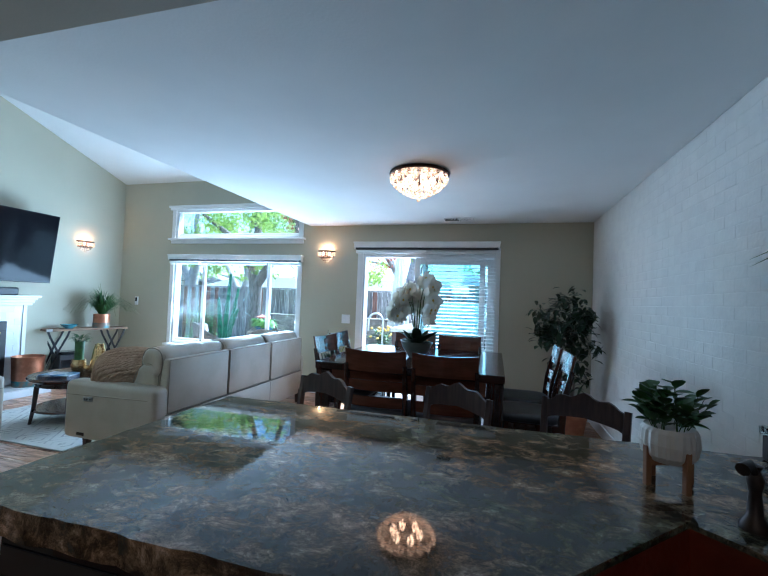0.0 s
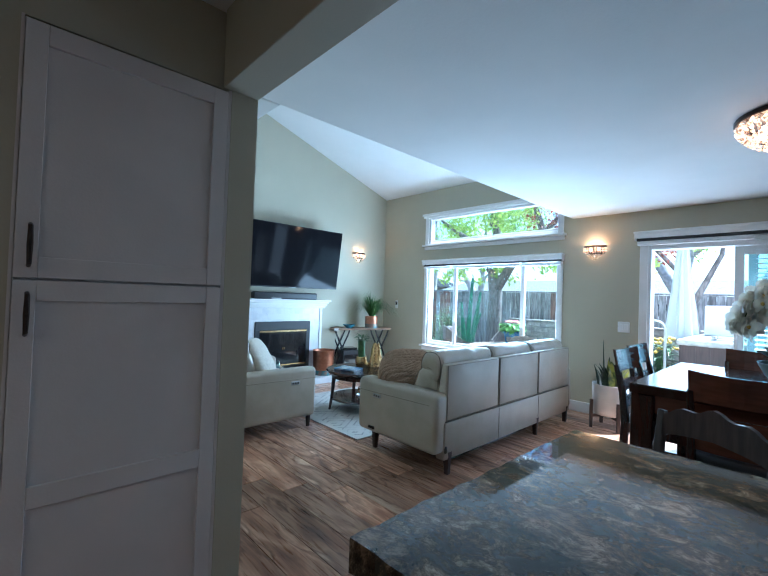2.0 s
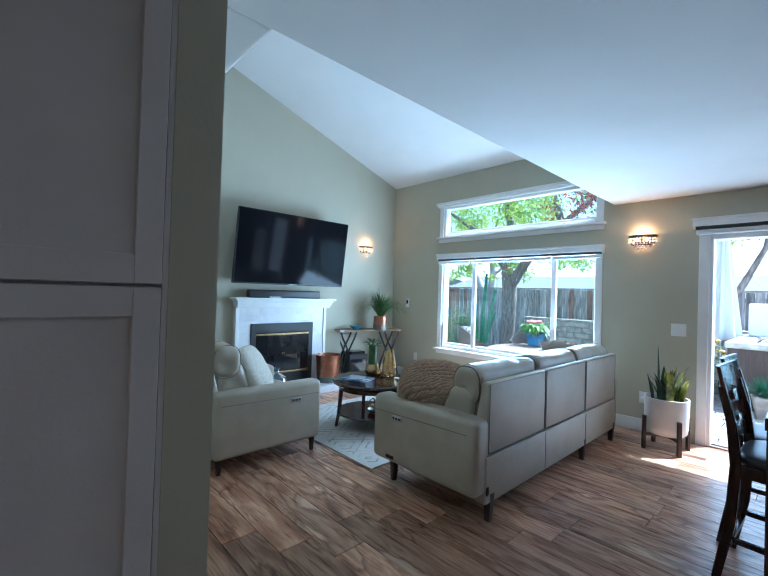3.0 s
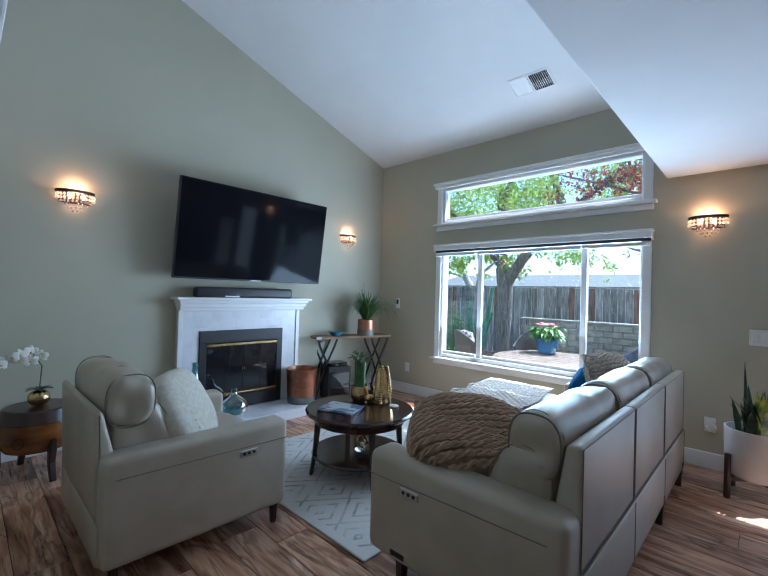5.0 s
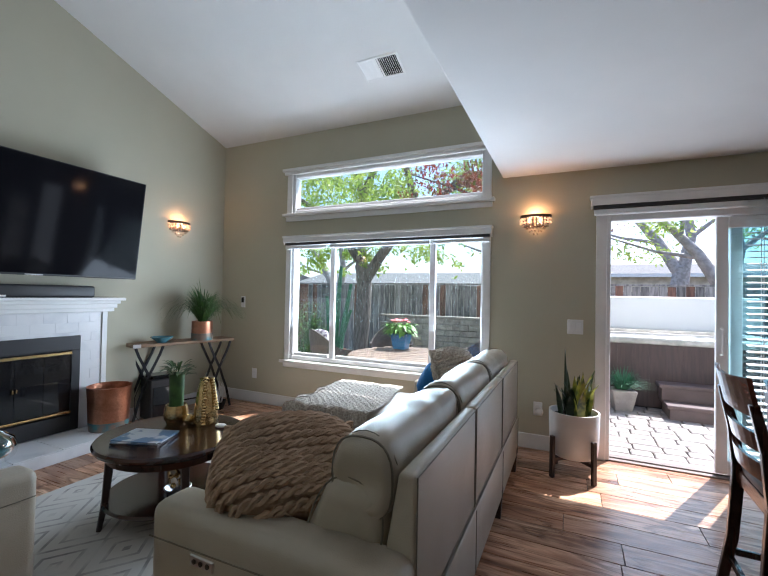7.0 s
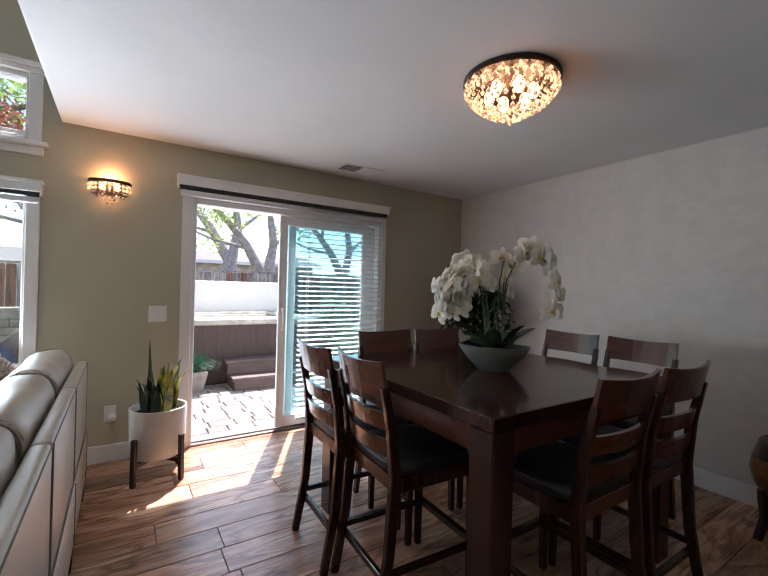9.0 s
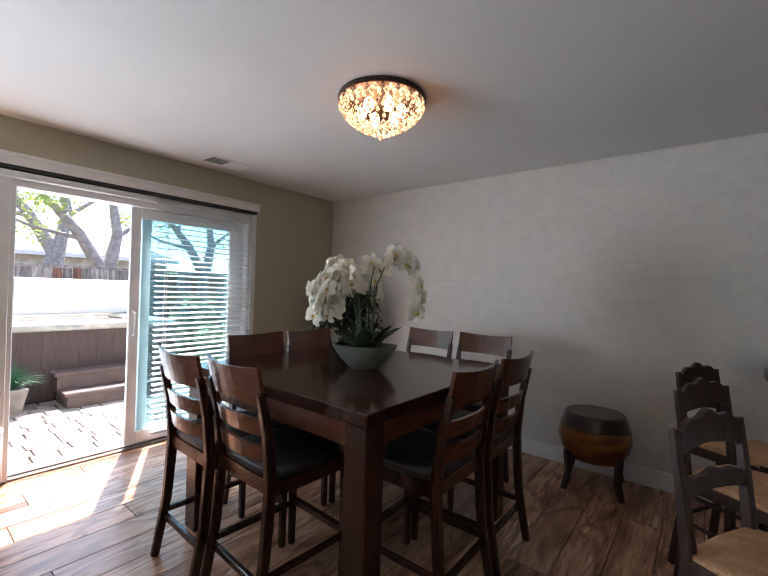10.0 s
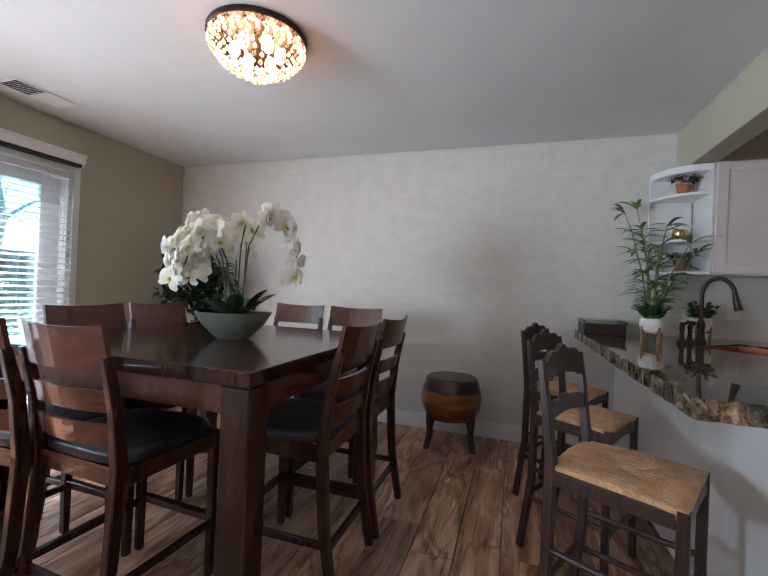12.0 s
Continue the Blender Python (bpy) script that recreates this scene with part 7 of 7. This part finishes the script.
canopy(red, [(rng.uniform(-2.4, 0.5), rng.uniform(-0.6, 0.6), rng.uniform(2.9, 4.3), rng.uniform(0.3, 0.55)) for _ in range(18)] + [(rng.uniform(-3.3, -1.5), rng.uniform(-0.8, 0.2), rng.uniform(3.3, 4.4), rng.uniform(0.28, 0.45)) for _ in range(13)] + [(-0.7, 0, 2.45, 0.3), (-0.4, 0.1, 2.75, 0.35)], REDLEAF, 700, 0.05, 47)

for k, (x, y, s, bare) in enumerate(((1.36, 14.0, 1.0, False), (2.0, 22.0, 1.5, True), (-3.5, 16.5, 1.15, False), (-12.0, 14.0, 1.2, False), (-9.0, 13.2, 0.85, False), (5.5, 17.0, 1.1, False))):
    t = thing("tree", "haze-paled branching tree with sparse young leaves beyond the fence" if bare else "leafy garden tree beyond the fence", "tree", (x, y, -0.3))
    bm = bmesh.new()
    limbs(bm, [([(0.1 * s, 0, 0), (0.05 * s, 0, 1.2 * s), (0.15 * s, 0, 2.0 * s)], 0.26 * s, 0.20 * s), ([(0.12 * s, 0, 1.8 * s), (-0.45 * s, 0, 2.8 * s), (-1.0 * s, 0.1, 3.5 * s), (-1.9 * s, 0.2, 4.3 * s)], 0.17 * s, 0.05 * s),
               ([(0.15 * s, 0, 1.8 * s), (0.35 * s, 0, 2.9 * s), (0.2 * s, 0, 3.9 * s), (0.5 * s, 0, 5.2 * s)], 0.17 * s, 0.05 * s), ([(0.3 * s, 0, 2.8 * s), (1.0 * s, 0.1, 3.4 * s), (1.8 * s, 0, 3.9 * s)], 0.07 * s, 0.02 * s),
               ([(-0.8 * s, 0, 3.2 * s), (-0.7 * s, 0, 4.2 * s), (-1.0 * s, 0, 5.0 * s)], 0.06 * s, 0.02 * s), ([(-0.4 * s, 0, 2.7 * s), (-1.3 * s, 0.2, 2.9 * s), (-2.3 * s, 0.3, 3.3 * s)], 0.06 * s, 0.02 * s)])
    part("trunk", bm, BARKHAZE, t, smooth=60)
    rng = random.Random(60 + k)
    canopy(t, [(rng.uniform(-2.4, 2.2) * s, rng.uniform(-1.2, 1.2), rng.uniform(2.9, 5.4) * s, rng.uniform(0.4, 0.7) * s) for _ in range(11 if bare else 17)], TREELEAF, 90 if bare else 420, 0.07, 70 + k)


def shrub(name, at, w, h, mat, label, n, seed, leafl=0.08, leafw=0.03):
    t = thing(name, label, "shrub", at)
    rng = random.Random(seed)
    st, lv = bmesh.new(), bmesh.new()
    for k in range(n):
        a, e, f = rng.uniform(0, 6.28), rng.random() ** 0.6, rng.uniform(0.2, 1)
        q = Vector((w * e * math.cos(a) * (1.1 - 0.5 * f), w * e * math.sin(a) * (1.1 - 0.5 * f), h * f))
        if k % 6 == 0:
            tube(st, [(0, 0, 0), (q.x * 0.4, q.y * 0.4, q.z * 0.6), q], [0.010, 0.006, 0.002], 4)
        b = rng.uniform(0, 6.28)
        leaf(lv, q, (math.cos(b), math.sin(b), rng.uniform(-0.2, 0.8)), leafl * rng.uniform(0.7, 1.3), leafw, 0.3, seg=2)
    part("stems", st, STEM, t, kind="stuff")
    part("leaves", lv, mat, t, kind="stuff")
    return t


shrub("shrub", (-6.4, 8.0, -0.16), 0.42, 1.15, LEAFBRIGHT, "leafy green shrub beside the patio chair", 420, 1)
shrub("shrub", (-7.4, 9.6, -0.16), 0.6, 1.3, LEAFBRIGHT, "leafy green shrub by the fence", 380, 2)
shrub("shrub", (1.4, 9.3, -0.16), 0.75, 1.35, LEAFBRIGHT, "leafy green shrub beside the hot tub", 700, 3, 0.11, 0.04)
shrub("shrub", (0.95, 7.6, -0.16), 0.4, 0.95, LEAFBRIGHT, "leafy green shrub beside the patio door", 420, 4, 0.10, 0.035)
shrub("shrub", (-4.0, 10.9, 0.6), 0.4, 0.25, LEAF, "low green ground plant on the garden wall", 160, 7)

cac = thing("cactus", "tall blue-green columnar cactus in a terracotta pot on the patio", "potted plant", (-6.13, 8.6, -0.062))
part("pot", turned([(0, 0), (0.17, 0), (0.22, 0.32), (0.20, 0.32), (0, 0.28)], 24), TERRACOTTA, cac, smooth=40)
for x, h, l in ((0.0, 1.95, 0.10), (0.11, 1.6, 0.22), (-0.10, 1.35, -0.12), (0.04, 1.1, 0.3)):
    bm = bmesh.new()
    tube(bm, [(x, 0, 0.25), (x + l * 0.3, 0, h * 0.5), (x + l, 0, h)], [0.05, 0.055, 0.03], 8)
    part("stem", bm, LEAFTEAL, cac, smooth=60)

# patio furniture
pt = thing("patio_table", "oval slatted teak patio table", "table", (-3.87, 6.62, -0.062), 12)
pt.scale = (1.12, 1.5, 0.88)
ov = turned([(0, 0.69), (0.50, 0.69), (0.52, 0.705), (0.51, 0.72), (0, 0.72)], 40)
bmesh.ops.scale(ov, vec=(1.25, 1, 1), verts=ov.verts)
part("tabletop", ov, TEAK, pt, smooth=30)
for k in range(9):
    y = -0.40 + 0.1 * k
    half = 0.60 * math.sqrt(max(0.05, 1 - (y / 0.50) ** 2))
    part("slat", boxes(((-half, y - 0.044, 0.7205), (half, y + 0.044, 0.728)), r=0.002), TEAK, pt)
for x in (-0.42, 0.42):
    for y in (-0.28, 0.28):
        part("leg", boxes(((x - 0.03, y - 0.03, 0), (x + 0.03, y + 0.03, 0.6895)), r=0.003), TEAK, pt)
pf = thing("flower_planter", "pink flowering plant in a blue glazed planter on the patio table", "potted plant", (-4.09, 7.05, 0.579))
bm = boxes(((-0.10, -0.10, 0), (0.10, 0.10, 0.20)), ((-0.112, -0.112, 0.17), (0.112, 0.112, 0.20)), r=0.006)
for v in bm.verts:
    s = 0.78 + 0.32 * v.co.z / 0.20
    v.co.x *= s
    v.co.y *= s
part("pot", bm, BLUEGLAZE, pf)
pf.scale = (1.1, 1.1, 1.1)
lv, pk = bmesh.new(), bmesh.new()
rng = random.Random(19)
for k in range(230):
    a, e = rng.uniform(0, 6.28), rng.random() ** 0.5
    leaf(lv, (0.15 * e * math.cos(a), 0.15 * e * math.sin(a), 0.20 + rng.uniform(0, 0.12)), (math.cos(a), math.sin(a), rng.uniform(-0.1, 1.0)), rng.uniform(0.08, 0.15), 0.04, 0.6, seg=3)
for k in range(22):
    a, e = rng.uniform(0, 6.28), rng.random() ** 0.5
    pillow(pk, (0.13 * e * math.cos(a), 0.13 * e * math.sin(a), 0.36 + rng.uniform(-0.02, 0.02)), (0.05, 0.05, 0.025), power=2, n=4)
part("leaves", lv, LEAFBRIGHT, pf, kind="stuff")
part("flowers", pk, PINK, pf, kind="stuff")


def patio_chair(at, turn, cushion):
    t = thing("patio_chair", "curved wicker patio chair with patterned cushion by the patio table" if cushion else "curved dark wicker patio chair by the patio table", "chair", at, turn)
    bm = bmesh.new()
    n = 14
    rows = []
    for k in range(n + 1):
        a = radians(-20 + 220 * k / n)
        c, s = math.cos(a), math.sin(a)
        h = 0.62 + 0.28 * max(0.0, s) ** 1.5
        rows.append([bm.verts.new((0.27 * c, 0.27 * s, 0.38)), bm.verts.new((0.30 * c, 0.30 * s, 0.38)), bm.verts.new((0.35 * c, 0.36 * s, h)), bm.verts.new((0.32 * c, 0.33 * s, h))])
    for p, q in zip(rows, rows[1:]):
        for k in range(4):
            bm.faces.new((p[k], p[(k + 1) % 4], q[(k + 1) % 4], q[k]))
    bm.faces.new(rows[0][::-1])
    bm.faces.new(rows[-1])
    part("backrest", bm, WICKER, t, smooth=50)
    part("seat", boxes(((-0.27, -0.27, 0.34), (0.27, 0.26, 0.38)), r=0.01), WICKER, t)
    part("cushion", puffed((0, 0, 0.43), (0.48, 0.48, 0.10), power=4, n=8), PATTERN if cushion else WICKER, t, smooth=60)
    if cushion:
        part("back_cushion", puffed((0, 0.20, 0.66), (0.46, 0.12, 0.46), power=4, n=8), PATTERN, t, "patterned back cushion", 60)
    for x in (-0.23, 0.23):
        for y in (-0.22, 0.22):
            part("leg", boxes(((x - 0.018, y - 0.018, 0), (x + 0.018, y + 0.018, 0.339)), r=0.003), WICKER, t)


patio_chair((-5.06, 6.80, -0.062), 150, True)
patio_chair((-4.55, 7.75, -0.062), 20, False)
patio_chair((-3.05, 7.72, -0.062), -35, False)
patio_chair((-2.62, 6.85, -0.062), -80, False)

# hot tub with steps and cover
tub = thing("hot_tub", "brown panelled hot tub with a pearl acrylic rim", "hot tub", (-0.66, 8.85, -0.062))
part("base", boxes(((-1.05, -1.05, 0), (1.05, 1.05, 0.06))), MATTE, tub)
mp_ = None
for k in range(12):
    x = -1.05 + 0.175 * k
    if mp_ is None:
        mp_ = part("panel", boxes(((0.0, 0.0, 0.062), (0.1742, 0.03, 0.84)), r=0.001), TUBSIDE, tub)
        o = mp_
    else:
        o = mp_.copy()
        scene.collection.objects.link(o)
    o.location = (x, -1.08, 0)
part("side_panel", boxes(((-1.08, -1.05, 0.062), (-1.052, 1.05, 0.84)), ((1.052, -1.05, 0.062), (1.08, 1.05, 0.84)), ((-1.05, 1.05, 0.062), (1.05, 1.08, 0.84))), TUBSIDE, tub)
part("rim", boxes(((-1.11, -1.11, 0.841), (1.11, -0.86, 0.93)), ((-1.11, 0.86, 0.841), (1.11, 1.11, 0.93)), ((-1.11, -0.86, 0.841), (-0.86, 0.86, 0.93)), ((0.86, -0.86, 0.841), (1.11, 0.86, 0.93)), r=0.03, seg=3), ACRYLIC, tub, "pearl acrylic rim", 50)
part("shell", boxes(((-0.86, -0.86, 0.80), (0.86, 0.86, 0.86)), r=0.01), ACRYLIC, tub)
cov = thing("tub_cover", "white folded hot tub cover standing at the back of the tub", "cover", (-0.52, 9.45, 0.868))
part("lower_half", boxes(((-1.14, -0.10, 0), (1.14, 0.0, 0.515)), r=0.02, seg=2), COVER, cov)
part("upper_half", boxes(((-1.14, 0.006, 0), (1.14, 0.11, 0.525)), r=0.02, seg=2), COVER, cov)
st = thing("tub_steps", "two-tread brown plastic steps in front of the hot tub", "steps", (-0.42, 7.74, -0.062))
part("riser", boxes(((-0.46, -0.46, 0), (0.46, -0.02, 0.17))), TUBSTEP, st)
part("riser", boxes(((-0.50, -0.22, 0.215), (0.50, -0.02, 0.36))), TUBSTEP, st)
part("tread", boxes(((-0.49, -0.48, 0.171), (0.49, -0.01, 0.214)), r=0.006), TUBSTEP, st)
part("tread", boxes(((-0.53, -0.25, 0.361), (0.53, -0.01, 0.404)), r=0.006), TUBSTEP, st)
gp2 = thing("grass_pot", "blue-green tufted grass in a square grey pot beside the tub steps", "potted plant", (-1.33, 7.52, -0.062), 10)
gp2.scale = (1.15, 1.15, 1.15)
bm = boxes(((-0.12, -0.12, 0), (0.12, 0.12, 0.26)), r=0.01)
for v in bm.verts:
    s = 0.62 + 0.38 * v.co.z / 0.26
    v.co.x *= s
    v.co.y *= s
part("pot", bm, PAVER, gp2)
gr = bmesh.new()
rng = random.Random(77)
for k in range(420):
    a = rng.uniform(0, 6.28)
    c, s, L, reach = math.cos(a), math.sin(a), rng.uniform(0.14, 0.30), rng.uniform(0.05, 0.28)
    prev = None
    for j in range(4):
        t = j / 3
        px, py, pz = 0.04 * c + c * reach * t ** 1.4, 0.04 * s + s * reach * t ** 1.4, 0.25 + L * (t - 0.5 * t * t * reach / 0.2)
        ww = 0.005 * (1 - 0.85 * t)
        row = [gr.verts.new((px - s * ww, py + c * ww, pz)), gr.verts.new((px + s * ww, py - c * ww, pz))]
        if prev:
            gr.faces.new((prev[0], prev[1], row[1], row[0]))
        prev = row
part("foliage", gr, LEAFTEAL, gp2, kind="stuff")
um = thing("patio_umbrella", "closed white patio umbrella on a pale pole", "umbrella", (-1.98, 9.3, -0.16))
bm = bmesh.new()
tube(bm, [(0, 0, 0), (0, 0, 2.9)], 0.022, 8)
part("pole", bm, STEEL, um)
bm = bmesh.new()
rows = []
for j in range(12):
    t = j / 11
    r = 0.05 + 0.17 * t
    rows.append([bm.verts.new((r * (1 + 0.22 * math.cos(8 * a)) * math.cos(a), r * (1 + 0.22 * math.cos(8 * a)) * math.sin(a), 2.85 - 1.9 * t)) for a in [2 * math.pi * k / 48 for k in range(48)]])
for p, q in zip(rows, rows[1:]):
    for k in range(48):
        bm.faces.new((p[k], p[(k + 1) % 48], q[(k + 1) % 48], q[k]))
part("canopy", bm, CANVAS, um, "folded white canvas", 50)
part("base", turned([(0, 0), (0.28, 0), (0.28, 0.06), (0, 0.10)], 24), MATTE, um)
hr = thing("tub_handrail", "pale arched handrail beside the hot tub", "rail", (-1.88, 7.6, -0.062))
bm = bmesh.new()
tube(bm, [(0, 0, 0), (0, 0, 1.05)] + [(-0.14 + 0.14 * math.cos(a), 0, 1.05 + 0.14 * math.sin(a)) for a in [math.pi * k / 8 for k in range(1, 9)]] + [(-0.28, 0, 0.85)], 0.02, 8)
part("tube", bm, STEEL, hr, smooth=50)
fl = shrub("flowering_shrub", (-2.1, 8.3, -0.10), 0.32, 0.85, LEAF, "yellow-flowered strappy plant beside the hot tub", 260, 9, 0.30, 0.03)
pk = bmesh.new()
rng = random.Random(5)
for k in range(26):
    a, e = rng.uniform(0, 6.28), rng.random()
    pillow(pk, (0.3 * e * math.cos(a), 0.3 * e * math.sin(a), rng.uniform(0.7, 0.95)), (0.06, 0.06, 0.05), power=2, n=4)
part("flowers", pk, LIP, fl, kind="stuff")


def house(x, y, w, d, h, turn, label):
    t = thing("house", label, "house", (x, y, -0.3), turn)
    part("wall", boxes(((-w / 2, -d / 2, 0), (w / 2, d / 2, h))), STUCCO, t)
    bm = bmesh.new()
    e = 0.5
    pts = [(-w / 2 - e, -d / 2 - e, h), (w / 2 + e, -d / 2 - e, h), (w / 2 + e, d / 2 + e, h), (-w / 2 - e, d / 2 + e, h), (-w / 2 - e, 0, h + 0.75), (w / 2 + e, 0, h + 0.75)]
    vs = [bm.verts.new(p) for p in pts]
    for f in ((0, 1, 5, 4), (2, 3, 4, 5), (0, 4, 3), (1, 2, 5), (0, 3, 2, 1)):
        bm.faces.new([vs[k] for k in f])
    part("roof", bm, SHINGLE, t, "grey shingle roof")
    part("fascia", boxes(((-w / 2 - e, -d / 2 - e - 0.03, h - 0.16), (w / 2 + e, -d / 2 - e - 0.001, h + 0.02))), TRIM, t, "white fascia board")
    for k in range(3):
        wx = -w / 2 + w * (k + 0.5) / 3
        wi = part("window", boxes(((wx - 0.6, -d / 2 - 0.04, 1.2), (wx + 0.6, -d / 2 - 0.001, 2.1))), TRIM, t)
        part("pane", boxes(((wx - 0.53, -d / 2 - 0.05, 1.27), (wx + 0.53, -d / 2 - 0.041, 2.03))), BLACK, wi)


house(-8.0, 20.5, 11, 6, 2.0, 4, "single-storey pale stucco house with grey roof beyond the fence")
house(-19.0, 17.0, 8, 6, 2.3, -10, "single-storey pale stucco house beyond the trees")
house(3.5, 30.0, 10, 6, 3.0, 0, "pale house far beyond the fence")

# ---- pieces ----
rng = random.Random(101)
kinds = []
for L in (1.196, 0.80, 0.50):
    bm = bmesh.new()
    box(bm, (0, 0, -0.009), (L, 0.196, 0.0), 0.0015)
    me_ob = part("floor_tile", bm, FLOORMAT, floor)
    kinds.append((L, me_ob.data))
    bpy.data.objects.remove(me_ob)
y = -2.28
row = 0
while y < NY - 0.01:
    x = -6.0 - rng.uniform(0, 1.1)
    while x < EX:
        L = 1.2
        x0, x1 = max(x, WX if y > 0.8 else -2.6), min(x + L, EX)
        if y + 0.2 > NY:
            wdt = NY - y
        else:
            wdt = 0.2
        if x1 - x0 > 0.05:
            if x0 == x and x1 == x + L and wdt == 0.2:
                o = new("floor_tile", kinds[0][1])
                o.parent = floor
            else:
                bm = boxes(((0, 0, -0.009), (x1 - x0 - 0.004, wdt - 0.004, 0.0)), r=0.0015)
                o = part("floor_tile", bm, FLOORMAT, floor)
            o.location = (x0, y, 0)
            tagged(o, kind="structure")
        x += L
    y += 0.2
    row += 1

# pavers: mixed sizes in courses, the stretch before the open door as pieces
pav = bpy.data.objects["pavement"]
pv, pfaces = [], []
pmesh = {}
for L in (0.18, 0.24, 0.30):
    bm = boxes(((0.006, 0.006, -0.05), (L - 0.006, 0.154, 0.0)), r=0.010)
    q = part("paver", bm, PAVER, pav)
    pmesh[L] = q.data
    bpy.data.objects.remove(q)
y = N1 + 0.13
r = 0
while y < 8.5:
    x = -7.3 + rng.uniform(0, 0.2)
    while x < 2.4:
        L = rng.choice((0.18, 0.24, 0.30))
        if -1.9 < x < 0.9 and y < 7.8:
            o = new("paver", pmesh[L])
            o.parent = pav
            o.location = (x, y, rng.uniform(-0.016, -0.010))
            o.rotation_euler = (0, 0, radians(rng.uniform(-1.2, 1.2)))
            tagged(o, kind="structure")
        else:
            z = rng.uniform(-0.016, -0.010)
            k = len(pv)
            a, b, c, d = x + 0.006, y + 0.006, x + L - 0.006, y + 0.154
            pv += [(a, b, z), (c, b, z), (c, d, z), (a, d, z), (a - 0.004, b - 0.004, z - 0.05), (c + 0.004, b - 0.004, z - 0.05), (c + 0.004, d + 0.004, z - 0.05), (a - 0.004, d + 0.004, z - 0.05)]
            pfaces += [(k, k + 1, k + 2, k + 3), (k, k + 4, k + 5, k + 1), (k + 1, k + 5, k + 6, k + 2), (k + 2, k + 6, k + 7, k + 3), (k + 3, k + 7, k + 4, k)]
        x += L
    y += 0.16
    r += 1
one_mesh("pavers", pv, pfaces, PAVER, pav, kind="stuff")

# painted bricks: the stretch that the walk passes nearest as pieces
bm = boxes(((-0.0010, 0.003, 0.003), (-0.0002, 0.200, 0.0645)), r=0.0006)
q = part("brick", bm, BRICK, wall_east)
bmesh_full = q.data
bpy.data.objects.remove(q)
bv, bf = [], []
n_parts = 0
z, r = 0.132, 0
while z < FLAT - 0.02:
    y = 0.90 - (0.1015 if r % 2 else 0)
    while y < NY - 0.02:
        if y + 0.203 < NY and z + 0.067 < FLAT and 1.2 < y < 3.3 and z < 2.2 and n_parts < 300:
            o = new("brick", bmesh_full)
            o.parent = wall_east
            o.location = (EX - 0.0003 - rng.choice((0, 0, 0, 0.0004, 0.0008)), y, z)
            o.rotation_euler = (0, 0, radians(rng.uniform(-0.25, 0.25)))
            tagged(o, kind="structure")
            n_parts += 1
        else:
            h = rng.uniform(0.0005, 0.0011)
            a, b, c, d = y + 0.004, z + 0.004, min(y + 0.199, NY - 0.002), min(z + 0.0635, FLAT - 0.002)
            k = len(bv)
            bv += [(EX - h, a + 0.0012, b + 0.0012), (EX - h, c - 0.0012, b + 0.0012), (EX - h, c - 0.0012, d - 0.0012), (EX - h, a + 0.0012, d - 0.0012), (EX, a, b), (EX, c, b), (EX, c, d), (EX, a, d)]
            bf += [(k, k + 1, k + 2, k + 3), (k, k + 4, k + 5, k + 1), (k + 1, k + 5, k + 6, k + 2), (k + 2, k + 6, k + 7, k + 3), (k + 3, k + 7, k + 4, k)]
        y += 0.203
    z += 0.0675
    r += 1
one_mesh("bricks", bv, bf, BRICK, wall_east, kind="stuff")
